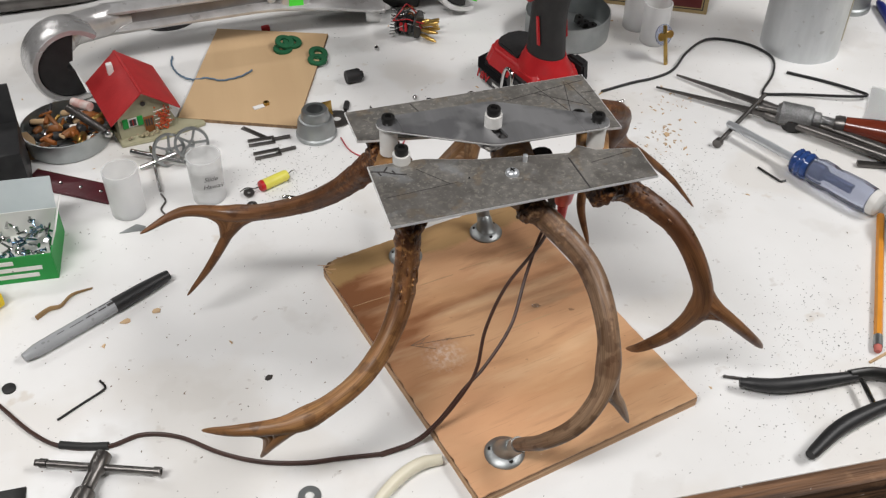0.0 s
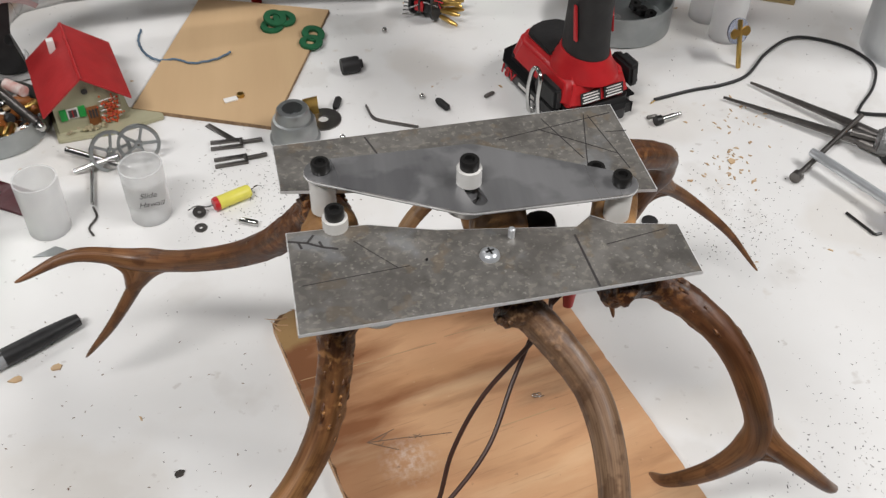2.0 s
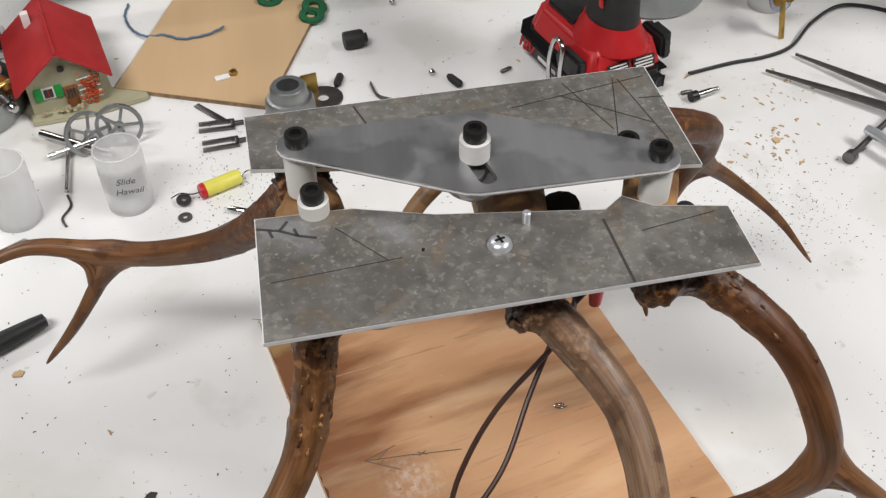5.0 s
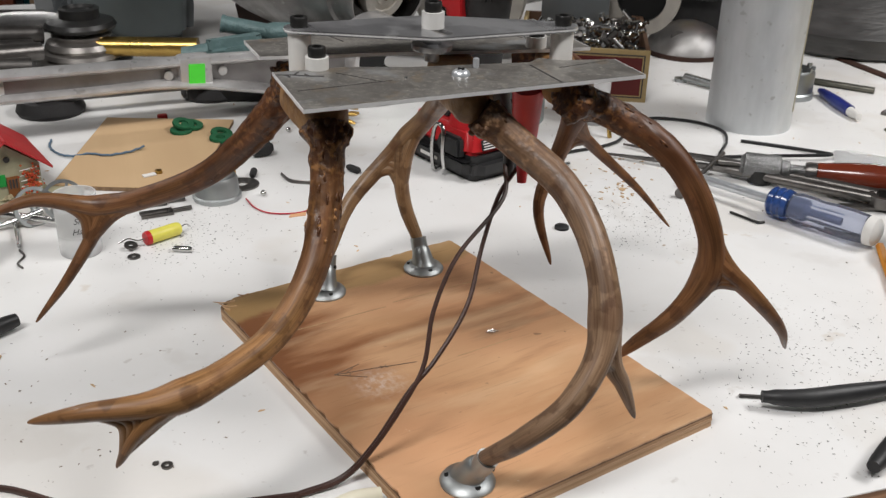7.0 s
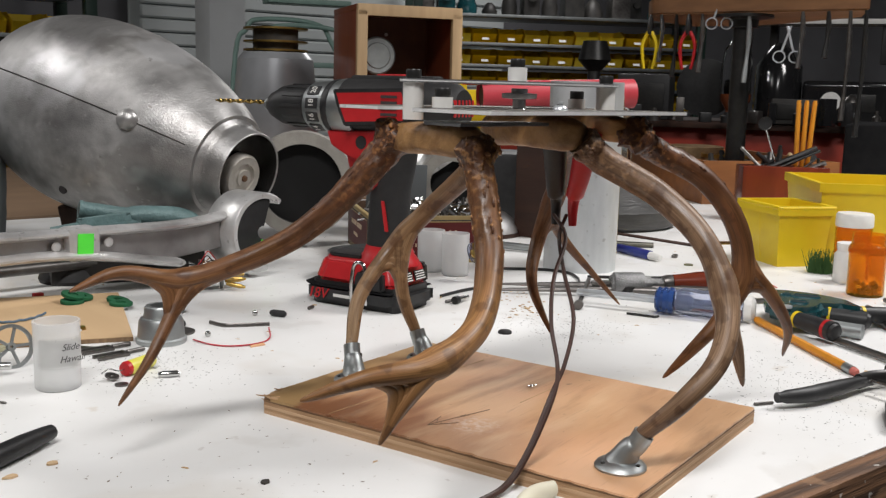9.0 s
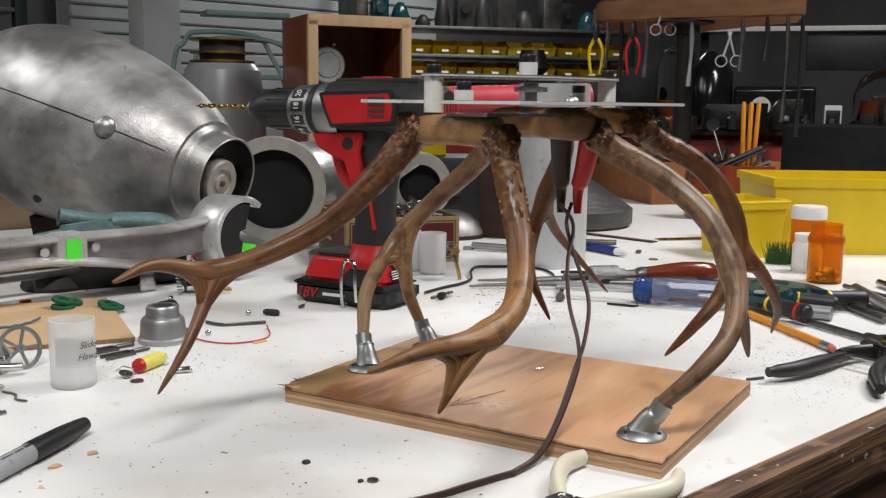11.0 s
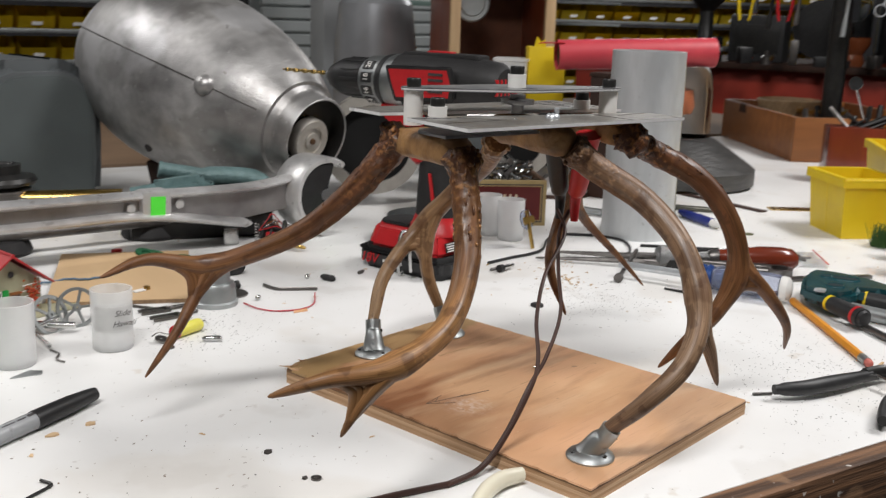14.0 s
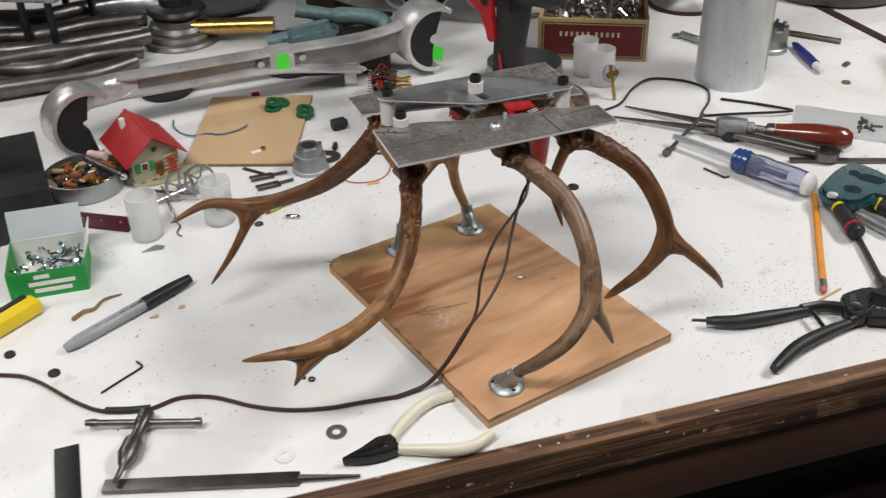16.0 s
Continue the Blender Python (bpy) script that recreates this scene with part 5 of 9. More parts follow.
capac = thing("yellow_capacitor", "yellow tubular capacitor with wire leads and red end", "capacitor", along((-0.119, 0.390, 0.0058), (-0.091, 0.4045, 0.0058)))
part("capacitor_body", lathe([(0, 0), (0.0048, 0.0002), (0.0055, 0.002), (0.0055, 0.028), (0.0046, 0.0305), (0, 0.031)], 20), surf("pale_yellow_film", (0.80, 0.74, 0.12), (0.7, 0.62, 0.1), 0.4, scale=90), capac)
part("red_end", lathe([(0, 0), (0.0050, 0.0002), (0.0057, 0.0022), (0.0057, 0.0040), (0, 0.0040)], 20), RED, capac, "red sealed end", pose(0, 0, -0.0004))
part("lead_wire", sweep(smooth_line([(0, 0, 0), (0.001, 0, -0.006), (0.003, 0.003, -0.013), (0.004, 0.001, -0.020)], 4), 0.0005, 6), CHROME, capac)
part("lead_wire", sweep(smooth_line([(0, 0, 0.031), (0.001, 0.001, 0.037), (0.003, -0.003, 0.042)], 4), 0.0005, 6), CHROME, capac)
solo("brown_washer", ring_of(0.0016, 0.0052, 0.0012, 18), STEEL, "small dull brown washer on the bench", "washer", pose(-0.1305, 0.3855, 0.003, 12, 8, 0), group="small washers")
solo("brown_washer", ring_of(0.0016, 0.0048, 0.0012, 18), STEEL, "small dull brown washer on the bench", "washer", pose(-0.1290, 0.3705, 0), group="small washers")

# marker pen
mk = thing("marker_pen", "grey permanent marker with a black cap", "marker", along((-0.3215, 0.2055, 0.0062), (-0.2060, 0.2810, 0.0068)))
part("barrel", lathe([(0, 0), (0.0034, 0.0006), (0.0040, 0.003), (0.0056, 0.012), (0.0060, 0.030), (0.0060, 0.083), (0, 0.083)], 24), GREY_INK, mk, "grey barrel with dark print")
part("cap", lathe([(0, 0), (0.0064, 0), (0.0066, 0.002), (0.0062, 0.030), (0.0052, 0.047), (0.0044, 0.054), (0, 0.0552)], 24), BLACK, mk, "glossy black cap", pose(0, 0, 0.0825))
speckled(GREY_INK, (0.12, 0.12, 0.12), 190, 0.62, 0.45)
PEN_UP = mk.matrix_world.to_3x3().inverted() @ Vector((-0.25, -0.30, 0.92)).normalized()
PEN_SIDE = Vector((0, 0, 1)).cross(PEN_UP).normalized()
for d, off, wide, thick in ((0.083, 0.0008, 0.008, 0.0024), (0.074, 0.0012, 0.007, 0.0012), (0.064, 0.0012, 0.010, 0.0009), (0.050, 0.0014, 0.012, 0.0006), (0.078, -0.0022, 0.011, 0.0008), (0.066, -0.0024, 0.008, 0.0008), (0.036, 0.0010, 0.006, 0.0006)):
    out = (PEN_UP * 0.0064 + PEN_SIDE * off).normalized()
    turn = Matrix((out.cross(Vector((0, 0, 1))), out, Vector((0, 0, 1)))).transposed().to_4x4()
    part("print_bar", block(thick, 0.0004, wide, 0, Matrix.Translation(out * 0.00625 + Vector((0, 0, d))) @ turn), INK, mk, "worn line of print")
solo("curled_twig", sweep(smooth_line([(-0.316, 0.254, 0.002), (-0.306, 0.262, 0.003), (-0.297, 0.265, 0.002), (-0.288, 0.276, 0.003), (-0.272, 0.283, 0.001)], 6), lambda t: 0.0030 - 0.0018 * t, 8, 0.5), surf("dry_bark", (0.30, 0.19, 0.085), (0.2, 0.12, 0.05), 0.8, scale=90, bump=0.4), "curled strip of dry brown bark", "bark")
solo("grey_scrap", slab([(-0.012, -0.002), (0.010, -0.004), (0.012, 0.001), (0.004, 0.006), (-0.004, 0.002)], 0, 0.0008), ZINC, "thin grey metal offcut", "offcut", pose(-0.239, 0.356, 0.0004, 4, 0, 5))
hx = thing("hex_key", "small black hex key lying flat", "hex key")
part("key_arm", sweep(smooth_line([(-0.2925, 0.1400, 0.0012), (-0.275, 0.1525, 0.0012), (-0.2605, 0.1625, 0.0012), (-0.2585, 0.1665, 0.0012), (-0.2625, 0.1735, 0.0012)], 6), 0.0010, 6), BLACK_STEEL, hx)

tw = thing("tap_wrench", "steel tee handled tap wrench", "tap wrench")
part("cross_bar", rod((-0.3035, 0.0970, 0.0085), (-0.2170, 0.0705, 0.0085), 0.0026, 14), STEEL, tw, "sliding steel cross bar")
for s, (x, y) in ((0, (-0.3000, 0.0959)), (1, (-0.2205, 0.0716))):
    part("end_collar", ring_of(0.0022, 0.0034, 0.005, 14, along((x, y, 0.0085), (x + 0.0865, y - 0.0265, 0.0085))), STEEL, tw)
part("stem", lathe([(0, 0), (0.0060, 0), (0.0064, 0.002), (0.0064, 0.014), (0.0048, 0.017), (0.0048, 0.030), (0.0075, 0.033), (0.0080, 0.048), (0.0040, 0.058), (0.0024, 0.060), (0.0022, 0.075), (0, 0.076)], 16), STEEL, tw, "dark steel stem and chuck", along((-0.2560, 0.0940, 0.0085), (-0.2780, 0.0360, 0.0085)))
solo("black_strip", block(0.0185, 0.085, 0.0014, 0.0003, pose(-0.3180, 0.040, 0.0008, 0, 0, 2)), BLACK_STEEL, "flat black steel strip", "steel strip")
fl = thing("flat_file", "long dark flat steel file", "file", along((-0.2920, 0.0270, 0.0030), (-0.1070, -0.0210, 0.0030)))
part("blade", block(0.0120, 0.0036, 0.145, 0.0004, pose(0, 0, 0.0725)), STEEL, fl, "dark cut file blade")
part("tang", rod((0, 0, 0.144), (0, 0, 0.190), 0.0030, 8, 0.0012), STEEL, fl)

ivp = thing("diagonal_pliers", "pliers with ivory coloured plastic grips and black jaws", "pliers")
part("grip", sweep(smooth_line([(-0.0180, 0.0410, 0.006), (-0.0330, 0.0400, 0.0065), (-0.0480, 0.0330, 0.0065), (-0.0640, 0.0200, 0.0065), (-0.0770, 0.0060, 0.0065)], 6), lambda t: 0.0036 + 0.0022 * math.sin(math.pi * (0.15 + 0.8 * t)), 14, 0.8), IVORY, ivp, "ivory grip")
part("grip", sweep(smooth_line([(-0.0010, -0.0120, 0.006), (-0.0180, -0.0205, 0.0065), (-0.0350, -0.0200, 0.0065), (-0.0560, -0.0130, 0.0065), (-0.0750, -0.0060, 0.0065)], 6), lambda t: 0.0036 + 0.0022 * math.sin(math.pi * (0.15 + 0.8 * t)), 14, 0.8), IVORY, ivp, "ivory grip")
part("jaw", slab([(-0.074, 0.0004), (-0.076, 0.0085), (-0.088, 0.0090), (-0.102, 0.0010), (-0.1190, -0.0056), (-0.100, -0.0040)], 0.002, 0.011, 0.0012), BLACK_STEEL, ivp, "black jaw")
part("jaw", slab([(-0.074, -0.0002), (-0.100, -0.0046), (-0.1190, -0.0062), (-0.100, -0.0110), (-0.085, -0.0110), (-0.074, -0.0085)], 0.002, 0.011, 0.0012), BLACK_STEEL, ivp, "black jaw")
part("pivot", lathe([(0, 0), (0.0042, 0), (0.004, 0.0012), (0, 0.0014)], 16), CHROME, ivp, "", pose(-0.082, 0.0, 0.011))

for wx, wy, ro, mt, lb in ((-0.1150, 0.0335, 0.0082, ZINC, "plain steel washer lying flat"), (-0.1580, 0.0200, 0.0078, NYLON, "white nylon washer lying flat"), (-0.1220, 0.1030, 0.0032, STEEL, "tiny dark steel nut")):
    solo("flat_washer", ring_of(ro * 0.42, ro, 0.0012, 22), mt, lb, "washer", pose(wx, wy, 0), group="loose washers")
for nx, ny, r in ((-0.3310, 0.1800, 0.0052), (-0.3690, 0.2190, 0.0048), (0.2140, 0.3360, 0.0062)):
    solo("black_disc", lathe([(0, 0), (r, 0), (r, 0.002), (r * 0.8, 0.0028), (0, 0.0028)], 18), RUBBER, "small black rubber disc", "rubber disc", pose(nx, ny, 0), group="rubber discs")
yp = thing("utility_knife", "yellow and black utility knife handle", "knife", along((-0.400, 0.238, 0.009), (-0.346, 0.283, 0.009)))
part("knife_body", block(0.018, 0.014, 0.070, 0.003, pose(0, 0, 0.034)), YELLOW, yp, "yellow side")
part("grip_inlay", block(0.008, 0.0155, 0.066, 0.002, pose(0.0085, 0, 0.032)), BLACK, yp, "black grip")

# ---- right side of the bench ----
pencil = thing("pencil", "orange hexagonal pencil with a pink eraser", "pencil", along((0.4480, 0.2300, 0.0037), (0.3530, 0.0740, 0.0037)))
part("pencil_body", lathe([(0, 0), (0.0037, 0), (0.0037, 0.166), (0, 0.166)], 6), PENCIL_O, pencil, smooth=0)
part("ferrule", lathe([(0, 0), (0.0039, 0), (0.0036, 0.004), (0.0039, 0.006), (0.0036, 0.009), (0.0038, 0.012), (0, 0.012)], 16), ZINC, pencil, "metal ferrule", pose(0, 0, 0.166))
part("eraser", lathe([(0, 0), (0.0034, 0), (0.0032, 0.004), (0.002, 0.006), (0, 0.006)], 14), surf("pink_eraser", (0.55, 0.16, 0.13), None, 0.8), pencil, "worn pink eraser", pose(0, 0, 0.178))

sd = thing("clear_screwdriver", "screwdriver with a clear faceted handle and blue collar", "screwdriver", along((0.3640, 0.3900, 0.0130), (0.4445, 0.2330, 0.0150)))
part("shaft", lathe([(0, 0), (0.0034, 0), (0.0041, 0.008), (0.0041, 0.084), (0, 0.084)], 16), NICKEL, sd, "bright steel shaft")
part("blue_collar", lathe([(0, 0), (0.0105, 0.0005), (0.0130, 0.003), (0.0120, 0.006), (0.0136, 0.009), (0.0125, 0.012), (0.0138, 0.015), (0.0125, 0.019), (0, 0.020)], 24), surf("clear_blue_plastic", (0.05, 0.12, 0.38), (0.03, 0.08, 0.3), 0.15, trans=0.5), sd, "ribbed blue collar", pose(0, 0, 0.082))
part("core", lathe([(0, 0), (0.0070, 0.001), (0.0070, 0.014), (0.0034, 0.018), (0.0034, 0.046), (0, 0.047)], 16), surf("pale_blue_core", (0.20, 0.24, 0.36), (0.14, 0.17, 0.27), 0.3), sd, "pale blue core inside the handle", pose(0, 0, 0.102))
part("clear_handle", lathe([(0.0, 0), (0.0118, 0.0004), (0.0142, 0.008), (0.0142, 0.018), (0.0128, 0.026), (0.0138, 0.032), (0.0142, 0.052), (0.0130, 0.066), (0, 0.067)], 8), CLEAR, sd, "clear eight-sided handle", pose(0, 0, 0.102), smooth=25)
part("white_butt", lathe([(0, 0), (0.0122, 0), (0.0125, 0.002), (0.0118, 0.007), (0.0080, 0.0098), (0, 0.010)], 24), NYLON, sd, "white butt cap", pose(0, 0, 0.1690))

hd = thing("pin_vise_drill", "old hand chuck with a red varnished wooden handle", "hand chuck", along((0.4060, 0.4090, 0.0150), (0.5453, 0.3118, 0.0165)))
part("spindle", lathe([(0, 0), (0.003, 0), (0.003, 0.022), (0, 0.022)], 12), STEEL, hd)
part("chuck", lathe([(0, 0), (0.0080, 0), (0.0100, 0.003), (0.0116, 0.004), (0.0118, 0.006), (0.0118, 0.034), (0.0112, 0.036), (0.0080, 0.037), (0.0078, 0.044), (0.0050, 0.045), (0.0050, 0.058), (0, 0.058)], 30), surf("knurled_dark_steel", (0.30, 0.30, 0.30), (0.18, 0.18, 0.18), 0.4, 0.95, scale=600, bump=0.6, bscale=900), hd, "knurled steel chuck", pose(0, 0, 0.020), smooth=20)
part("ferrule", lathe([(0, 0), (0.0080, 0), (0.0092, 0.004), (0.0092, 0.010), (0, 0.010)], 20), STEEL, hd, "steel ferrule", pose(0, 0, 0.078))
part("wooden_handle", lathe([(0, 0), (0.0092, 0.0005), (0.0098, 0.008), (0.0122, 0.026), (0.0140, 0.046), (0.0138, 0.068), (0.0120, 0.080), (0.0070, 0.086), (0, 0.087)], 28), WOOD_RED, hd, "red varnished turned handle", pose(0, 0, 0.088))

cp = thing("dividers", "long steel spring dividers opened at a small angle", "dividers")
part("leg", rod((0.3240, 0.4850, 0.003), (0.4160, 0.4030, 0.008), 0.0012, 8, 0.0042), STEEL, cp, "tapered steel leg")
part("leg", rod((0.3560, 0.5040, 0.003), (0.4220, 0.4200, 0.009), 0.0012, 8, 0.0042), STEEL, cp, "tapered steel leg")
part("leg_bar", rod((0.4140, 0.4040, 0.008), (0.5020, 0.3020, 0.010), 0.0045, 10, 0.0050), STEEL, cp, "flat steel arm")
part("leg_bar", rod((0.4200, 0.4210, 0.009), (0.5080, 0.3100, 0.011), 0.0045, 10, 0.0050), STEEL, cp, "flat steel arm")
part("adjusting_screw", rod((0.3450, 0.3700, 0.004), (0.4260, 0.4320, 0.013), 0.0023, 10), STEEL, cp, "threaded adjusting screw")
part("adjusting_nut", lathe([(0, 0), (0.0048, 0), (0.0048, 0.006), (0, 0.006)], 14), STEEL, cp, "", along((0.3430, 0.3680, 0.005), (0.40, 0.412, 0.005)))
part("ring_nut", ring_of(0.0085, 0.0110, 0.012, 24), BLACK_STEEL, cp, "blackened ring", pose(0.4370, 0.3850, 0.001))
part("bow", ring_of(0.010, 0.0145, 0.010, 24), STEEL, cp, "", pose(0.5100, 0.3010, 0.004))
solo("steel_bar_file", block(0.0070, 0.150, 0.004, 0.0008, pose(0.540, 0.285, 0.003, 0, 0, 70)), STEEL, "thin dark needle file", "file")
solo("short_hex_key", sweep(smooth_line([(0.3700, 0.3270, 0.0014), (0.3790, 0.3060, 0.0014), (0.3815, 0.3010, 0.0014), (0.3870, 0.3010, 0.0014)], 6), 0.0012, 6), BLACK_STEEL, "short black hex key on the bench", "hex key")
sb = thing("shoulder_bolt", "short shoulder bolt with a black head", "bolt", along((0.2530, 0.4560, 0.0042), (0.2770, 0.4640, 0.0042)))
part("bolt_head", lathe([(0, 0), (0.0042, 0), (0.0042, 0.006), (0, 0.006)], 16), BLACK_STEEL, sb)
part("bolt_shank", lathe([(0, 0), (0.0026, 0), (0.0026, 0.013), (0.0019, 0.0135), (0.0019, 0.020), (0, 0.020)], 14), CHROME, sb, "bright shank", pose(0, 0, 0.006))
wl = thing("black_wire", "loose loop of thin black two-core wire", "wire")
part("wire", sweep(smooth_line([(0.262, 0.490, 0.002), (0.300, 0.500, 0.002), (0.330, 0.505, 0.002), (0.357, 0.516, 0.003), (0.385, 0.545, 0.005), (0.418, 0.569, 0.004), (0.445, 0.568, 0.002), (0.470, 0.548, 0.002), (0.480, 0.518, 0.002), (0.465, 0.486, 0.002), (0.440, 0.458, 0.002), (0.438, 0.449, 0.002), (0.470, 0.440, 0.003), (0.520, 0.421, 0.006), (0.542, 0.418, 0.006), (0.540, 0.430, 0.004), (0.517, 0.458, 0.002), (0.482, 0.486, 0.002)], 7), 0.0018, 8, 0.75), BLACK_WIRE, wl)
part("bare_end", rod((0.268, 0.4935, 0.002), (0.258, 0.486, 0.0012), 0.0006, 6), GOLD, wl)

br = thing("brass_clip_stand", "small brass clip with a clear disc on a slim post", "clip", pose(0.3560, 0.5280, 0, 0, 0, 20))
part("post", block(0.0034, 0.0034, 0.046, 0.0005, pose(0, 0.010, 0.0225, -14)), GOLD, br, "brass post")
part("clear_disc", lathe([(0, 0), (0.0120, 0), (0.0120, 0.0016), (0, 0.0016)], 28), CLEAR, br, "clear plastic disc", pose(0, 0.016, 0.0330, 70, 0, 0))
for s_ in (-1, 1):
    part("brass_ear", slab(arc(0.0050, 0, 0.0046, -110, 110, 10) + [(-0.0010, 0.0024), (-0.0010, -0.0024)], 0, 0.0016, 0.0003), GOLD, br, "flat brass ear", pose(s_ * 0.0018, 0.0125, 0.0335, 70, 0, 0) @ pose(0, 0, 0, 0, 0, 0 if s_ > 0 else 180))

pl = thing("slip_joint_pliers", "large black gripped slip joint pliers", "pliers")
gripr = lambda t: 0.0044 + 0.0017 * math.sin(math.pi * min(1, t * 1.1)) if t > 0.04 else 0.0038
part("grip", sweep(smooth_line([(0.2250, 0.0625, 0.0085), (0.2499, 0.0530, 0.0090), (0.2835, 0.0500, 0.0090), (0.3170, 0.0490, 0.0090)], 7), gripr, 16, 1.0), BLACK, pl, "black dipped grip")
part("grip", sweep(smooth_line([(0.2450, -0.0135, 0.0085), (0.2775, 0.0040, 0.0090), (0.3098, 0.0140, 0.0090), (0.3440, 0.0205, 0.0090)], 7), gripr, 16, 1.0), BLACK, pl, "black dipped grip")
part("arm", sweep(smooth_line([(0.3120, 0.0500, 0.009), (0.3280, 0.0495, 0.009), (0.3400, 0.0455, 0.009), (0.3560, 0.0360, 0.009)], 5), 0.0060, 12, 0.7), BLACK_STEEL, pl, "dark steel arm")
part("arm", sweep(smooth_line([(0.3400, 0.0200, 0.009), (0.3500, 0.0225, 0.009), (0.3600, 0.0250, 0.009), (0.3720, 0.0300, 0.009)], 5), 0.0060, 12, 0.7), BLACK_STEEL, pl, "dark steel arm")
part("joint", slab([(0.3420, 0.0300), (0.3540, 0.0525), (0.3651, 0.0553), (0.3794, 0.0564), (0.3870, 0.0475), (0.3731, 0.0395), (0.3640, 0.0240), (0.3530, 0.0165), (0.3440, 0.0200)], 0.004, 0.0155, 0.002), BLACK_STEEL, pl, "slotted joint")
part("joint_slot", slab(arc(0.3625, 0.0470, 0.0030, -60, 120, 6) + arc(0.3575, 0.0400, 0.0030, 120, 300, 6), 0.0154, 0.0158), INK, pl, "open adjusting slot")
part("pivot_bolt", lathe([(0, 0), (0.0062, 0), (0.0056, 0.0018), (0, 0.0022)], 24), CHROME, pl, "worn steel pivot", pose(0.3541, 0.0306, 0.0155))
part("jaw", slab([(0.3760, 0.0555), (0.3845, 0.0555), (0.4010, 0.0460), (0.4100, 0.0330), (0.3990, 0.0300), (0.3860, 0.0390)], 0.004, 0.015, 0.0015), BLACK_STEEL, pl, "toothed jaw")
part("jaw", slab([(0.3560, 0.0170), (0.3680, 0.0290), (0.3900, 0.0180), (0.3960, 0.0090), (0.3800, 0.0060)], 0.004, 0.014, 0.0015), BLACK_STEEL, pl, "toothed jaw")
for q in range(5):
    part("jaw_tooth", block(0.0012, 0.0040, 0.0100, 0.0003, pose(0.3725 + 0.0042 * q, 0.0265 - 0.0021 * q, 0.0092, 0, 0, -27)), STEEL, pl)
part("link", rod((0.3190, 0.0440, 0.010), (0.3150, 0.0190, 0.010), 0.0022, 8), CHROME, pl, "bright steel link")
solo("split_matchstick", block(0.034, 0.0022, 0.0016, 0.0004, pose(0.3578, 0.0712, 0.0008, 0, 0, 18.7)), WOOD_PALE, "thin pale splinter of wood by the pliers", "splinter")
solo("drill_stub", rod((0.2190, 0.0760, 0.0014), (0.2330, 0.0705, 0.0014), 0.0013, 8), STEEL, "short broken drill bit by the pliers", "drill bit")
sc2 = thing("long_steel_scriber", "dark steel rod with a knurled collar", "scriber", along((0.4470, 0.1630, 0.0040), (0.4020, 0.0420, 0.0040)))
part("rod", lathe([(0, 0), (0.0030, 0), (0.0032, 0.05), (0.0032, 0.128), (0, 0.129)], 12), STEEL, sc2)
part("collar", lathe([(0, 0), (0.0052, 0), (0.0056, 0.003), (0.0056, 0.014), (0.0050, 0.017), (0, 0.017)], 16), STEEL, sc2, "knurled collar", pose(0, 0, 0.095))

sn = thing("teal_snips", "dark teal enamelled snips with black and yellow grips", "snips")
part("teal_body", slab([(0.4385, 0.2150), (0.4593, 0.2310), (0.4850, 0.2480), (0.5057, 0.2545), (0.5151, 0.2420), (0.5223, 0.2239), (0.5260, 0.2047), (0.5230, 0.1780), (0.5020, 0.1480), (0.4940, 0.1540), (0.4930, 0.1700), (0.4820, 0.1800), (0.4660, 0.1745), (0.4500, 0.1760), (0.4400, 0.1850), (0.4350, 0.1990)], 0.010, 0.025, 0.0045), TEAL_DARK, sn, "dark teal enamelled casting")
recess = surf("dark_teal_recess", (0.004, 0.012, 0.014), None, 0.6)
for hx, hy, ha, hl_, hr in ((0.4993, 0.2108, -52, 0.014, 0.0062), (0.4680, 0.1986, -50, 0.004, 0.0062), (0.4907, 0.2266, -52, 0.002, 0.0042)):
    hole = slab(arc(hl_ / 2, 0, hr, -90, 90, 8) + arc(-hl_ / 2, 0, hr, 90, 270, 8), 0.0, 0.0006)
    part("pocket", hole, recess, sn, "black oval opening", pose(hx, hy, 0.0249, 0, 0, ha))
    brim = [Vector((x, y, 0)) for x, y in arc(hl_ / 2, 0, hr, -90, 90, 8) + arc(-hl_ / 2, 0, hr, 90, 270, 8)]
    part("pocket_lip", sweep(brim + [brim[0]], 0.0011, 8), TEAL_DARK, sn, "raised teal lip", pose(hx, hy, 0.0250, 0, 0, ha))
part("pivot_washer", lathe([(0, 0), (0.0058, 0), (0.0054, 0.0018), (0.0025, 0.0022), (0, 0.0022)], 20), NICKEL, sn, "bright pivot washer", pose(0.4420, 0.1955, 0.0235))
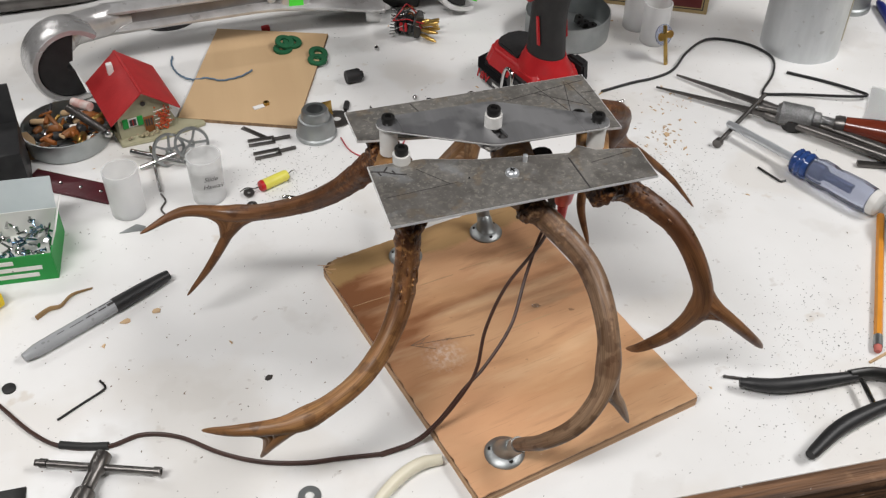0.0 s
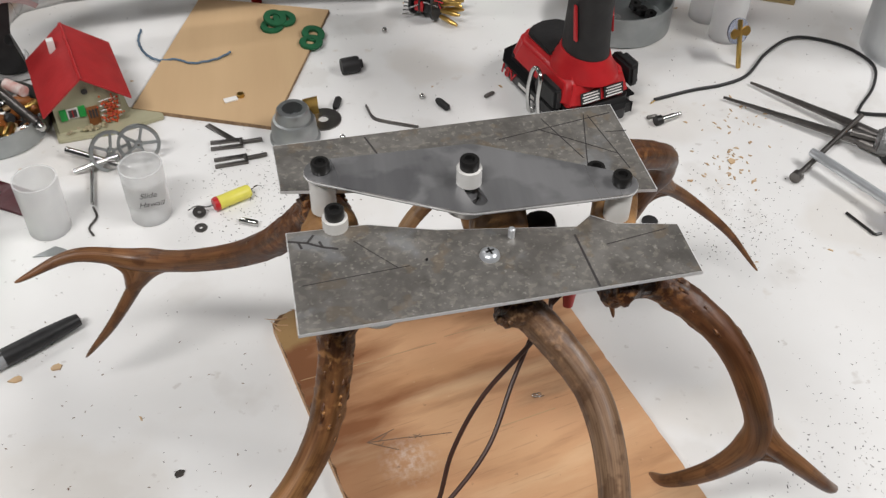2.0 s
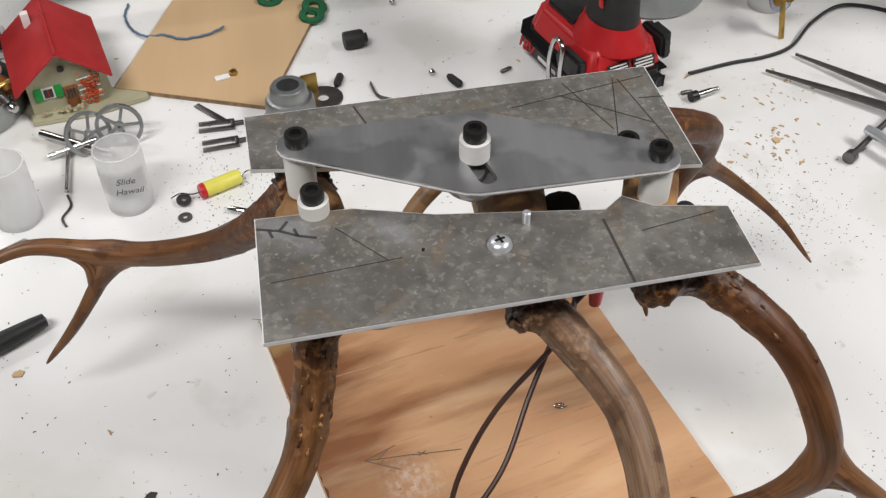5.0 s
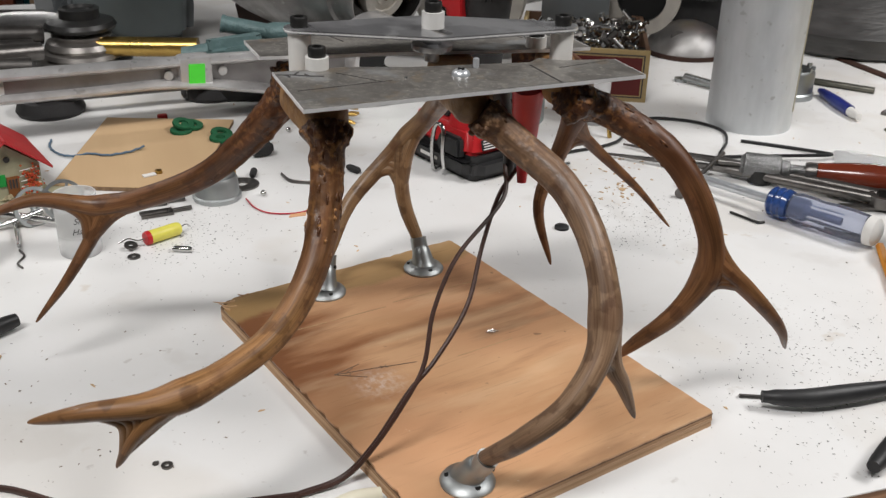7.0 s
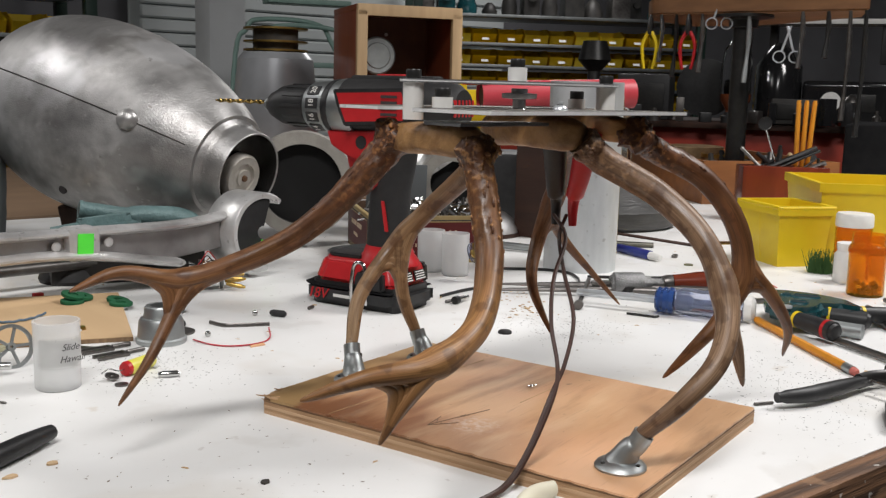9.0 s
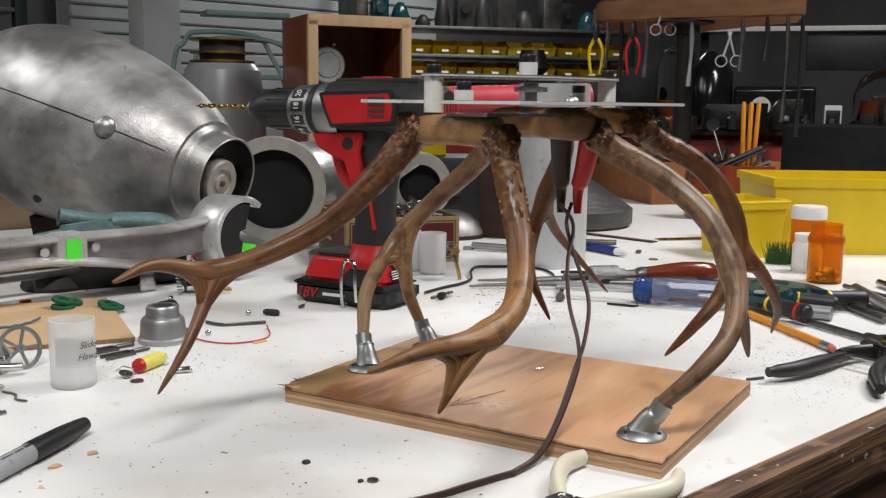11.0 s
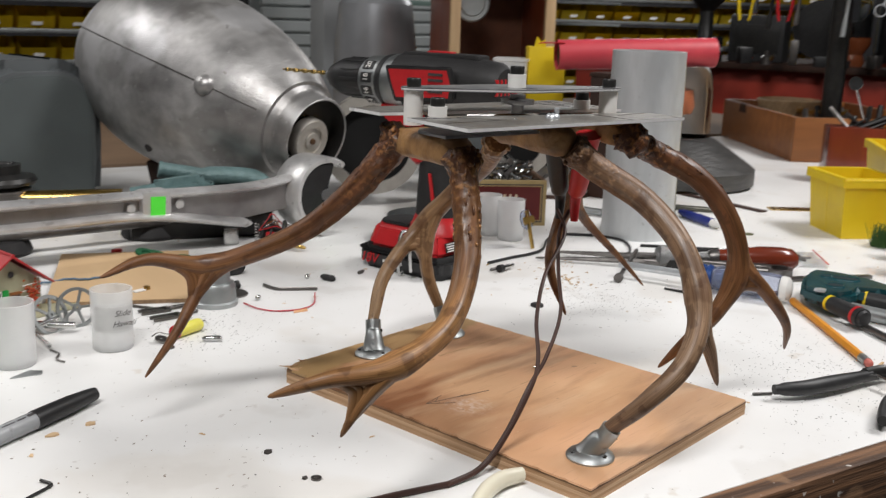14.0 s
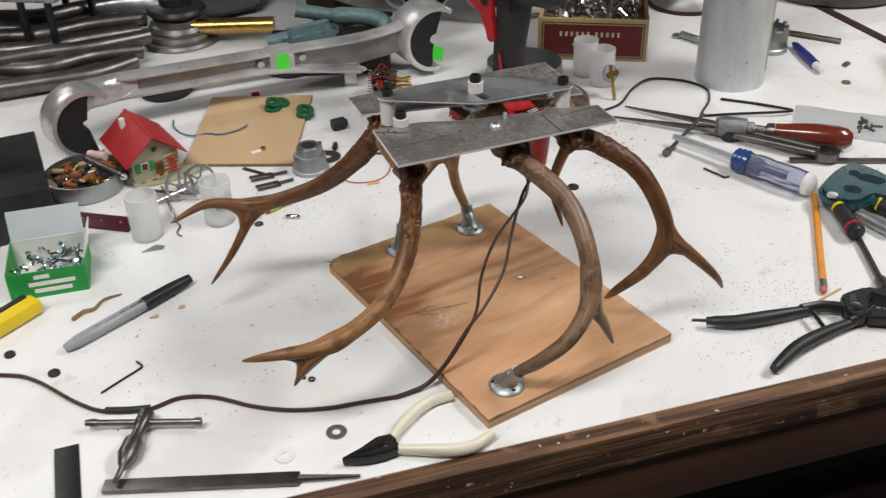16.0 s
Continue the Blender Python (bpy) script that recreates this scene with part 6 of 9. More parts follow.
for gx0, gy0, gx1, gy1, lab in ((0.4480, 0.1976, 0.4350, 0.1420, "black grip with a red ring"), (0.4846, 0.1880, 0.5030, 0.1480, "black grip"), (0.5120, 0.1700, 0.5500, 0.1400, "black and teal grip")):
    g = part("grip", sweep(smooth_line([(gx0, gy0, 0.014), ((gx0 + gx1) / 2, (gy0 + gy1) / 2, 0.013), (gx1, gy1, 0.0120)], 6), lambda t: 0.0070 + 0.0020 * t, 18), BLACK, sn, lab)
    part("yellow_band", sweep([Vector((gx0, gy0, 0.014)).lerp(Vector((gx1, gy1, 0.012)), q) for q in (0.20, 0.23, 0.26)], 0.0079, 16), YELLOW, g, "yellow band")
    if gx0 < 0.46:
        part("red_ring", sweep([Vector((gx0, gy0, 0.014)).lerp(Vector((gx1, gy1, 0.012)), q) for q in (0.84, 0.87, 0.90)], 0.0091, 16), RED, g, "thin red ring")
    part("end_cap", lathe([(0, -0.005), (0.0065, -0.003), (0.0086, 0.002), (0, 0.003)], 16), BLACK, g, "", along((gx1, gy1, 0.012), (gx0, gy0, 0.014)))
for a, b, r, mt, lb in (((0.4640, 0.1780, 0.0075), (0.4744, 0.1360, 0.0075), 0.0070, ZINC, "steel socket driver with a round end"), ((0.560, 0.180, 0.005), (0.500, 0.095, 0.005), 0.0040, STEEL, "dark round steel punch on the bench"), ((0.60, 0.20, 0.004), (0.52, 0.085, 0.004), 0.0030, STEEL, "thin steel drill rod on the bench"), ((0.64, 0.19, 0.006), (0.545, 0.10, 0.006), 0.0055, ZINC, "short dull steel rod on the bench"), ((0.655, 0.21, 0.004), (0.60, 0.10, 0.004), 0.0026, STEEL, "thin dark needle file on the bench"), ((0.70, 0.19, 0.005), (0.60, 0.065, 0.005), 0.0045, CHROME, "bright steel rod on the bench")):
    solo("loose_tool_rod", rod(a, b, r, 16), mt, lb, "tool", group="loose tools past the snips")
zb_ = thing("plastic_bag", "flat clear plastic bag with a few screws inside", "bag", pose(0.585, 0.375, 0, 0, 0, -38))
bagm = bmesh.new()
bmesh.ops.create_grid(bagm, x_segments=16, y_segments=12, size=0.5)
for v in bagm.verts:
    v.co = Vector((v.co.x * 0.115, v.co.y * 0.075, 0.0022 + 0.0028 * noise.noise((v.co.x * 7, v.co.y * 7, 3.0))))
part("film", bagm, surf("clear_film", (0.9, 0.92, 0.93), (0.85, 0.87, 0.88), 0.18, trans=0.85, ior=1.1), zb_, "clear crinkled film")
part("red_seal", block(0.0016, 0.074, 0.0008, 0, pose(0.0560, 0, 0.0050)), RED, zb_, "thin red seal line")
for k in range(5):
    part("bagged_screw", lathe([(0, 0), (0.0035, 0.0003), (0.0035, 0.002), (0.0018, 0.0025), (0.0016, 0.014), (0, 0.0145)], 10), STEEL, zb_, "", pose(0.020 + 0.006 * (k % 3), 0.004 * k - 0.008, 0.0028, 90, 0, 50 * k))

cyl = thing("aluminium_cylinder", "tall dull aluminium tube standing on end", "metal tube", pose(0.5270, 0.5430, 0))
part("tube_wall", lathe([(0.0415, 0), (0.0450, 0), (0.0452, 0.12), (0.0450, 0.231), (0.0418, 0.231), (0.0415, 0.12)], 56, closed=True), speckled(surf("dull_tube_aluminium", (0.66, 0.68, 0.69), (0.50, 0.52, 0.53), 0.55, 0.6, scale=60, stretch=(1, 1, 0.3), big=0.22, bump=0.08), (0.36, 0.36, 0.35), 90, 0.66, 0.6), cyl)
part("water_stain", slab(arc(0, 0, 0.0456, -48, -30, 6) + arc(0, 0, 0.0446, -30, -48, 6), 0.02, 0.215), surf("tan_stain", (0.45, 0.40, 0.26), (0.4, 0.37, 0.28), 0.5, scale=40), cyl, "faint tan stain down the side")

rg = thing("threaded_ring", "short ribbed steel ring", "ring", pose(0.6330, 0.6180, 0))
part("ring", lathe([(0.0215, 0), (0.0265, 0), (0.0268, 0.006), (0.0250, 0.008), (0.0250, 0.030), (0.0225, 0.034), (0.0205, 0.034), (0.0205, 0.004)], 36, closed=True), ZINC, rg)
for k in range(10):
    part("castle_tooth", block(0.005, 0.004, 0.005, 0.0008, pose(0.0215 * math.cos(k * 0.628), 0.0215 * math.sin(k * 0.628), 0.036, 0, 0, math.degrees(k * 0.628))), ZINC, rg)
pen = thing("blue_pen", "short blue ballpoint pen with a white tip", "pen", along((0.6700, 0.6120, 0.0060), (0.6480, 0.5100, 0.0060)))
part("pen_body", lathe([(0, 0), (0.0030, 0.001), (0.0052, 0.010), (0.0068, 0.050), (0.0066, 0.080), (0, 0.081)], 18), BLUE_PEN, pen)
part("pen_tip", lathe([(0, 0), (0.0056, 0), (0.0050, 0.010), (0.0036, 0.020), (0, 0.021)], 18), NYLON, pen, "white tip", pose(0, 0, 0.081))
part("pen_clip", block(0.0020, 0.0030, 0.045, 0.0005, pose(0.0062, 0, 0.030)), NYLON, pen, "pale clip")
solo("threaded_rod", rod((0.6900, 0.6560, 0.004), (0.7400, 0.6000, 0.004), 0.0040, 14), surf("oily_steel", (0.12, 0.12, 0.10), (0.2, 0.19, 0.16), 0.4, 0.8, scale=90), "short oily threaded rod", "rod")
bt = thing("flanged_bolt", "steel bolt with a round eye head", "bolt", along((0.5350, 0.7030, 0.007), (0.5620, 0.6440, 0.006)))
part("eye", ring_of(0.0028, 0.0078, 0.006, 20, pose(0, -0.003, 0, 90)), ZINC, bt)
part("shank", lathe([(0, 0), (0.0050, 0), (0.0050, 0.055), (0, 0.055)], 14), ZINC, bt, "", pose(0, 0, 0.006))
solo("grey_slug", block(0.014, 0.007, 0.004, 0.001, pose(0.70, 0.53, 0.002, 0, 0, 30)), STEEL, "small dark metal slug", "metal piece")
solo("olive_coin", lathe([(0, 0), (0.006, 0), (0.006, 0.0015), (0, 0.0015)], 18), surf("olive_metal", (0.2, 0.2, 0.11), None, 0.5, 0.5), "small olive metal disc", "disc", pose(0.665, 0.48, 0))

# cigar box of screws
cb = thing("cigar_box", "open dark red cigar box full of loose screws and nuts", "box", pose(0.3815, 0.6670, 0, 0, 0, -25))
BW, BD, BH, TK = 0.151, 0.170, 0.060, 0.005
part("box_floor", block(BW - 0.002, BD - 0.002, 0.004, 0, pose(0, BD / 2, 0.003)), WOOD_PALE, cb)
GOLD_PRINT = surf("pale_gold_print", (0.62, 0.50, 0.36), (0.52, 0.40, 0.27), 0.5)
BOX_SIDE = surf("dark_box_side", (0.10, 0.055, 0.03), (0.06, 0.03, 0.018), 0.6, scale=40)


def printed_panel(name, m, width):
    """A papered side: dark red field in a gold and black border, with bars of print."""
    p = part(name, block(width, TK, BH, 0.0006, pose(0, 0, BH / 2)), BOX_TAN, cb, "papered side with a red field in a gold border", m)
    part("black_border", block(width - 0.010, 0.0010, BH - 0.010, 0, pose(0, -0.0027, BH / 2)), INK, p)
    part("gold_border", block(width - 0.013, 0.0010, BH - 0.013, 0, pose(0, -0.0029, BH / 2)), BOX_TAN, p)
    part("red_field", block(width - 0.016, 0.0010, BH - 0.016, 0, pose(0, -0.0031, BH / 2)), BOX_RED, p, "dark red printed field")
    for x0, n, z, h, w in ((-0.044, 6, 0.0385, 0.0065, 0.0052), (0.005, 5, 0.0385, 0.0065, 0.0052), (-0.026, 7, 0.0235, 0.0042, 0.0034)):
        for q in range(n):
            part("print_bar", block(w * 0.62, 0.0006, h, 0, pose(x0 + q * w * 1.45, -0.0038, z)), GOLD_PRINT, p, "pale bar of print")


printed_panel("front_panel", pose(0, 0, 0), BW)
printed_panel("left_panel", pose(-BW / 2 + TK / 2, BD / 2 + TK / 2 + 0.0005, 0, 0, 0, -90), BD)
part("side_panel", block(TK, BD, BH, 0.0006, pose(BW / 2 - TK / 2, BD / 2 + TK / 2, BH / 2)), BOX_SIDE, cb)
part("back_panel", block(BW, TK, BH, 0.0006, pose(0, BD + TK, BH / 2)), BOX_SIDE, cb)
part("grey_insert", block(0.085, 0.004, 0.070, 0.001, pose(-0.012, BD - 0.020, BH + 0.018, 6)), GREY_PAINT, cb, "grey metal plate standing in the box")
rng = random.Random(8)
for k in range(150):
    L, R = rng.uniform(0.012, 0.026), rng.uniform(0.0018, 0.0034)
    prof = [(0, 0), (R * 1.9, 0.0004), (R * 1.9, R * 1.3), (R, R * 1.4), (R, L), (0, L)] if k % 4 else [(R * 0.9, 0), (R * 2.3, 0), (R * 2.3, R * 1.6), (R * 0.9, R * 1.6)]
    bm = lathe(prof, 8, None, closed=(k % 4 == 0))
    part("loose_screw" if k % 4 else "loose_nut", bm, CHROME if k % 5 else STEEL, cb, "", pose(rng.uniform(-0.062, 0.062), rng.uniform(0.014, 0.140), 0.046 + rng.random() * 0.020, rng.uniform(50, 130), 0, rng.random() * 360))

tin = thing("round_tin", "shallow round galvanised tin with a few black nuts", "tin", pose(0.2640, 0.6230, 0) @ Matrix.Scale(0.92, 4))
part("tin_wall", lathe([(0, 0), (0.052, 0), (0.054, 0.002), (0.0545, 0.034), (0.0532, 0.0345), (0.0520, 0.003), (0, 0.0016)], 48), ZINC, tin, "galvanised wall")
for k, (x, y) in enumerate(((0.028, 0.010), (0.034, -0.002), (0.022, 0.018))):
    part("black_nut", lathe([(0.002, 0), (0.0065, 0), (0.0065, 0.007), (0.002, 0.007)], 6, closed=True), BLACK_STEEL, tin, "black nut", pose(x, y, 0.002 + 0.002 * k, 10 * k))
part("bright_washer", ring_of(0.004, 0.010, 0.0012, 22), CHROME, tin, "bright washer", pose(-0.006, 0.006, 0.0018))

# ---- cordless drill standing on its battery ----
DR = Matrix.Translation((0.1760, 0.5350, 0)) @ pose(0, 0, 0, 0, 0, 110)     # x points along the bit
drill = thing("cordless_drill", "red and black cordless drill standing on its battery", "drill", DR)
bat = part("battery", slab([(-0.078, -0.037), (0.020, -0.037), (0.034, -0.027), (0.039, 0.0), (0.034, 0.027), (0.020, 0.037), (-0.078, 0.037), (-0.086, 0.028), (-0.086, -0.028)], 0.0, 0.024, 0.007), BLACK, drill, "black battery pack with red voltage mark")
words("18V", 0.0155, pose(0.012, 0.0372, 0.0115, 90, 0, 180), RED, bat, "voltage_mark", 0.0006, 0.25)
part("label_strip", block(0.026, 0.0006, 0.0030, 0, pose(-0.021, 0.0373, 0.0115)), NYLON, bat, "small pale printed strip")
part("battery_groove", slab([(-0.076, -0.0378), (0.020, -0.0378), (0.0345, -0.0275), (0.0397, 0.0), (0.0345, 0.0275), (0.020, 0.0378), (-0.076, 0.0378)], 0.0190, 0.0205), MATTE_BLACK, bat, "narrow dark joint round the pack")
shoe_bm = slab([(-0.074, -0.034), (0.014, -0.034), (0.027, -0.022), (0.031, 0.0), (0.027, 0.022), (0.014, 0.034), (-0.074, 0.034), (-0.080, 0.026), (-0.080, -0.026)], 0.0235, 0.0480, 0.0)
for v in shoe_bm.verts:
    if v.co.z > 0.04:
        v.co.x, v.co.y = -0.030 + (v.co.x + 0.030) * 0.86, v.co.y * 0.80
bmesh.ops.bevel(shoe_bm, geom=shoe_bm.edges[:], offset=0.0045, segments=3, affect="EDGES")
shoe = part("battery_shoe", shoe_bm, RED, drill, "red battery shoe flaring up to the handle")
part("shoe_tray", slab([(-0.030, -0.022), (0.006, -0.022), (0.016, -0.013), (0.019, 0.0), (0.016, 0.013), (0.006, 0.022), (-0.030, 0.022)], 0.0470, 0.0515, 0.0018), RUBBER, shoe, "black rubber tray at the front of the shoe")
for s_ in (-1, 1):
    part("tray_side", slab([(-0.018, 0.026), (0.012, 0.026), (0.004, 0.044), (-0.014, 0.046)], -0.0016, 0.0016, 0.0008, pose(0, s_ * 0.0318, 0, 90 + s_ * 11)), RUBBER, shoe, "black rubber inset on the flank")
    part("side_latch", slab([(-0.022, -0.010), (0.010, -0.010), (0.014, 0.0), (0.008, 0.010), (-0.020, 0.010)], 0, 0.009, 0.0025, pose(-0.046, s_ * 0.0385, 0.0300, 90)), BLACK, drill, "black release latch")
for k in range(3):
    part("latch_tooth", block(0.030 - 0.006 * k, 0.0045, 0.0050, 0.0012, pose(-0.048 - 0.002 * k, -0.0480, 0.0225 + 0.0072 * k, -14)), BLACK, drill, "ribbed black latch tooth")
for y_ in (-0.0125, 0.0105):
    lab_ = part("print_block", block(0.0008, 0.0195, 0.0100, 0, pose(-0.0783, y_, 0.0335, 0, 16, 0)), BLACK, shoe, "small black printed label")
    for k in range(4):
        part("print_line", block(0.0006, 0.0165 - 0.002 * (k % 2), 0.0010, 0, pose(-0.0783 - 0.0005 + 0.0027 * 0.287 * (k - 1.5), y_, 0.0335 + 0.0023 * (k - 1.5), 0, 16, 0)), PAPER, lab_, "pale line of print")
part("handle_foot", lathe([(0, 0), (0.034, 0), (0.0325, 0.004), (0.0275, 0.010), (0.0245, 0.018), (0, 0.018)], 28, Matrix.Translation((-0.049, 0, 0.0440)) @ Matrix.Diagonal((1.0, 0.80, 1.0, 1.0))), RED, drill, "red collar at the foot of the handle")
part("belt_hook", sweep(smooth_line([(-0.036, 0.037, 0.004), (-0.036, 0.043, 0.004), (-0.036, 0.045, 0.026), (-0.037, 0.043, 0.044), (-0.042, 0.042, 0.049), (-0.050, 0.043, 0.045), (-0.052, 0.045, 0.026), (-0.052, 0.043, 0.008)], 6), 0.0020, 10), CHROME, drill, "bright steel belt hook")
hl = smooth_line([(-0.049, 0, 0.056), (-0.0485, 0, 0.085), (-0.050, 0, 0.115), (-0.055, 0, 0.145), (-0.058, 0, 0.180)], 6)
handle_bm = sweep(hl, lambda t: 0.0245 - 0.0030 * math.sin(math.pi * t), 28, 1.0)
for v in handle_bm.verts:
    v.co.y *= 0.76
part("handle", handle_bm, RUBBER, drill, "black rubber handle")
for s_ in (-1, 1):
    part("red_trigger_frame", slab([(0.016, 0.174), (-0.046, 0.176), (-0.040, 0.156), (-0.046, 0.124), (-0.038, 0.117), (-0.032, 0.118), (-0.022, 0.146), (-0.010, 0.150), (0.010, 0.160)], -0.0030, 0.0030, 0.0012, pose(0, s_ * 0.0165, 0, 90)), RED, drill, "red frame above the trigger")
    part("frame_screw", lathe([(0, 0), (0.0068, 0), (0.0062, 0.0010), (0.0030, 0.0006), (0, 0.0006)], 18), BLACK, drill, "black sunk screw", along((-0.027, s_ * 0.0192, 0.1640), (-0.027, s_ * 0.04, 0.1640)))
    part("red_handle_stripe", slab([(-0.051, 0.108), (-0.0545, 0.108), (-0.0600, 0.078), (-0.0560, 0.078)], -0.0010, 0.0010, 0.0004, pose(0, s_ * 0.0178, 0, 90)), RED, drill, "thin red stripe down the handle")
trig = bmesh.new()
add(trig, sweep(smooth_line([(-0.026, 0, 0.118), (-0.016, 0, 0.126), (-0.010, 0, 0.138), (-0.006, 0, 0.154)], 5), lambda t: 0.0075 + 0.002 * t, 14))
part("trigger", trig, RED, drill, "red curved trigger")
part("neck", slab([(-0.074, -0.017), (0.012, -0.015), (0.016, 0.0), (0.012, 0.015), (-0.074, 0.017)], 0.158, 0.186, 0.004), RUBBER, drill, "black neck between handle and motor")
bodyp = [(0, -0.092), (0.018, -0.091), (0.024, -0.084), (0.0275, -0.060), (0.0290, -0.010), (0.0285, 0.010), (0.0275, 0.016), (0, 0.016)]
part("motor_housing", lathe(bodyp, 28, pose(0, 0, 0.1965, 0, 90, 0)), RUBBER, drill, "black rubber-covered motor housing")
for s in (-1, 1):
    part("red_side_panel", slab([(-0.0525, -0.0150), (0.0050, -0.0185), (0.0105, -0.004), (0.0150, 0.0120), (-0.0500, 0.0145), (-0.0545, 0.0)], 0, 0.0045, 0.0014), RED, drill, "red side panel with vents", pose(0, s * 0.0265, 0.198, 90, 0, 0) if s < 0 else pose(0, 0.0305, 0.198, 90, 0, 0))
    part("panel_bezel", slab([(-0.0560, -0.0172), (0.0062, -0.0215), (0.0130, -0.004), (0.0178, 0.0142), (-0.0530, 0.0168), (-0.0578, 0.0)], 0, 0.0036, 0.0012), BLACK, drill, "black rubber edge round the red panel", pose(0, s * 0.0265, 0.198, 90, 0, 0) if s < 0 else pose(0, 0.0302, 0.198, 90, 0, 0))
    for k in range(4):
        part("vent_slot", block(0.015, 0.0012, 0.0026, 0, pose(-0.038, s * (0.0316 if s < 0 else 0.0309), 0.1895 + 0.0056 * k)), INK, drill)
part("top_ridge", block(0.080, 0.020, 0.008, 0.003, pose(-0.028, 0, 0.2225)), RUBBER, drill, "black rubber ridge along the top")
part("top_strip", block(0.026, 0.011, 0.005, 0.002, pose(-0.024, 0, 0.2255)), RED, drill, "red direction switch on top")
for k in range(6):
    part("rear_vent", block(0.004, 0.003, 0.016, 0.0008, pose(-0.090, -0.016 + 0.0064 * k, 0.197)), RED, drill, "red rear vent rib")
part("gear_collar", lathe([(0, 0), (0.0285, 0), (0.0292, 0.003), (0.0290, 0.021), (0.0275, 0.0260), (0, 0.0260)], 36), ZINC, drill, "scuffed grey gear casing", pose(-0.0150, 0, 0.1968, 0, 90, 0))
part("rubber_band", lathe([(0, 0), (0.0278, 0), (0.0284, 0.002), (0.0278, 0.0065), (0.0265, 0.0085), (0, 0.0085)], 36), BLACK, drill, "black ring", pose(0.0108, 0, 0.1970, 0, 90, 0))
part("torque_collar", lathe([(0, 0), (0.0262, 0), (0.0264, 0.003), (0.0252, 0.021), (0.0225, 0.0262), (0, 0.0262)], 36), ZINC, drill, "grey torque ring with black windows and white numbers", pose(0.0192, 0, 0.1972, 0, 90, 0))
for k, txt in enumerate(("20", "18", "16", "14")):
    a = 51 + 31 * k
    c, d = math.sin(radians(a)), math.cos(radians(a))
    part("number_window", block(0.0155, 0.0105, 0.0024, 0.0008, pose(0.0305, 0.0253 * c, 0.1972 + 0.0253 * d, a, 0, 180)), BLACK, drill, "black number window")
    words(txt, 0.0085, pose(0.0305, 0.0267 * c, 0.1972 + 0.0267 * d, a, 0, 180) @ pose(0, 0, 0, 0, 0, 90), NYLON, drill, "torque_number", 0.0003)
sleeve = lathe([(0, 0), (0.0208, 0), (0.0214, 0.002), (0.0212, 0.030), (0.0200, 0.038), (0.0130, 0.054), (0.0085, 0.0595), (0, 0.060)], 32)
part("chuck_sleeve", sleeve, BLACK, drill, "black ribbed keyless chuck", pose(0.0454, 0, 0.1975, 0, 90, 0))
for k in range(12):
    a = radians(30 * k)
    part("chuck_rib", block(0.026, 0.0030, 0.0016, 0.0005, pose(0.0610, 0.0214 * math.sin(a), 0.1975 + 0.0214 * math.cos(a), -30 * k, 0, 0)), BLACK, drill)
part("chuck_nose", lathe([(0, 0), (0.0085, 0), (0.0070, 0.004), (0, 0.005)], 16), ZINC, drill, "steel chuck nose", pose(0.1047, 0, 0.1978, 0, 90, 0))
bitm = bmesh.new()
add(bitm, sweep([Vector((0.104 + 0.064 * i / 40, 0, 0.1965)) for i in range(41)], lambda t: 0.0026 if t < 0.95 else 0.0014, 10, 1.0, lambda t, a, p: 0.72 + 0.28 * math.cos(2 * a + t * 34)))
part("twist_bit", bitm, GOLD, drill, "gold coated twist drill bit")

STRETCH = Matrix.Translation((-0.0206, 0, 0.003)) @ Matrix.Diagonal((1.218, 1.0, 1.0, 1.0))
bpy.context.view_layer.update()
for ch in list(drill.children):
    if ch.name.split(".")[0] in ("motor_housing", "red_side_panel", "panel_bezel", "vent_slot", "top_strip", "top_ridge", "rear_vent", "twist_bit"):
        ch.matrix_local = STRETCH @ ch.matrix_local

# relay with gold pins
rl = thing("rotary_relay", "black round switch wafer with wires and gold pins", "switch", pose(0.0760, 0.6560, 0.0, 0, 0, -20))
for y, r in ((-0.010, 0.0150), (0.0, 0.0135), (0.014, 0.0165)):
    part("wafer", lathe([(0, 0), (r, 0), (r, 0.0022), (0, 0.0022)], 20), BLACK, rl, "thin black switch wafer", along((y * 0.94, -y * 0.2, 0.0175), (y * 0.94 + 0.94, -y * 0.2 - 0.2, 0.0175)))
part("motor_core", block(0.022, 0.018, 0.018, 0.003, pose(-0.001, 0.001, 0.017, 0, 0, -12)), BLACK, rl, "black core")
part("red_core", block(0.010, 0.004, 0.011, 0.002, pose(-0.002, -0.0105, 0.017, 0, 0, -12)), RED, rl, "dark red coil")
for k in range(9):
    part("solder_tag", rod((-0.013, -0.010 + 0.0025 * k, 0.006 + 0.0026 * k), (-0.019, -0.011 + 0.0026 * k, 0.006 + 0.0028 * k), 0.0010, 6), CHROME, rl, "bright solder tag")
for k in range(7):
    a = Vector((0.018, -0.009 + 0.0030 * k, 0.008 + 0.0042 * (k % 4)))
    b = a + Vector((0.020, -0.008 + 0.0030 * k, 0.010 * ((k % 3) - 1) * 0.6))
    b.z = max(b.z, 0.0040)
    part("gold_pin", lathe([(0, 0), (0.0018, 0.0005), (0.0024, 0.004), (0.0024, 0.016), (0.0013, 0.021), (0, 0.0215)], 10), GOLD, rl, "gold pin", along(a, b))
rng = random.Random(3)
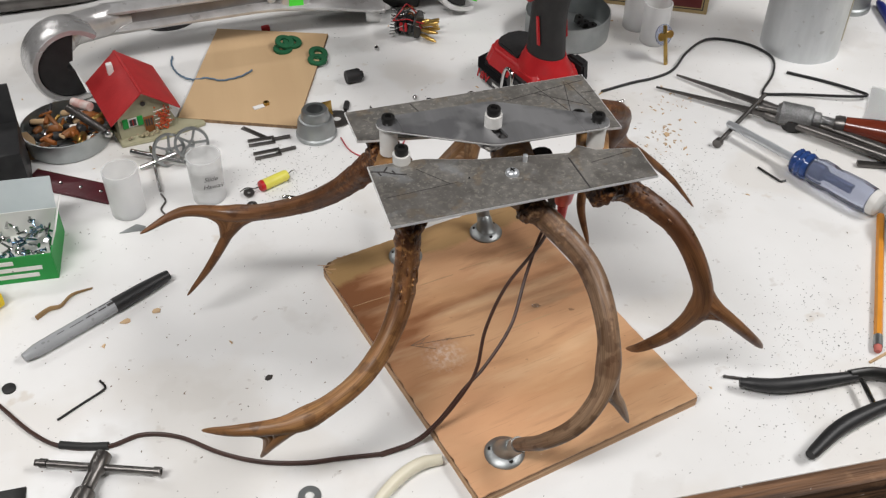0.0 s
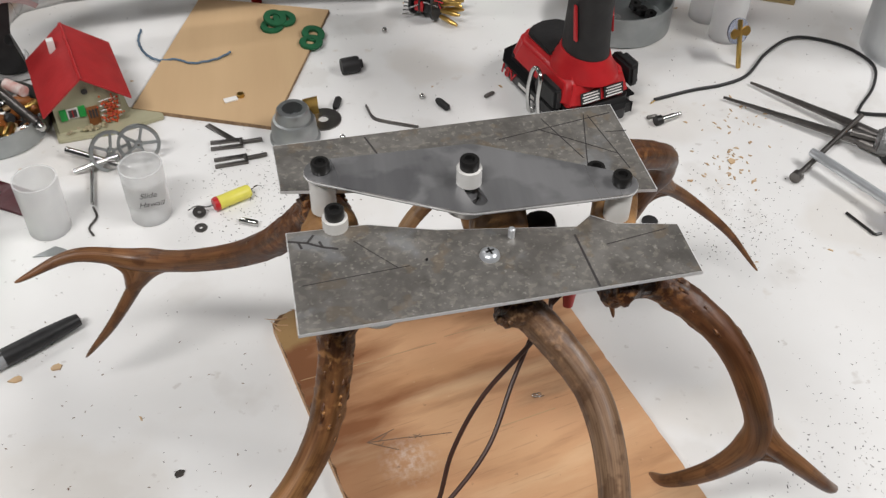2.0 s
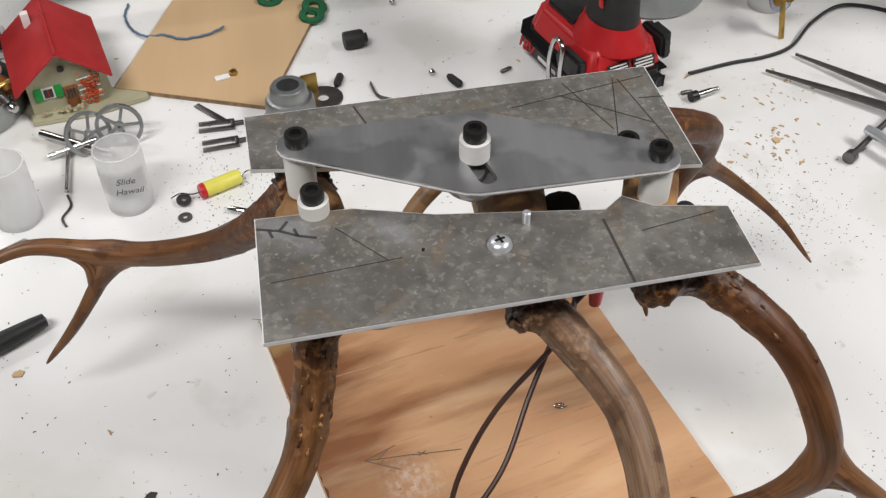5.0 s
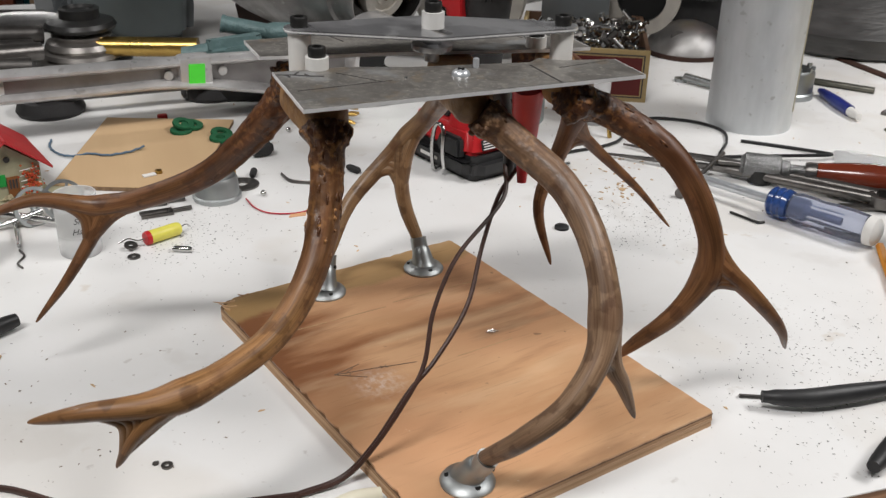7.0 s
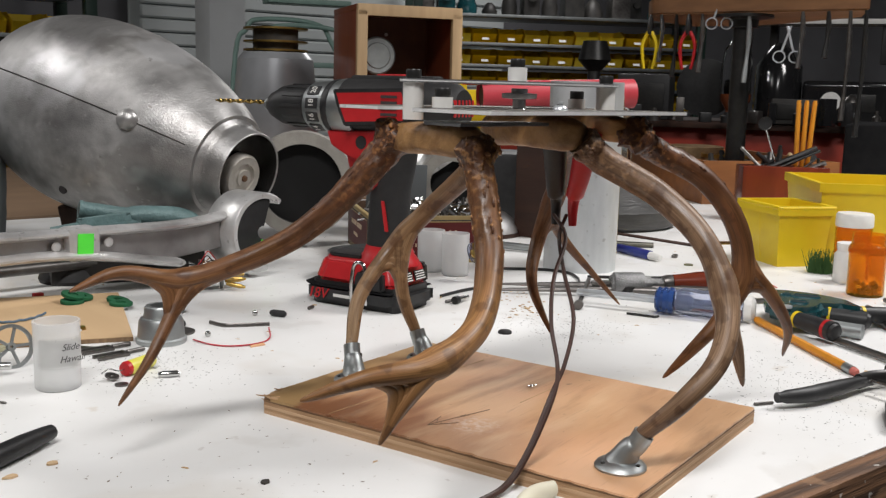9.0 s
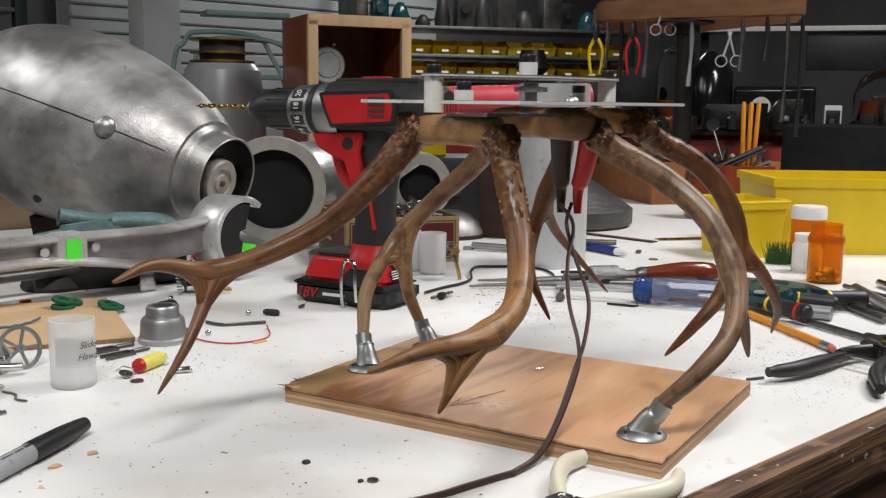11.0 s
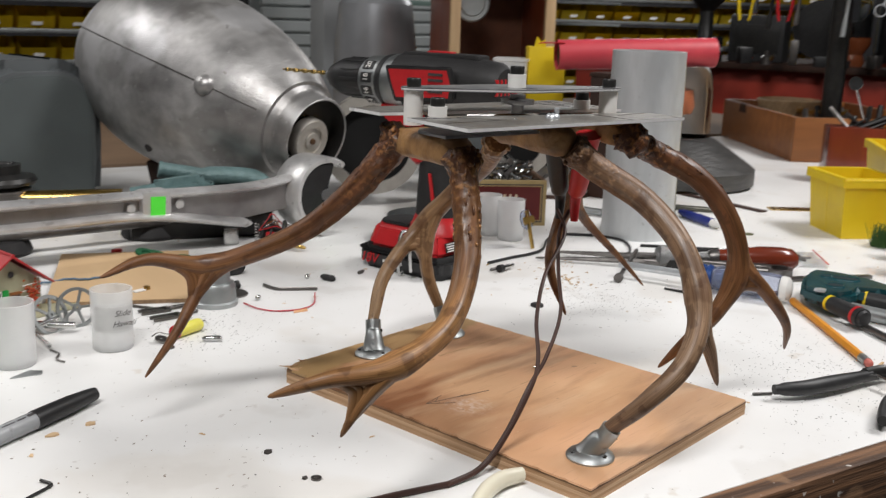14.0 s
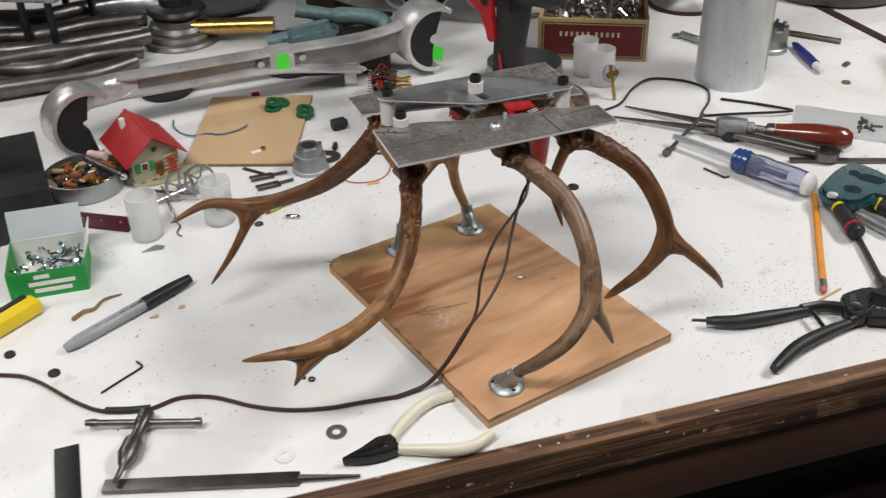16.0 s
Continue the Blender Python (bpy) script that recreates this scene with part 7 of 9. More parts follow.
for k in range(22):
    p0 = Vector((rng.uniform(-0.018, -0.006), rng.uniform(-0.014, 0.012), rng.uniform(0.006, 0.028)))
    p3 = Vector((rng.uniform(0.010, 0.022), rng.uniform(-0.012, 0.012), rng.uniform(0.008, 0.026)))
    mid = p0.lerp(p3, 0.5) + Vector((0, rng.uniform(-0.014, 0.010), rng.uniform(0.004, 0.018)))
    part("hook_up_wire", sweep(smooth_line([p0, p0.lerp(mid, 0.6), mid, mid.lerp(p3, 0.5), p3], 5), 0.0006, 6), [BLACK_WIRE, BLACK_WIRE, COPPER, RED, CHROME][k % 5], rl)
bracket = thing("chrome_bracket", "small chromed square bracket", "bracket", pose(0.0430, 0.7000, 0, 0, 0, -10))
part("bracket_body", block(0.018, 0.016, 0.020, 0.003, None, 2, True), CHROME, bracket)

# ---- large metal parts at the back of the bench ----


def band(r_in, r_out, width, a0, a1, n=28, m=None):
    """Part of a flat ring, turned round y."""
    bm = bmesh.new()
    rows = []
    for i in range(n + 1):
        a = radians(a0 + (a1 - a0) * i / n)
        c, s = math.cos(a), math.sin(a)
        rows.append([bm.verts.new((r * c, y, r * s)) for r, y in ((r_in, -width / 2), (r_out - 0.002, -width / 2), (r_out, -width / 2 + 0.003), (r_out, width / 2 - 0.003), (r_out - 0.002, width / 2), (r_in, width / 2))])
    for a, b in zip(rows, rows[1:]):
        for k in range(6):
            bm.faces.new((a[k], a[(k + 1) % 6], b[(k + 1) % 6], b[k]))
    bm.faces.new(rows[0])
    bm.faces.new(rows[-1][::-1])
    bmesh.ops.recalc_face_normals(bm, faces=bm.faces[:])
    if m:
        bm.transform(m)
    return bm


ARM_METAL = surf("polished_cast_arm", (0.70, 0.695, 0.69), (0.50, 0.49, 0.48), 0.30, 0.62, scale=60, big=0.25, bump=0.22, bscale=260, rvar=0.15)
speckled(ARM_METAL, (0.30, 0.285, 0.27), 90, 0.62, 0.5)
arm = thing("aluminium_casting", "long cast aluminium arm with rubber lined clamp rings and stickers", "casting", pose(-0.262, 0.652, 0.0, 0, 0, 7.2))
# the web's grey is darker than the ribs' to paint shade in the recess
part("beam", slab([(0.0, 0.047), (0.20, 0.047), (0.31, 0.030), (0.40, 0.040), (0.40, 0.074), (0.33, 0.067), (0.0, 0.069)], -0.0025, 0.0025, 0.001, pose(0, 0, 0, 90)), surf("shade_darkened_casting", (0.36, 0.35, 0.345), (0.22, 0.21, 0.205), 0.42, 0.7, scale=40), arm, "recessed web of the arm, darkened as if shaded")
for pts in ([(0.0, 0, 0.070), (0.10, 0, 0.069), (0.20, 0, 0.068), (0.33, 0, 0.067), (0.41, 0.006, 0.076)], [(0.0, 0, 0.047), (0.10, 0, 0.0465), (0.20, -0.004, 0.046), (0.305, -0.012, 0.030), (0.312, -0.012, 0.029)]):
    part("flange_rib", sweep(smooth_line(pts, 6), 0.0050, 14, 2.5), ARM_METAL, arm, "rounded rib along the arm")
part("mid_boss", block(0.034, 0.027, 0.034, 0.006, pose(0.212, 0, 0.0570)), ARM_METAL, arm, "raised boss")
for bx in (0.185, 0.240):
    part("cast_dimple", lathe([(0, 0), (0.0050, 0), (0.0042, 0.0012), (0, 0.0016)], 16), ARM_METAL, arm, "", pose(bx, -0.0072, 0.056, 90))
part("price_sticker", block(0.0165, 0.0008, 0.0215, 0, pose(0.2120, -0.0142, 0.0570, 0, 3, 0)), LIME, arm, "lime green price sticker")
part("elbow", sweep(smooth_line([(0.030, 0.001, 0.0580), (0.012, 0, 0.0585), (-0.012, -0.008, 0.0600), (-0.034, -0.024, 0.0640), (-0.050, -0.044, 0.0600), (-0.056, -0.050, 0.050)], 7), lambda t: 0.0180 * min(1.0, 0.45 + 2.6 * t), 18, 0.75), ARM_METAL, arm, "curved neck")
LR = pose(-0.0440, -0.0440, 0.0435, 0, 0, 14)
part("clamp_ring", band(0.0360, 0.0430, 0.040, 42, 288, 44, LR), ARM_METAL, arm, "open cast clamp ring")
part("rubber_lining", band(0.0060, 0.0362, 0.036, 78, 282, 44, LR), RUBBER, arm, "black rubber lining")
RRm = pose(0.4200, 0.0060, 0.0520, 0, 0, 6)
part("clamp_ring", band(0.0385, 0.0455, 0.050, 52, 278, 44, RRm), ARM_METAL, arm, "open cast clamp ring")
part("rubber_lining", band(0.0070, 0.0387, 0.046, 72, 262, 44, RRm), RUBBER, arm, "black rubber lining")
part("price_sticker", block(0.0150, 0.0008, 0.0200, 0, arm.matrix_world.inverted() @ pose(0.1620, 0.6840, 0.0330, 0, 8, -30)), LIME, arm, "lime green price sticker")
for fx in (0.075, 0.250):
    part("rubber_foot", lathe([(0, 0), (0.034, 0), (0.036, 0.004), (0.032, 0.016), (0.020, 0.020), (0, 0.020)], 28), RUBBER, arm, "black rubber foot", pose(fx, 0.095, 0.0))
part("lower_bar", rod((0.06, 0.075, 0.022), (0.35, 0.060, 0.024), 0.0060, 14), STEEL, arm, "dark steel bar behind the arm")

tank = thing("aluminium_egg_tank", "large egg shaped brushed aluminium casing with a round hub", "casing", along((0.102, 0.9458, 0.1621), (0.172, 0.757, 0.114)))
A_, B_ = 0.228, 0.1225
prof = []
for i in range(41):
    k = -1 + 2 * i / 40 if i < 39 else (0.962 if i == 39 else 0.975)
    if k > 0.80:
        continue
    prof.append((max(B_ * math.sqrt(max(0, 1 - k * k)) * (1 - 0.18 * k), 0.0), A_ * k))
part("casing_shell", lathe(prof, 64), TANK, tank, "scratched brushed aluminium shell")
KNOB = tank.matrix_world.inverted() @ Vector((0.0530, 0.8112, 0.1742))
PHI = math.atan2(KNOB.y, KNOB.x)
GIRTH = lambda k: B_ * math.sqrt(max(0.0, 1 - k * k)) * (1 - 0.18 * k) + 0.0002
part("seam", sweep([Vector((GIRTH(k) * math.cos(PHI), GIRTH(k) * math.sin(PHI), A_ * k)) for k in [-0.9 + 0.05 * q for q in range(34)]], 0.0009, 6), STEEL, tank, "dark seam line")
hubp = pose(0, 0, 0.186)
part("hub_ring", lathe([(0.044, -0.004), (0.0585, -0.014), (0.0600, -0.006), (0.0545, 0.002), (0.0515, 0.006), (0.0512, 0.029), (0.0500, 0.0305), (0.0484, 0.0295), (0.0484, 0.0)], 48, hubp, closed=True), TANK, tank, "raised round collar")
# darker, glossier metal for the collar's lining and floor
DARK_METAL = surf("dark_glossy_metal", (0.10, 0.095, 0.09), (0.035, 0.032, 0.03), 0.22, 0.8, scale=24, big=0.5)
part("collar_lining", lathe([(0.0481, 0.004), (0.0483, 0.004), (0.0483, 0.0290), (0.0478, 0.0290)], 48, hubp, closed=True), DARK_METAL, tank, "dark glossy inside of the collar")
part("hub_recess", lathe([(0, 0), (0.0480, 0), (0.0480, 0.003), (0, 0.003)], 40, pose(0, 0, 0.190)), DARK_METAL, tank, "dark glossy recess")
HUB_AT = tank.matrix_world.to_3x3().inverted() @ Vector((0.0, 0.0, -0.007))
part("hub_disc", lathe([(0, 0), (0.022, 0), (0.0245, 0.003), (0.0245, 0.014), (0.0225, 0.017), (0.0150, 0.017), (0.0145, 0.0145), (0.0090, 0.0145), (0.0085, 0.017), (0.0050, 0.0175), (0, 0.0150)], 40, pose(HUB_AT.x, HUB_AT.y, 0.192) @ Matrix.Diagonal((1.16, 1.16, 1.0, 1.0))), surf("corroded_pale_alloy", (0.58, 0.55, 0.50), (0.36, 0.32, 0.27), 0.6, 0.5, scale=60, bump=0.3), tank, "corroded round hub")
part("hub_bolt", lathe([(0, 0), (0.0042, 0), (0.0036, 0.004), (0, 0.005)], 8), surf("rusty_bolt", (0.16, 0.09, 0.05), None, 0.6, 0.5), tank, "rusty centre bolt", pose(HUB_AT.x, HUB_AT.y, 0.2075))
part("side_knob", lathe([(0, -0.008), (0.0125, -0.008), (0.0130, 0.002), (0.0105, 0.007), (0.0045, 0.0100), (0, 0.0105)], 28), TANK, tank, "domed side knob", along(KNOB, KNOB + Vector((math.cos(PHI), math.sin(PHI), 0.25))))
part("vent_hole", lathe([(0, 0), (0.0055, 0), (0.0055, 0.002), (0, 0.002)], 16), INK, tank, "small dark hole", along(tank.matrix_world.inverted() @ Vector((0.0122, 0.9154, 0.0860)), tank.matrix_world.inverted() @ Vector((-0.09, 0.86, 0.05))))
chock = thing("tank_chock", "rusty brown steel cradle under the casing", "cradle", pose(0.10, 0.965, 0, 0, 0, 20))
for s in (-1, 1):
    part("cradle_leg", block(0.016, 0.10, 0.058, 0.003, pose(s * 0.045, 0, 0.030, 0, s * 12, 0)), UNDER, chock)
part("cradle_bar", block(0.12, 0.05, 0.020, 0.003, pose(0, 0, 0.010)), UNDER, chock)

shl = thing("grey_mirror_shell", "large rounded grey enamelled metal housing standing upright", "housing", pose(-0.125, 1.085, 0, 0, 0, 14))
outline = [(-0.086, 0)] + [(-0.092, 0.06)] + arc(-0.024, 0.125, 0.068, 180, 95, 10) + arc(0.024, 0.125, 0.068, 85, 0, 10) + [(0.092, 0.06), (0.086, 0.0)]
part("housing_body", slab(outline, -0.075, 0.085, 0.016, pose(0, 0, 0.001, 90)), GREY_PAINT, shl, "grey enamelled body")
inner = [(-0.068, 0.014)] + arc(-0.018, 0.118, 0.054, 180, 95, 10) + arc(0.018, 0.118, 0.054, 85, 0, 10) + [(0.068, 0.014)]
part("front_panel", slab(inner, 0.0845, 0.0880, 0.003, pose(0, 0, 0.001, 90)), surf("dull_grey_panel", (0.13, 0.15, 0.15), (0.10, 0.115, 0.115), 0.5, 0.2, scale=14), shl, "flat inset front panel")

ped = thing("stacked_lamp_base", "stack of old round metal lamp bases with a black cap", "lamp base", pose(-0.165, 0.945, 0))
part("base_disc", lathe([(0, 0), (0.055, 0), (0.057, 0.004), (0.055, 0.008), (0.048, 0.010), (0.050, 0.013), (0.048, 0.018), (0.042, 0.020), (0.045, 0.024), (0.042, 0.030), (0.034, 0.033), (0.036, 0.038), (0.030, 0.042), (0.026, 0.046), (0, 0.046)], 40), surf("tarnished_metal", (0.34, 0.32, 0.30), (0.15, 0.14, 0.13), 0.36, 0.8, scale=26, big=0.4, bump=0.1), ped, "tarnished turned metal base")
part("black_cap", lathe([(0, 0), (0.041, 0), (0.043, 0.004), (0.040, 0.009), (0.026, 0.012), (0.024, 0.013), (0.024, 0.024), (0.019, 0.025), (0.016, 0.021), (0, 0.021)], 32), BLACK_STEEL, ped, "black cap", pose(0, 0, 0.045))
solo("brass_tube", rod((-0.150, 0.925, 0.026), (-0.030, 0.892, 0.026), 0.0120, 18), GOLD, "short polished brass tube", "brass tube")
tz = thing("teal_nozzle_pipe", "hammered teal bent vacuum pipe with an open end", "nozzle")
pipe_line = smooth_line([(-0.0059, 0.8011, 0.0748), (0.020, 0.795, 0.0700), (0.042, 0.787, 0.0665), (0.065, 0.779, 0.0660), (0.090, 0.768, 0.0645), (0.104, 0.759, 0.0590), (0.109, 0.750, 0.0480)], 8)
part("pipe", sweep(pipe_line, lambda t: 0.0094 if t < 0.36 else 0.0094 + 0.0024 * min(1, (t - 0.36) / 0.05), 24), TEAL, tz, "bent teal pipe")
part("pipe_mouth", ring_of(0.0076, 0.0102, 0.004, 24, along((-0.0052, 0.8009, 0.0747), (-0.0312, 0.8070, 0.0797))), TEAL, tz, "rolled pipe mouth")
part("dark_bore", lathe([(0, 0), (0.0078, 0), (0.0078, 0.0008), (0, 0.0008)], 20, along((-0.0080, 0.8016, 0.0752), (-0.0312, 0.8070, 0.0797))), INK, tz, "dark bore")
tz2 = thing("vacuum_nozzle", "flat rounded hammered teal vacuum nozzle", "nozzle", pose(-0.004, 0.744, 0.0465, 0, -3, 6))
head = slab(arc(0.026, 0, 0.0170, -90, 90, 12) + arc(-0.024, 0, 0.0130, 90, 270, 10), 0.0, 0.0275, 0.0100)
part("flat_head", head, TEAL, tz2, "flat rounded teal head")
part("face_plate", slab(arc(0.022, 0.010, 0.0085, -90, 90, 8) + arc(-0.012, 0.010, 0.0075, 90, 270, 8), 0.0, 0.004, 0.0015, pose(0.006, -0.0145, 0.003, 90)), TEAL, tz2, "raised oval lip")
part("head_collar", sweep(smooth_line([(-0.026, 0.0, 0.014), (-0.040, 0.002, 0.013), (-0.052, 0.006, 0.0115)], 5), 0.0100, 18), TEAL, tz2, "short teal collar")
# added block: holds up the nozzles, black to stand for the shadow beneath
nb = thing("dark_support_block", "low black block added under the teal nozzles in place of shadow", "metal block", pose(0.030, 0.768, 0, 0, 0, -12))
part("block_body", block(0.165, 0.066, 0.0464, 0.005, None, 2, True), BLACK_STEEL, nb)
ct = thing("chrome_tube_frame", "heap of grey curved metal tubes", "tubes")
for k in range(9):
    y0, z0, r = 0.800 + 0.022 * k, 0.013 + 0.012 * (k % 3) + 0.004 * (k // 3), 0.0125 - 0.0008 * (k % 4)
    bend = 0.03 * math.sin(k * 1.7)
    part("curved_tube", sweep(smooth_line([(-0.62, y0 + 0.02, z0), (-0.46, y0 + bend, z0 + 0.004), (-0.36, y0 + 0.006, z0 + 0.003), (-0.29, y0 + 0.02 + bend * 0.5, z0), (-0.235 + 0.012 * (k % 3), y0 + 0.05, max(r, z0 - 0.006))], 8), r, 14), STEEL, ct)
tr = thing("aluminium_tray", "brushed aluminium tray on thin black legs", "tray", pose(-0.400, 0.975, 0, 0, 0, -25))
part("tray_top", block(0.230, 0.130, 0.034, 0.004, pose(0, 0, 0.117)), BRUSHED, tr, "folded aluminium tray")
for lx in (-0.100, 0.060, 0.100):
    for ly in (-0.074, 0.074):
        part("black_leg", block(0.008, 0.008, 0.100, 0.001, pose(lx, ly * 0.8, 0.050)), BLACK_STEEL, tr, "thin black leg")
pk = thing("folded_chrome_lever", "bent bright metal lever on top of the tubes", "lever", pose(-0.215, 0.970, 0.040, 0, 0, -28))
part("lever_arm", sweep(smooth_line([(-0.10, 0, -0.008), (-0.03, 0, 0.006), (0.03, 0, 0.008), (0.07, 0, -0.006)], 6), 0.013, 14, 0.6), CAST, pk)

elb = thing("cast_pipe_elbow", "large cast metal pipe elbow with open flanges", "pipe elbow")
cpts = smooth_line([(0.3185, 0.872, 0.088), (0.345, 0.912, 0.094), (0.410, 0.940, 0.098), (0.480, 0.920, 0.104), (0.540, 0.870, 0.100)], 8)
part("elbow_body", sweep(cpts, lambda t: 0.064 - 0.010 * math.sin(math.pi * t) - 0.014 * t, 32), CAST, elb, "cast elbow body")
for cx, cy, cz, dx, dy, ro in ((0.302, 0.842, 0.087, -0.45, -0.85, 0.070), (0.513, 0.783, 0.086, -0.50, -0.80, 0.047)):
    part("flange", lathe([(ro - 0.016, 0), (ro, 0), (ro + 0.002, 0.004), (ro, 0.020), (ro - 0.016, 0.020)], 40, along((cx - dx * 0.02, cy - dy * 0.02, cz), (cx + dx, cy + dy, cz)), closed=True), surf("pale_flange", (0.44, 0.42, 0.38), (0.32, 0.30, 0.27), 0.55, 0.6, scale=50, bump=0.2), elb, "worn pale flange")
    part("bore", lathe([(0, 0), (ro - 0.0155, 0), (ro - 0.0155, 0.010), (ro - 0.0165, 0.010), (ro - 0.0165, 0.001), (0, 0.001)], 36, along((cx - dx * 0.018, cy - dy * 0.018, cz), (cx + dx, cy + dy, cz))), surf("black_bore", (0.006, 0.006, 0.006), None, 0.8), elb, "black bore")
part("side_branch", sweep(smooth_line([(0.5245, 0.8015, 0.088), (0.532, 0.820, 0.092), (0.546, 0.870, 0.098)], 6), 0.043, 28), CAST, elb, "side branch")
dm = thing("half_sphere_shell", "small polished aluminium half sphere on a wooden rim", "half sphere", pose(0.615, 0.830, 0))
part("dome", lathe([(0.056, 0.004), (0.054, 0.012), (0.046, 0.025), (0.034, 0.034), (0.018, 0.040), (0, 0.042)], 40), TANK, dm)
part("rim", lathe([(0, 0), (0.058, 0), (0.058, 0.006), (0, 0.006)], 36), UNDER, dm, "brown rim")
# thin disc standing in for a round reflection on the dome
part("dent", lathe([(0, 0), (0.010, 0), (0.009, 0.001), (0, 0.001)], 20, along((-0.030, -0.026, 0.0275), (-0.045, -0.045, 0.050))), STEEL, dm, "dull disc painted as a round reflection")

gl = thing("glass_dome_lamp", "clear glass dome on a wide dull metal cone base", "lamp", pose(0.880, 0.835, 0))
part("cone_base", lathe([(0, 0), (0.120, 0), (0.128, 0.006), (0.128, 0.030), (0.120, 0.036), (0.085, 0.060), (0.060, 0.076), (0.052, 0.080), (0, 0.080)], 56), surf("dull_spun_metal", (0.105, 0.103, 0.10), (0.042, 0.041, 0.040), 0.5, 0.4, scale=24, stretch=(1, 1, 5), big=0.5, bump=0.6, bscale=60), gl, "wide spun metal base")
part("glass_dome", lathe([(0.0500, 0.080), (0.0500, 0.150), (0.047, 0.180), (0.036, 0.205), (0.020, 0.217), (0, 0.220), (0, 0.218), (0.019, 0.215), (0.0345, 0.2035), (0.045, 0.179), (0.048, 0.150), (0.048, 0.080)], 44), GLASS, gl, "clear glass dome")
part("orange_core", lathe([(0, 0.115), (0.014, 0.117), (0.017, 0.13), (0.014, 0.155), (0, 0.160)], 24), surf("orange_lamp_core", (0.55, 0.17, 0.07), None, 0.5), gl, "orange object inside the dome")
kc = thing("black_tool_case", "closed black plastic tool case at the bench back", "tool case", pose(0.700, 0.965, 0, 0, 0, -42))
part("case_shell", block(0.26, 0.13, 0.118, 0.006, None, 2, True), BLACK, kc, "black ribbed case shell")
part("case_handle", sweep(smooth_line([(-0.04, -0.066, 0.06), (-0.038, -0.080, 0.06), (0.038, -0.080, 0.06), (0.04, -0.066, 0.06)], 6), 0.005, 10), BLACK, kc, "black handle")
tub = thing("clear_storage_tub", "small translucent plastic tub on the tool case", "tub", pose(0.655, 1.010, 0.118, 0, 0, -42))
part("tub_wall", lathe([(0, 0), (0.030, 0), (0.038, 0.074), (0.042, 0.076), (0.042, 0.080), (0.036, 0.080), (0.028, 0.004), (0, 0.004)], 4, pose(0, 0, 0, 0, 0, 45)), FROST, tub, "translucent tub wall", smooth=20)
ybx = thing("yellow_notched_box", "upright yellow cardboard box with a torn flap", "box", pose(0.704, 0.985, 0.118, 0, 0, -30))
part("box_body", block(0.062, 0.045, 0.100, 0.002, None, 2, True), YELLOW, ybx)
part("torn_flap", slab([(-0.022, 0.0), (-0.002, 0.0), (-0.004, 0.014), (-0.010, 0.010), (-0.018, 0.018)], -0.001, 0.001, 0, pose(0, -0.021, 0.099, 90)), YELLOW, ybx, "torn yellow flap")
db = thing("brown_box", "dark brown cardboard box under the red sleeve", "box", pose(0.672, 0.775, 0, 0, 0, -68))
part("box_body", block(0.050, 0.044, 0.183, 0.002, None, 2, True), UNDER, db)
part("box_lid", block(0.053, 0.047, 0.006, 0.001, pose(0, 0, 0.1855)), UNDER, db)
rr_ = thing("red_sleeve_tube", "red plastic sleeve lying on the tub", "tube", along((0.6726, 0.9137, 0.2080), (0.9069, 0.8010, 0.2180)))
part("sleeve", lathe([(0.0225, 0), (0.0240, 0), (0.0242, 0.13), (0.0240, 0.262), (0.0225, 0.262), (0.0220, 0.13)], 32, closed=True), PINK_TUBE, rr_)
part("sleeve_tongue", slab([(-0.018, -0.034), (0.018, -0.020), (0.018, 0.010), (-0.018, 0.010)], -0.0200, -0.0186, 0.0004, pose(0, 0, 0, 90, 0, 0)), RED, rr_, "torn red tongue")
part("dark_bore", lathe([(0, 0.004), (0.0192, 0.004), (0.0192, 0.006), (0, 0.006)], 24), surf("dark_red_bore", (0.06, 0.01, 0.012), None, 0.7), rr_, "dark inside")
# ---- yellow bins and bottles ----


def open_bin(w, d, h, parent, mat, t=0.003, flare=0.008):
    bm = bmesh.new()
    def loop(o, z, f):
        return [bm.verts.new((sx * (w / 2 + f - o), sy * (d / 2 + f - o), z)) for sx, sy in ((-1, -1), (1, -1), (1, 1), (-1, 1))]
    rings = [loop(0, 0, 0), loop(0, h - 0.012, flare), loop(-0.004, h - 0.012, flare), loop(-0.004, h, flare), loop(t, h, flare), loop(t, 0.004, 0)]
    for a, b in zip(rings, rings[1:]):
        for k in range(4):
            bm.faces.new((a[k], a[(k + 1) % 4], b[(k + 1) % 4], b[k]))
    bm.faces.new(rings[0][::-1])
    bm.faces.new(rings[-1])
    bmesh.ops.recalc_face_normals(bm, faces=bm.faces[:])
    return part("bin_shell", bm, mat, parent, smooth=20)


yb = thing("yellow_storage_bin", "large open bright yellow plastic storage bin", "storage bin", pose(1.025, 0.354, 0, 0, 0, -44))
open_bin(0.320, 0.170, 0.107, yb, YELLOW)
part("inner_ledge", block(0.310, 0.004, 0.010, 0.001, pose(0, -0.080, 0.085)), YELLOW, yb)
sy = thing("small_yellow_bin", "small open yellow plastic bin beside the large one", "storage bin", pose(0.808, 0.436, 0, 0, 0, -26))
open_bin(0.066, 0.088, 0.080, sy, YELLOW, 0.0025, 0.005)
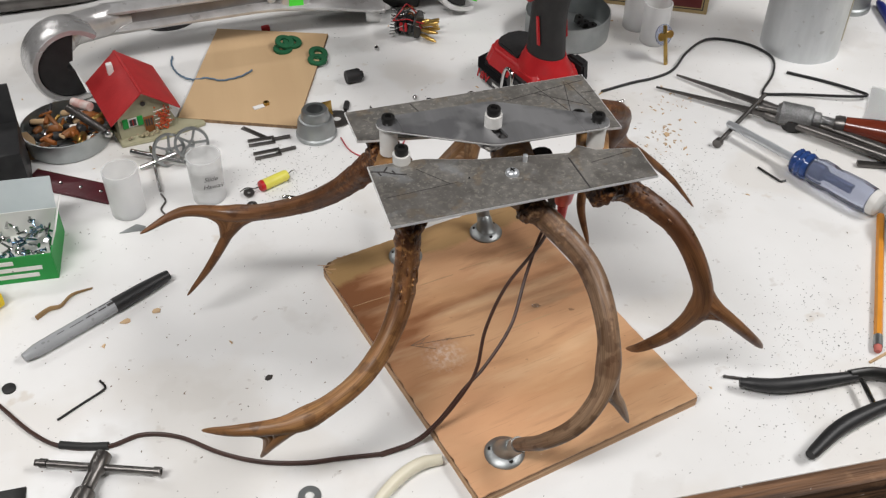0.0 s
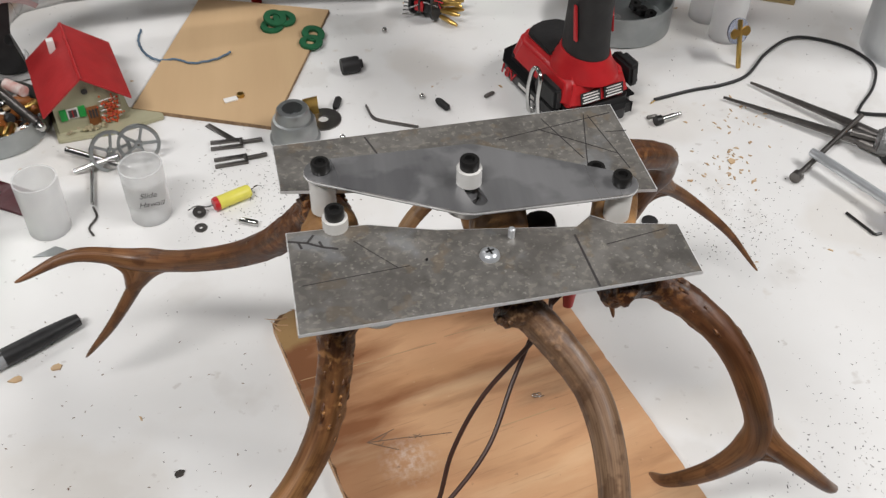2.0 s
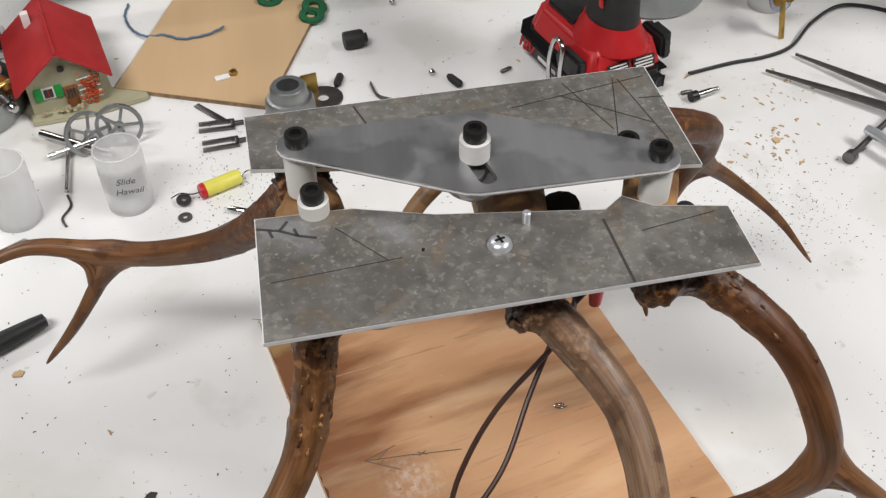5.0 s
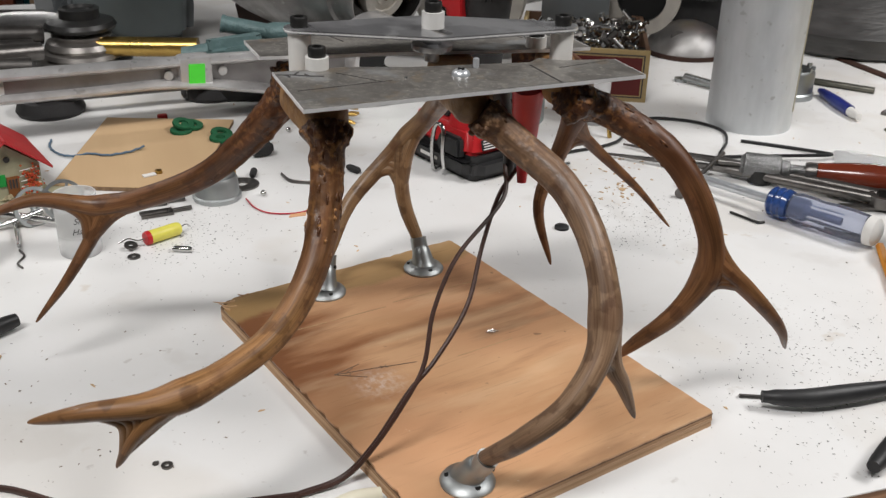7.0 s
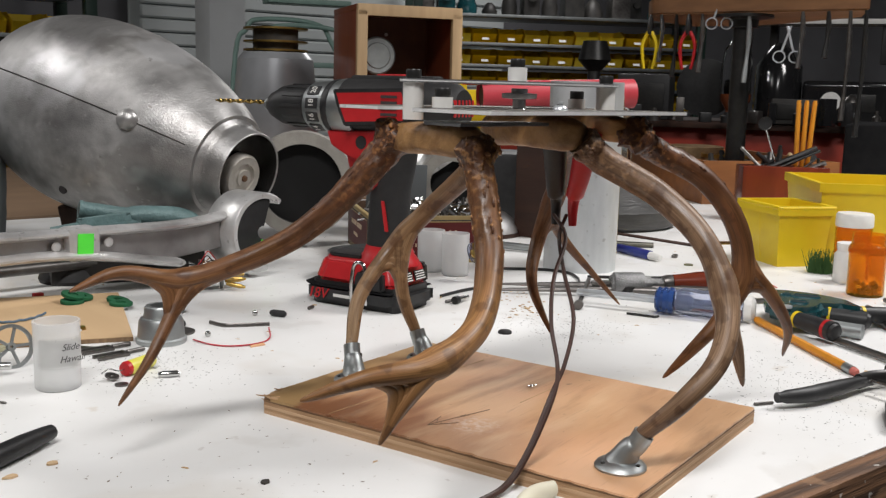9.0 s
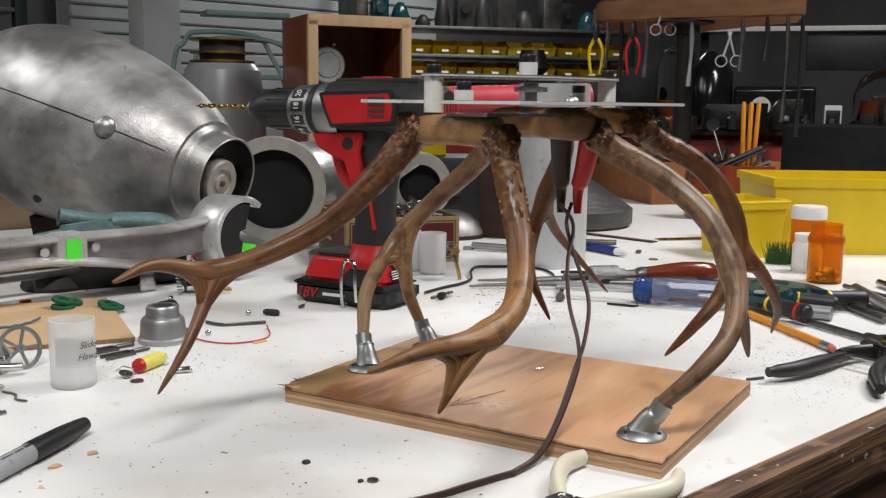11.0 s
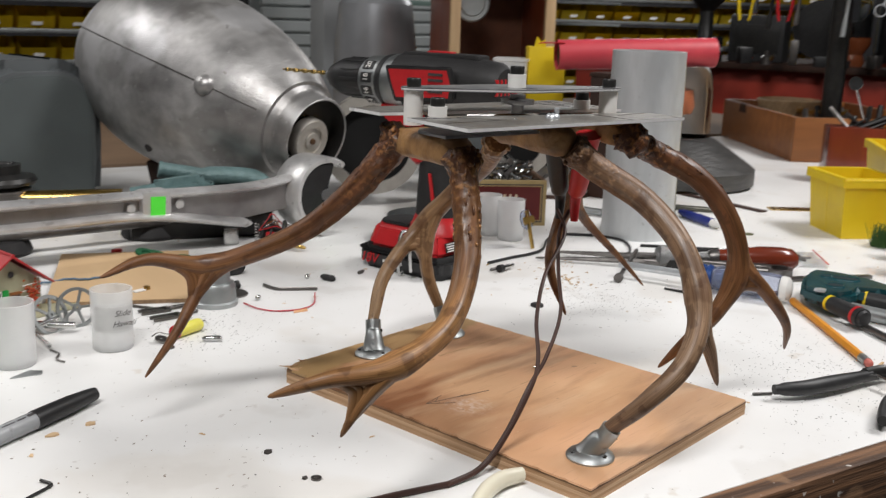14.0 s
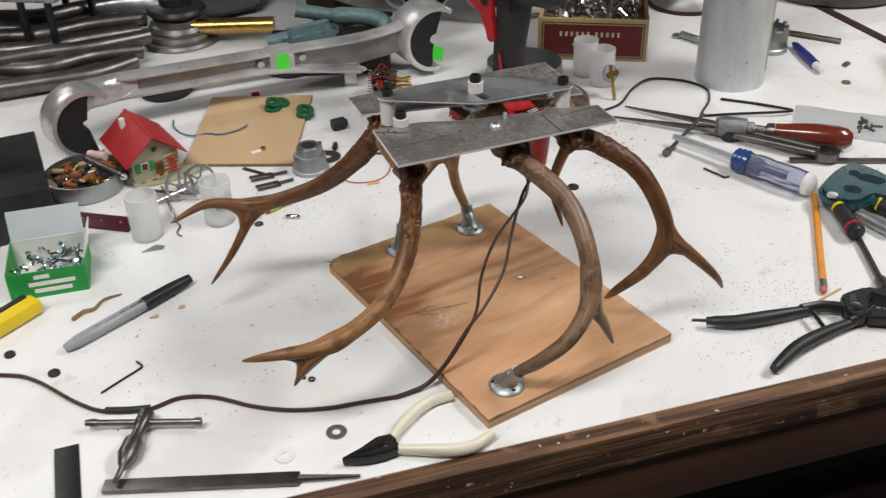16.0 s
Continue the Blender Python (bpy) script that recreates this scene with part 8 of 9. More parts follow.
for s_ in (-1, 1):
    part("rim_bar", rod((s_ * 0.0405, -0.0515, 0.0775), (s_ * 0.0405, 0.0515, 0.0775), 0.0022, 10), YELLOW, sy, "rounded yellow rim")
    part("rim_bar", rod((-0.0405, s_ * 0.0515, 0.0775), (0.0405, s_ * 0.0515, 0.0775), 0.0022, 10), YELLOW, sy, "rounded yellow rim")
    part("side_rib", block(0.0016, 0.0040, 0.0620, 0.0006, pose(s_ * 0.0352, 0.0, 0.0350, 0, s_ * 4, 0)), YELLOW, sy, "moulded rib")


def pill_bottle(x, y, r, h, capped, label):
    p = thing("pill_bottle", label, "pill bottle", pose(x, y, 0), group="pill bottles")
    part("amber_wall", lathe([(0, 0), (r - 0.001, 0), (r, 0.002), (r, h - 0.014), (r * 0.9, h - 0.012), (r * 0.9, h), (r * 0.9 - 0.0016, h), (r * 0.9 - 0.0016, h - 0.012), (r - 0.002, h - 0.016), (r - 0.002, 0.003), (0, 0.002)], 36), ORANGE, p, "amber plastic wall")
    if capped:
        part("white_cap", lathe([(0, 0), (r * 1.02, 0), (r * 1.04, 0.002), (r * 1.02, 0.015), (r * 0.95, 0.017), (0, 0.017)], 36), NYLON, p, "white ribbed cap", pose(0, 0, h - 0.012))
    else:
        part("rim_ring", ring_of(r * 0.9, r * 1.06, 0.006, 36, pose(0, 0, h - 0.022)), ORANGE, p)
        rg_ = random.Random(2)
        for k in range(14):
            a, q = rg_.random() * 6.28, rg_.random() * r * 0.7
            part("brass_fitting", lathe([(0.001, 0), (0.0032, 0), (0.0032, 0.006), (0.001, 0.006)], 10, closed=True), GOLD, p, "brass fitting", pose(q * math.cos(a), q * math.sin(a), 0.004 + rg_.random() * 0.014, rg_.random() * 180, 0, rg_.random() * 360))


pill_bottle(0.8000, 0.3320, 0.0220, 0.072, True, "amber pill bottle with a white cap")
pill_bottle(0.6820, 0.2480, 0.0200, 0.070, False, "open amber pill bottle with brass fittings inside")
solo("white_jar", lathe([(0, 0), (0.017, 0), (0.018, 0.002), (0.018, 0.034), (0.015, 0.038), (0.016, 0.048), (0, 0.049)], 32), NYLON, "small white plastic jar", "jar", pose(0.738, 0.300, 0))
rng = random.Random(17)
moss = bmesh.new()
for k in range(260):
    a, q = rng.random() * 6.283, 0.016 * math.sqrt(rng.random())
    h = rng.uniform(0.006, 0.030)
    x, y = q * math.cos(a), q * math.sin(a)
    add(moss, rod((x, y, 0), (x + rng.gauss(0, 0.004), y + rng.gauss(0, 0.004), h), 0.0007, 3, 0.0003))
solo("green_model_grass", moss, FOLIAGE, "tuft of green model grass", "model grass", pose(0.772, 0.357, 0), kind="stuff")
solo("clear_ruler", block(0.10, 0.022, 0.0016, 0.0004, pose(0.88, 0.57, 0.001, 0, 0, -30)), GOLD, "thin tan metal strip", "strip")

# ---- wooden tool box and tool stand ----
wb = thing("wooden_tool_box", "low orange wooden box holding small tools and a woven basket", "wooden box", pose(1.290, 0.932, 0, 0, 0, -28.4))
for sx, sy, px, py in ((0.30, 0.010, 0.150, 0.005), (0.30, 0.010, 0.150, 0.425), (0.010, 0.410, 0.005, 0.215), (0.010, 0.410, 0.295, 0.215)):
    part("box_side", block(sx, sy, 0.088, 0.001, pose(px, py, 0.0445)), WOOD_MID, wb)
part("box_floor", block(0.288, 0.418, 0.006, 0, pose(0.150, 0.215, 0.004)), WOOD_MID, wb)
part("handle_notch", slab([(-0.022, 0), (0.022, 0), (0.016, 0.020), (-0.016, 0.020)], -0.0006, 0.0006, 0, pose(0.0, 0.300, 0.069, 90, 0, 90)), UNDER, wb, "dark hand hole")
part("wicker_basket", lathe([(0.030, 0), (0.056, 0.004), (0.070, 0.044), (0.064, 0.046), (0.050, 0.010), (0.030, 0.006)], 30, pose(0.085, 0.250, 0.060), closed=True), surf("woven_cane", (0.40, 0.28, 0.16), (0.25, 0.16, 0.08), 0.7, scale=160, bump=0.6), wb, "round woven basket")
part("brass_rim", ring_of(0.046, 0.054, 0.008, 30, pose(0.120, 0.150, 0.086)), GOLD, wb, "brass ring")
for q in range(7):
    part("tool_in_box", rod((0.04 + 0.035 * q, 0.04 + 0.03 * (q % 3), 0.05), (0.06 + 0.034 * q, 0.10 + 0.02 * (q % 4), 0.094 + 0.006 * (q % 3)), 0.006, 10), [STEEL, BLACK, WOOD_PALE, ZINC][q % 4], wb)

ts = thing("pin_block_tools", "block of small tools with pencils and an inspection mirror", "tool block", pose(1.202, 0.698, 0, 0, 0, -42))
part("block_body", block(0.150, 0.060, 0.098, 0.003, None, 2, True), WOOD_RED, ts, "dark wooden block")
for k in range(3):
    part("pencil", lathe([(0, 0), (0.0042, 0), (0.0042, 0.110), (0.003, 0.116), (0, 0.116)], 6), PENCIL_O, ts, "orange pencil", pose(0.026 + 0.010 * k, 0.010, 0.098, 2, -2 + 2 * k, 0))
part("mirror_stem", rod((-0.010, 0, 0.097), (-0.034, -0.002, 0.164), 0.0016, 8), CHROME, ts, "bright bent stem")
part("mirror", lathe([(0, 0), (0.012, 0), (0.012, 0.002), (0, 0.002)], 24), CHROME, ts, "round inspection mirror", pose(-0.036, -0.003, 0.172, 82, 0, -30))
rng = random.Random(21)
for k in range(16):
    part("small_tool", rod((rng.uniform(-0.07, 0.07), rng.uniform(-0.02, 0.02), 0.08), (rng.uniform(-0.08, 0.08), rng.uniform(-0.03, 0.03), rng.uniform(0.10, 0.135)), rng.uniform(0.002, 0.005), 8), [BLACK_STEEL, STEEL, BLACK][k % 3], ts)
part("red_knob", lathe([(0, 0), (0.006, 0.001), (0.006, 0.018), (0, 0.020)], 14), RED, ts, "red knob", pose(0.066, 0, 0.085))

hs = thing("hanging_shelf", "round-edged wooden shelf on a black pipe post with hanging tools", "shelf", pose(1.469, 1.032, 0))
part("shelf_board", slab(arc(-0.085, 0.075, 0.05, 90, 190, 5) + [(-0.130, 0.04), (-0.010, -0.33), (0.13, -0.24), (0.26, 0.10), (0.20, 0.24), (-0.02, 0.20)], 0.385, 0.430, 0.004), SHELF_WOOD, hs, "thick oiled wooden board")
part("post", rod((-0.04, -0.073, 0.0075), (-0.04, -0.073, 0.36), 0.020, 20), BLACK_STEEL, hs, "black steel pipe post")
part("post_flange", lathe([(0, 0), (0.030, 0), (0.030, 0.016), (0.060, 0.020), (0.060, 0.026), (0, 0.026)], 28), BLACK_STEEL, hs, "black pipe flange", pose(-0.04, -0.073, 0.359))
EDGE = lambda q: (-0.125 + 0.118 * q, 0.045 - 0.39 * q)
for q, L, mt, lab in ((-0.06, 0.10, CHROME, "bright steel rod hanging from the shelf"), (0.02, 0.13, BLACK_STEEL, "black tool hanging from the shelf"), (0.16, 0.12, STEEL, "steel pick hanging from the shelf"), (0.40, 0.14, ZINC, "steel strip hanging from the shelf"), (0.66, 0.11, STEEL, "bent steel tool hanging from the shelf"), (0.78, 0.09, BLACK_STEEL, "black tool hanging from the shelf"), (0.88, 0.21, STEEL, "steel tube hanging from the shelf"), (0.95, 0.24, BLACK_STEEL, "long black tool hanging from the shelf")):
    x, y = EDGE(q)
    part("hanging_tool", sweep(smooth_line([(x, y, 0.386), (x + 0.004, y, 0.386 - L * 0.4), (x - 0.004, y, 0.386 - L)], 4), lambda t: 0.003 + 0.0025 * abs(math.sin(t * 5)), 8), mt, hs, lab)
for q, mt, lab in ((-0.12, YELLOW, "yellow and black plier grip"), (0.09, RED, "red plier grip")):
    x, y = EDGE(q)
    part("plier_jaw", sweep(smooth_line([(x, y, 0.386), (x, y, 0.365), (x, y, 0.345)], 4), lambda t: 0.004 + 0.005 * math.sin(math.pi * min(1, t * 0.8)), 10, 0.6), BLACK_STEEL, hs, "black plier head")
    for w in (-1, 1):
        part("plier_grip", sweep(smooth_line([(x + w * 0.002, y - w * 0.003, 0.350), (x + w * 0.007, y - w * 0.013, 0.325), (x + w * 0.006, y - w * 0.012, 0.295), (x + w * 0.004, y - w * 0.008, 0.272)], 5), lambda t: 0.0042 - 0.001 * t, 10), mt, hs, lab)
for x, y, z in ((*EDGE(0.25), 0.365), (*EDGE(0.60), 0.298)):
    for s in (-1, 1):
        part("scissor_loop", ring_of(0.010, 0.0125, 0.003, 20, pose(x + s * 0.009, y - s * 0.012, z, 90, 0, -60)), NICKEL, hs, "bright scissor clamp loop")
        part("scissor_blade", rod((x + s * 0.007, y - s * 0.009, z + 0.010), (x - s * 0.002, y + s * 0.003, z + 0.060), 0.0024, 8), NICKEL, hs)

# ---- clock case behind ----
cc = thing("wooden_clock_case", "open reddish wooden clock case turned backwards", "clock case", pose(1.0820, 1.7120, 0, 0, 0, -19.4))
CWd, CDp, CHt = 0.253, 0.225, 0.392
for s in (-1, 1):
    part("case_side", block(0.012, CDp, CHt, 0.001, pose(s * (CWd / 2 - 0.006), 0, CHt / 2)), WOOD_BOX, cc, "reddish varnished side")
    part("back_stile", block(0.024, 0.016, CHt, 0.001, pose(s * (CWd / 2 - 0.011), -CDp / 2 - 0.008, CHt / 2)), WOOD_PALE, cc, "raw pine frame")
part("case_top", block(CWd, CDp, 0.014, 0.001, pose(0, 0, CHt + 0.007)), WOOD_BOX, cc)
part("back_rail", block(CWd, 0.016, 0.026, 0.001, pose(0, -CDp / 2 - 0.008, CHt + 0.001)), WOOD_PALE, cc, "raw pine frame")
part("case_inside", block(CWd - 0.02, 0.008, CHt, 0, pose(0, CDp / 2 - 0.006, CHt / 2)), surf("dark_brown_inside", (0.14, 0.05, 0.024), (0.08, 0.028, 0.014), 0.6), cc, "dark brown inside")
part("dial_back", lathe([(0, 0), (0.036, 0), (0.037, 0.003), (0.034, 0.006), (0.026, 0.006), (0.024, 0.008), (0, 0.008)], 36), ZINC, cc, "round grey dial back", pose(-0.062, -0.060, 0.292, 90) @ Matrix.Scale(1.2, 4))
for k in range(2):
    part("bell_stud", lathe([(0, 0), (0.0045, 0), (0.004, 0.003), (0, 0.004)], 14), NYLON, cc, "white stud", pose(-0.060 + 0.065 * k, 0.098, 0.350, 90))
sp = thing("brass_spool_on_drum", "brass edged cable spool on a polished metal drum", "spool", pose(0.970, 2.100, 0.0))
part("drum", lathe([(0, 0), (0.112, 0), (0.116, 0.02), (0.112, 0.18), (0.100, 0.285), (0.085, 0.303), (0, 0.305)], 32, pose(0, 0, 0, 0, 0, 20)), surf("polished_drum", (0.56, 0.58, 0.61), (0.42, 0.44, 0.46), 0.3, 0.5, scale=14, big=0.3), sp, "polished metal drum", smooth=25)
for z in (0.3055, 0.328, 0.362):
    part("brass_flange", lathe([(0, 0), (0.085, 0), (0.085, 0.005), (0, 0.005)], 36), GOLD, sp, "brass flange", pose(0, 0, z))
part("spool_core", lathe([(0, 0), (0.060, 0), (0.060, 0.057), (0, 0.057)], 28), PILE_DARK, sp, "dark wound core", pose(0, 0, 0.3055))
bk = thing("rear_bench", "dark second workbench behind, holding the clock case", "workbench")
part("rear_top", block(2.2, 0.95, 0.04, 0.002, pose(0.85, 1.83, -0.022)), surf("brown_bench_top", (0.20, 0.13, 0.08), None, 0.6, scale=12), bk, "brown bench top")
for lx in (-0.15, 1.85):
    for ly in (1.42, 2.24):
        part("rear_leg", block(0.08, 0.08, 0.858, 0, pose(lx, ly, -0.471)), UNDER, bk)

# ---- far room ----
solo("backdrop_column", block(0.19, 0.16, 3.0, 0.004, pose(1.90, 4.30, 0.6)), surf("white_column_paint", (0.66, 0.68, 0.69), None, 0.6, scale=4), "pale painted steel column", "column", kind="structure")
roll = thing("roller_door", "white corrugated roller door with horizontal slats", "roller door")
for k in range(38):
    part("slat", block(2.8, 0.03, 0.070, 0.010, pose(3.35, 5.42, -0.86 + 0.078 * k), 1), DOOR_WHITE, roll)
part("door_backing", block(2.9, 0.02, 3.0, 0, pose(3.35, 5.465, 0.6)), DOOR_WHITE, roll)
ld = thing("rolling_ladder", "pale green tubular rolling ladder", "ladder")
for s in (0.05, 0.11):
    part("hand_rail", sweep(smooth_line([(1.46 + s, 3.55 - s, -0.9), (1.50 + s, 3.53 - s, 0.25), (1.545 + s, 3.50 - s, 0.46 - s * 0.4), (1.60 + s, 3.47 - s, 0.50 - s * 0.4), (1.78 + s, 3.37 - s, 0.49 - s * 0.4), (1.84 + s, 3.33 - s, 0.42 - s * 0.4), (1.92 + s, 3.28 - s, 0.10), (1.96 + s, 3.25 - s, -0.9)], 6), 0.010, 12), PALE_GREEN, ld, "green tube hand rail")
for k in range(6):
    part("tread", block(0.34, 0.12, 0.02, 0.003, pose(1.74 + 0.011 * k, 3.06 + 0.05 * k, -0.7 + 0.25 * k, 0, 0, -17)), PALE_GREEN, ld, "green tread")



def bin_mesh():
    w, d, h = 0.155, 0.20, 0.098
    bm = bmesh.new()
    P = [(-w / 2, 0, 0), (w / 2, 0, 0), (w / 2, d, 0), (-w / 2, d, 0), (-w / 2, -0.03, h * 0.55), (w / 2, -0.03, h * 0.55), (w / 2, d, h), (-w / 2, d, h), (-w / 2, 0.06, h), (w / 2, 0.06, h)]
    v = [bm.verts.new(p) for p in P]
    for f in ((0, 1, 2, 3), (0, 1, 5, 4), (1, 2, 6, 9, 5), (0, 3, 7, 8, 4), (3, 2, 6, 7)):
        bm.faces.new([v[i] for i in f])
    bmesh.ops.solidify(bm, geom=bm.faces[:], thickness=0.003)
    bmesh.ops.recalc_face_normals(bm, faces=bm.faces[:])
    return mesh_of(bm, "storage_bin", YELLOW_FAR, 0)


BINS = bin_mesh()
lb_ = block(0.045, 0.002, 0.016, 0)
LABEL = mesh_of(lb_, "bin_label", PAPER, 0)


def bin_rack(name, label, x0, x1, y, turn, levels, top):
    """A dark green steel rack with rows of yellow bins."""
    r = thing(name, label, "storage rack", pose(x0, y, 0, 0, 0, turn))
    W_ = x1 - x0
    for px in (0.0, W_):
        for py in (0.0, 0.42):
            part("upright", block(0.055, 0.055, 2.6, 0.003, pose(px, py, 0.4)), DARK_GREEN, r, "dark green steel upright")
    n = int(W_ / 0.172)
    for z in levels:
        part("shelf_deck", block(W_, 0.46, 0.020, 0.002, pose(W_ / 2, 0.21, z - 0.011)), ZINC, r, "grey steel shelf")
        for k in range(n):
            b = new("bin", BINS)
            b.parent = r
            b.matrix_local = pose(0.10 + k * (W_ - 0.20) / max(1, n - 1), 0.02, z)
            l = new("bin_label", LABEL)
            l.parent = b
            l.matrix_local = pose(0, -0.030, 0.022, -22)
    rg2 = random.Random(int(x0 * 10) + 50)
    for z in top:
        part("shelf_deck", block(W_, 0.46, 0.020, 0.002, pose(W_ / 2, 0.21, z - 0.011)), ZINC, r, "grey steel shelf")
        x = 0.04
        while x < W_ - 0.1:
            w, h = rg2.uniform(0.07, 0.16), rg2.uniform(0.08, 0.22)
            kind = rg2.randrange(3)
            bm = block(w, 0.14, h, 0.012, pose(0, 0, h / 2)) if kind < 2 else lathe([(0, 0), (w * 0.45, 0), (w * 0.48, h * 0.3), (w * 0.3, h * 0.8), (w * 0.12, h), (0, h)], 16)
            if kind == 1:
                add(bm, lathe([(0, 0), (w * 0.28, 0), (w * 0.28, 0.02), (0, 0.02)], 14, pose(0, -0.07, h * 0.55, 90)))
            part("old_appliance", bm, rg2.choice([PILE_DARK, PILE_DARK, STEEL, WOOD_BOX, TEAL_DARK, ZINC]), r, "", pose(x + w / 2, 0.10 + 0.1 * rg2.random(), z))
            x += w + rg2.uniform(0.005, 0.04)
    return r


bin_rack("bin_rack", "dark green steel rack with rows of yellow bins", -1.0, 1.35, 4.55, 0, (-0.42, -0.28, -0.14, 0.0, 0.14, 0.28, 0.42), (0.62, -0.75))
bin_rack("bin_rack", "dark green rack of yellow bins with old appliances on top", 3.55, 5.45, 4.88, -29.5, (-0.30, -0.164, -0.027, 0.11, 0.247, 0.384, 0.521), (0.70, -0.62))

rb = thing("red_workbench", "long red painted workbench along the far wall", "workbench")
part("red_top", block(2.6, 0.75, 0.025, 0.004, pose(3.20, 1.86, 0.1105, 0, 0, -59.4)), UNDER, rb, "worn brown top")
part("red_front", block(2.6, 0.65, 0.30, 0.004, pose(3.20, 1.86, -0.053, 0, 0, -59.4)), RED_BENCH, rb, "red painted front")
part("red_plinth", block(2.5, 0.55, 0.696, 0, pose(3.20, 1.86, -0.552, 0, 0, -59.4)), PILE_DARK, rb)


def clutter(name, label, category, kind, w, h, x, y, z, mat, turn=-59.4):
    t = thing(name, label, category, pose(x, y, z, 0, 0, turn))
    if kind == "box":
        part("body", block(w, w * 0.7, h, 0.006, pose(0, 0, h / 2)), mat, t)
        part("face", block(w * 0.8, 0.006, h * 0.6, 0.002, pose(0, -w * 0.35 - 0.002, h * 0.5)), BLACK_STEEL, t)
    elif kind == "jar":
        part("body", lathe([(0, 0), (w * 0.5, 0), (w * 0.52, h * 0.1), (w * 0.5, h * 0.7), (w * 0.3, h * 0.88), (w * 0.12, h * 0.98), (0, h)], 28), mat, t)
        part("foot", lathe([(0, 0), (w * 0.56, 0), (w * 0.56, 0.012), (0, 0.012)], 28), WOOD_RED, t)
    elif kind == "bell":
        part("glass_bell", lathe([(w * 0.46, h * 0.32), (w * 0.46, h * 0.72), (w * 0.38, h * 0.90), (w * 0.20, h * 0.98), (0, h), (0, h - 0.003), (w * 0.19, h * 0.97), (w * 0.36, h * 0.89), (w * 0.44, h * 0.72), (w * 0.44, h * 0.32)], 28), GLASS, t, "clear glass bell")
        part("amber_foot", lathe([(0, 0), (w * 0.30, 0), (w * 0.34, h * 0.06), (w * 0.28, h * 0.14), (w * 0.46, h * 0.26), (w * 0.48, h * 0.34), (0, h * 0.35)], 28), mat, t, "amber brown glass foot")
    elif kind == "dome":
        part("glass_dome", lathe([(w * 0.50, h * 0.14), (w * 0.50, h * 0.55), (w * 0.42, h * 0.80), (w * 0.26, h * 0.95), (0, h), (0, h - 0.003), (w * 0.25, h * 0.94), (w * 0.405, h * 0.79), (w * 0.485, h * 0.55), (w * 0.485, h * 0.14)], 32), GLASS, t, "clear glass dome")
        part("foot", lathe([(0, 0), (w * 0.56, 0), (w * 0.56, h * 0.08), (w * 0.50, h * 0.14), (0, h * 0.14)], 32), mat, t, "dark turned foot")
        for k in range(7):
            u = 2.4 * k
            part("brown_workings", block(w * 0.16, w * 0.12, h * (0.25 + 0.06 * (k % 4)), 0.004, pose(w * 0.26 * math.cos(u), w * 0.26 * math.sin(u), h * (0.27 + 0.03 * (k % 4)), 4, 3, 31 * k)), (UNDER, AMBER_GLASS, BLACK_GLOSS)[k % 3], t, "brown workings under the glass")
    elif kind == "radio":
        part("body", block(w, w * 0.55, h, 0.022, pose(0, 0, h / 2), 4), mat, t, "rounded black cabinet")
        part("dial", lathe([(0, 0), (w * 0.12, 0), (w * 0.12, 0.004), (0, 0.006)], 28, pose(-w * 0.16, -w * 0.276, h * 0.52, 90)), NYLON, t, "round white dial")
        part("grille", block(w * 0.30, 0.004, h * 0.4, 0.002, pose(w * 0.20, -w * 0.276, h * 0.5)), BLACK_STEEL, t, "dark grille")
    elif kind == "fan":
        part("body", lathe([(0, 0), (w * 0.5, 0), (w * 0.5, 0.05), (0, 0.06)], 28, pose(0, 0, h * 0.62, 90)), mat, t)
        part("hub", lathe([(0, 0), (w * 0.15, 0), (w * 0.12, 0.02), (0, 0.025)], 18, pose(0, -0.03, h * 0.62, 90)), ZINC, t)
        part("stand", rod((0, 0, 0), (0, 0, h * 0.6), 0.012, 10), mat, t)
    else:
        part("body", lathe([(0, 0), (w * 0.4, 0), (w * 0.2, h * 0.15), (w * 0.16, h * 0.6), (w * 0.42, h * 0.75), (w * 0.3, h), (0, h)], 22), mat, t)
    return t


rg3 = random.Random(33)
a38 = radians(-59.4)
AMBER_GLASS = surf("amber_brown_glass", (0.20, 0.055, 0.02), (0.10, 0.03, 0.012), 0.12, scale=12, coat=0.5)
BLACK_GLOSS = surf("black_glossy_enamel", (0.012, 0.012, 0.013), (0.02, 0.02, 0.02), 0.12, scale=12)
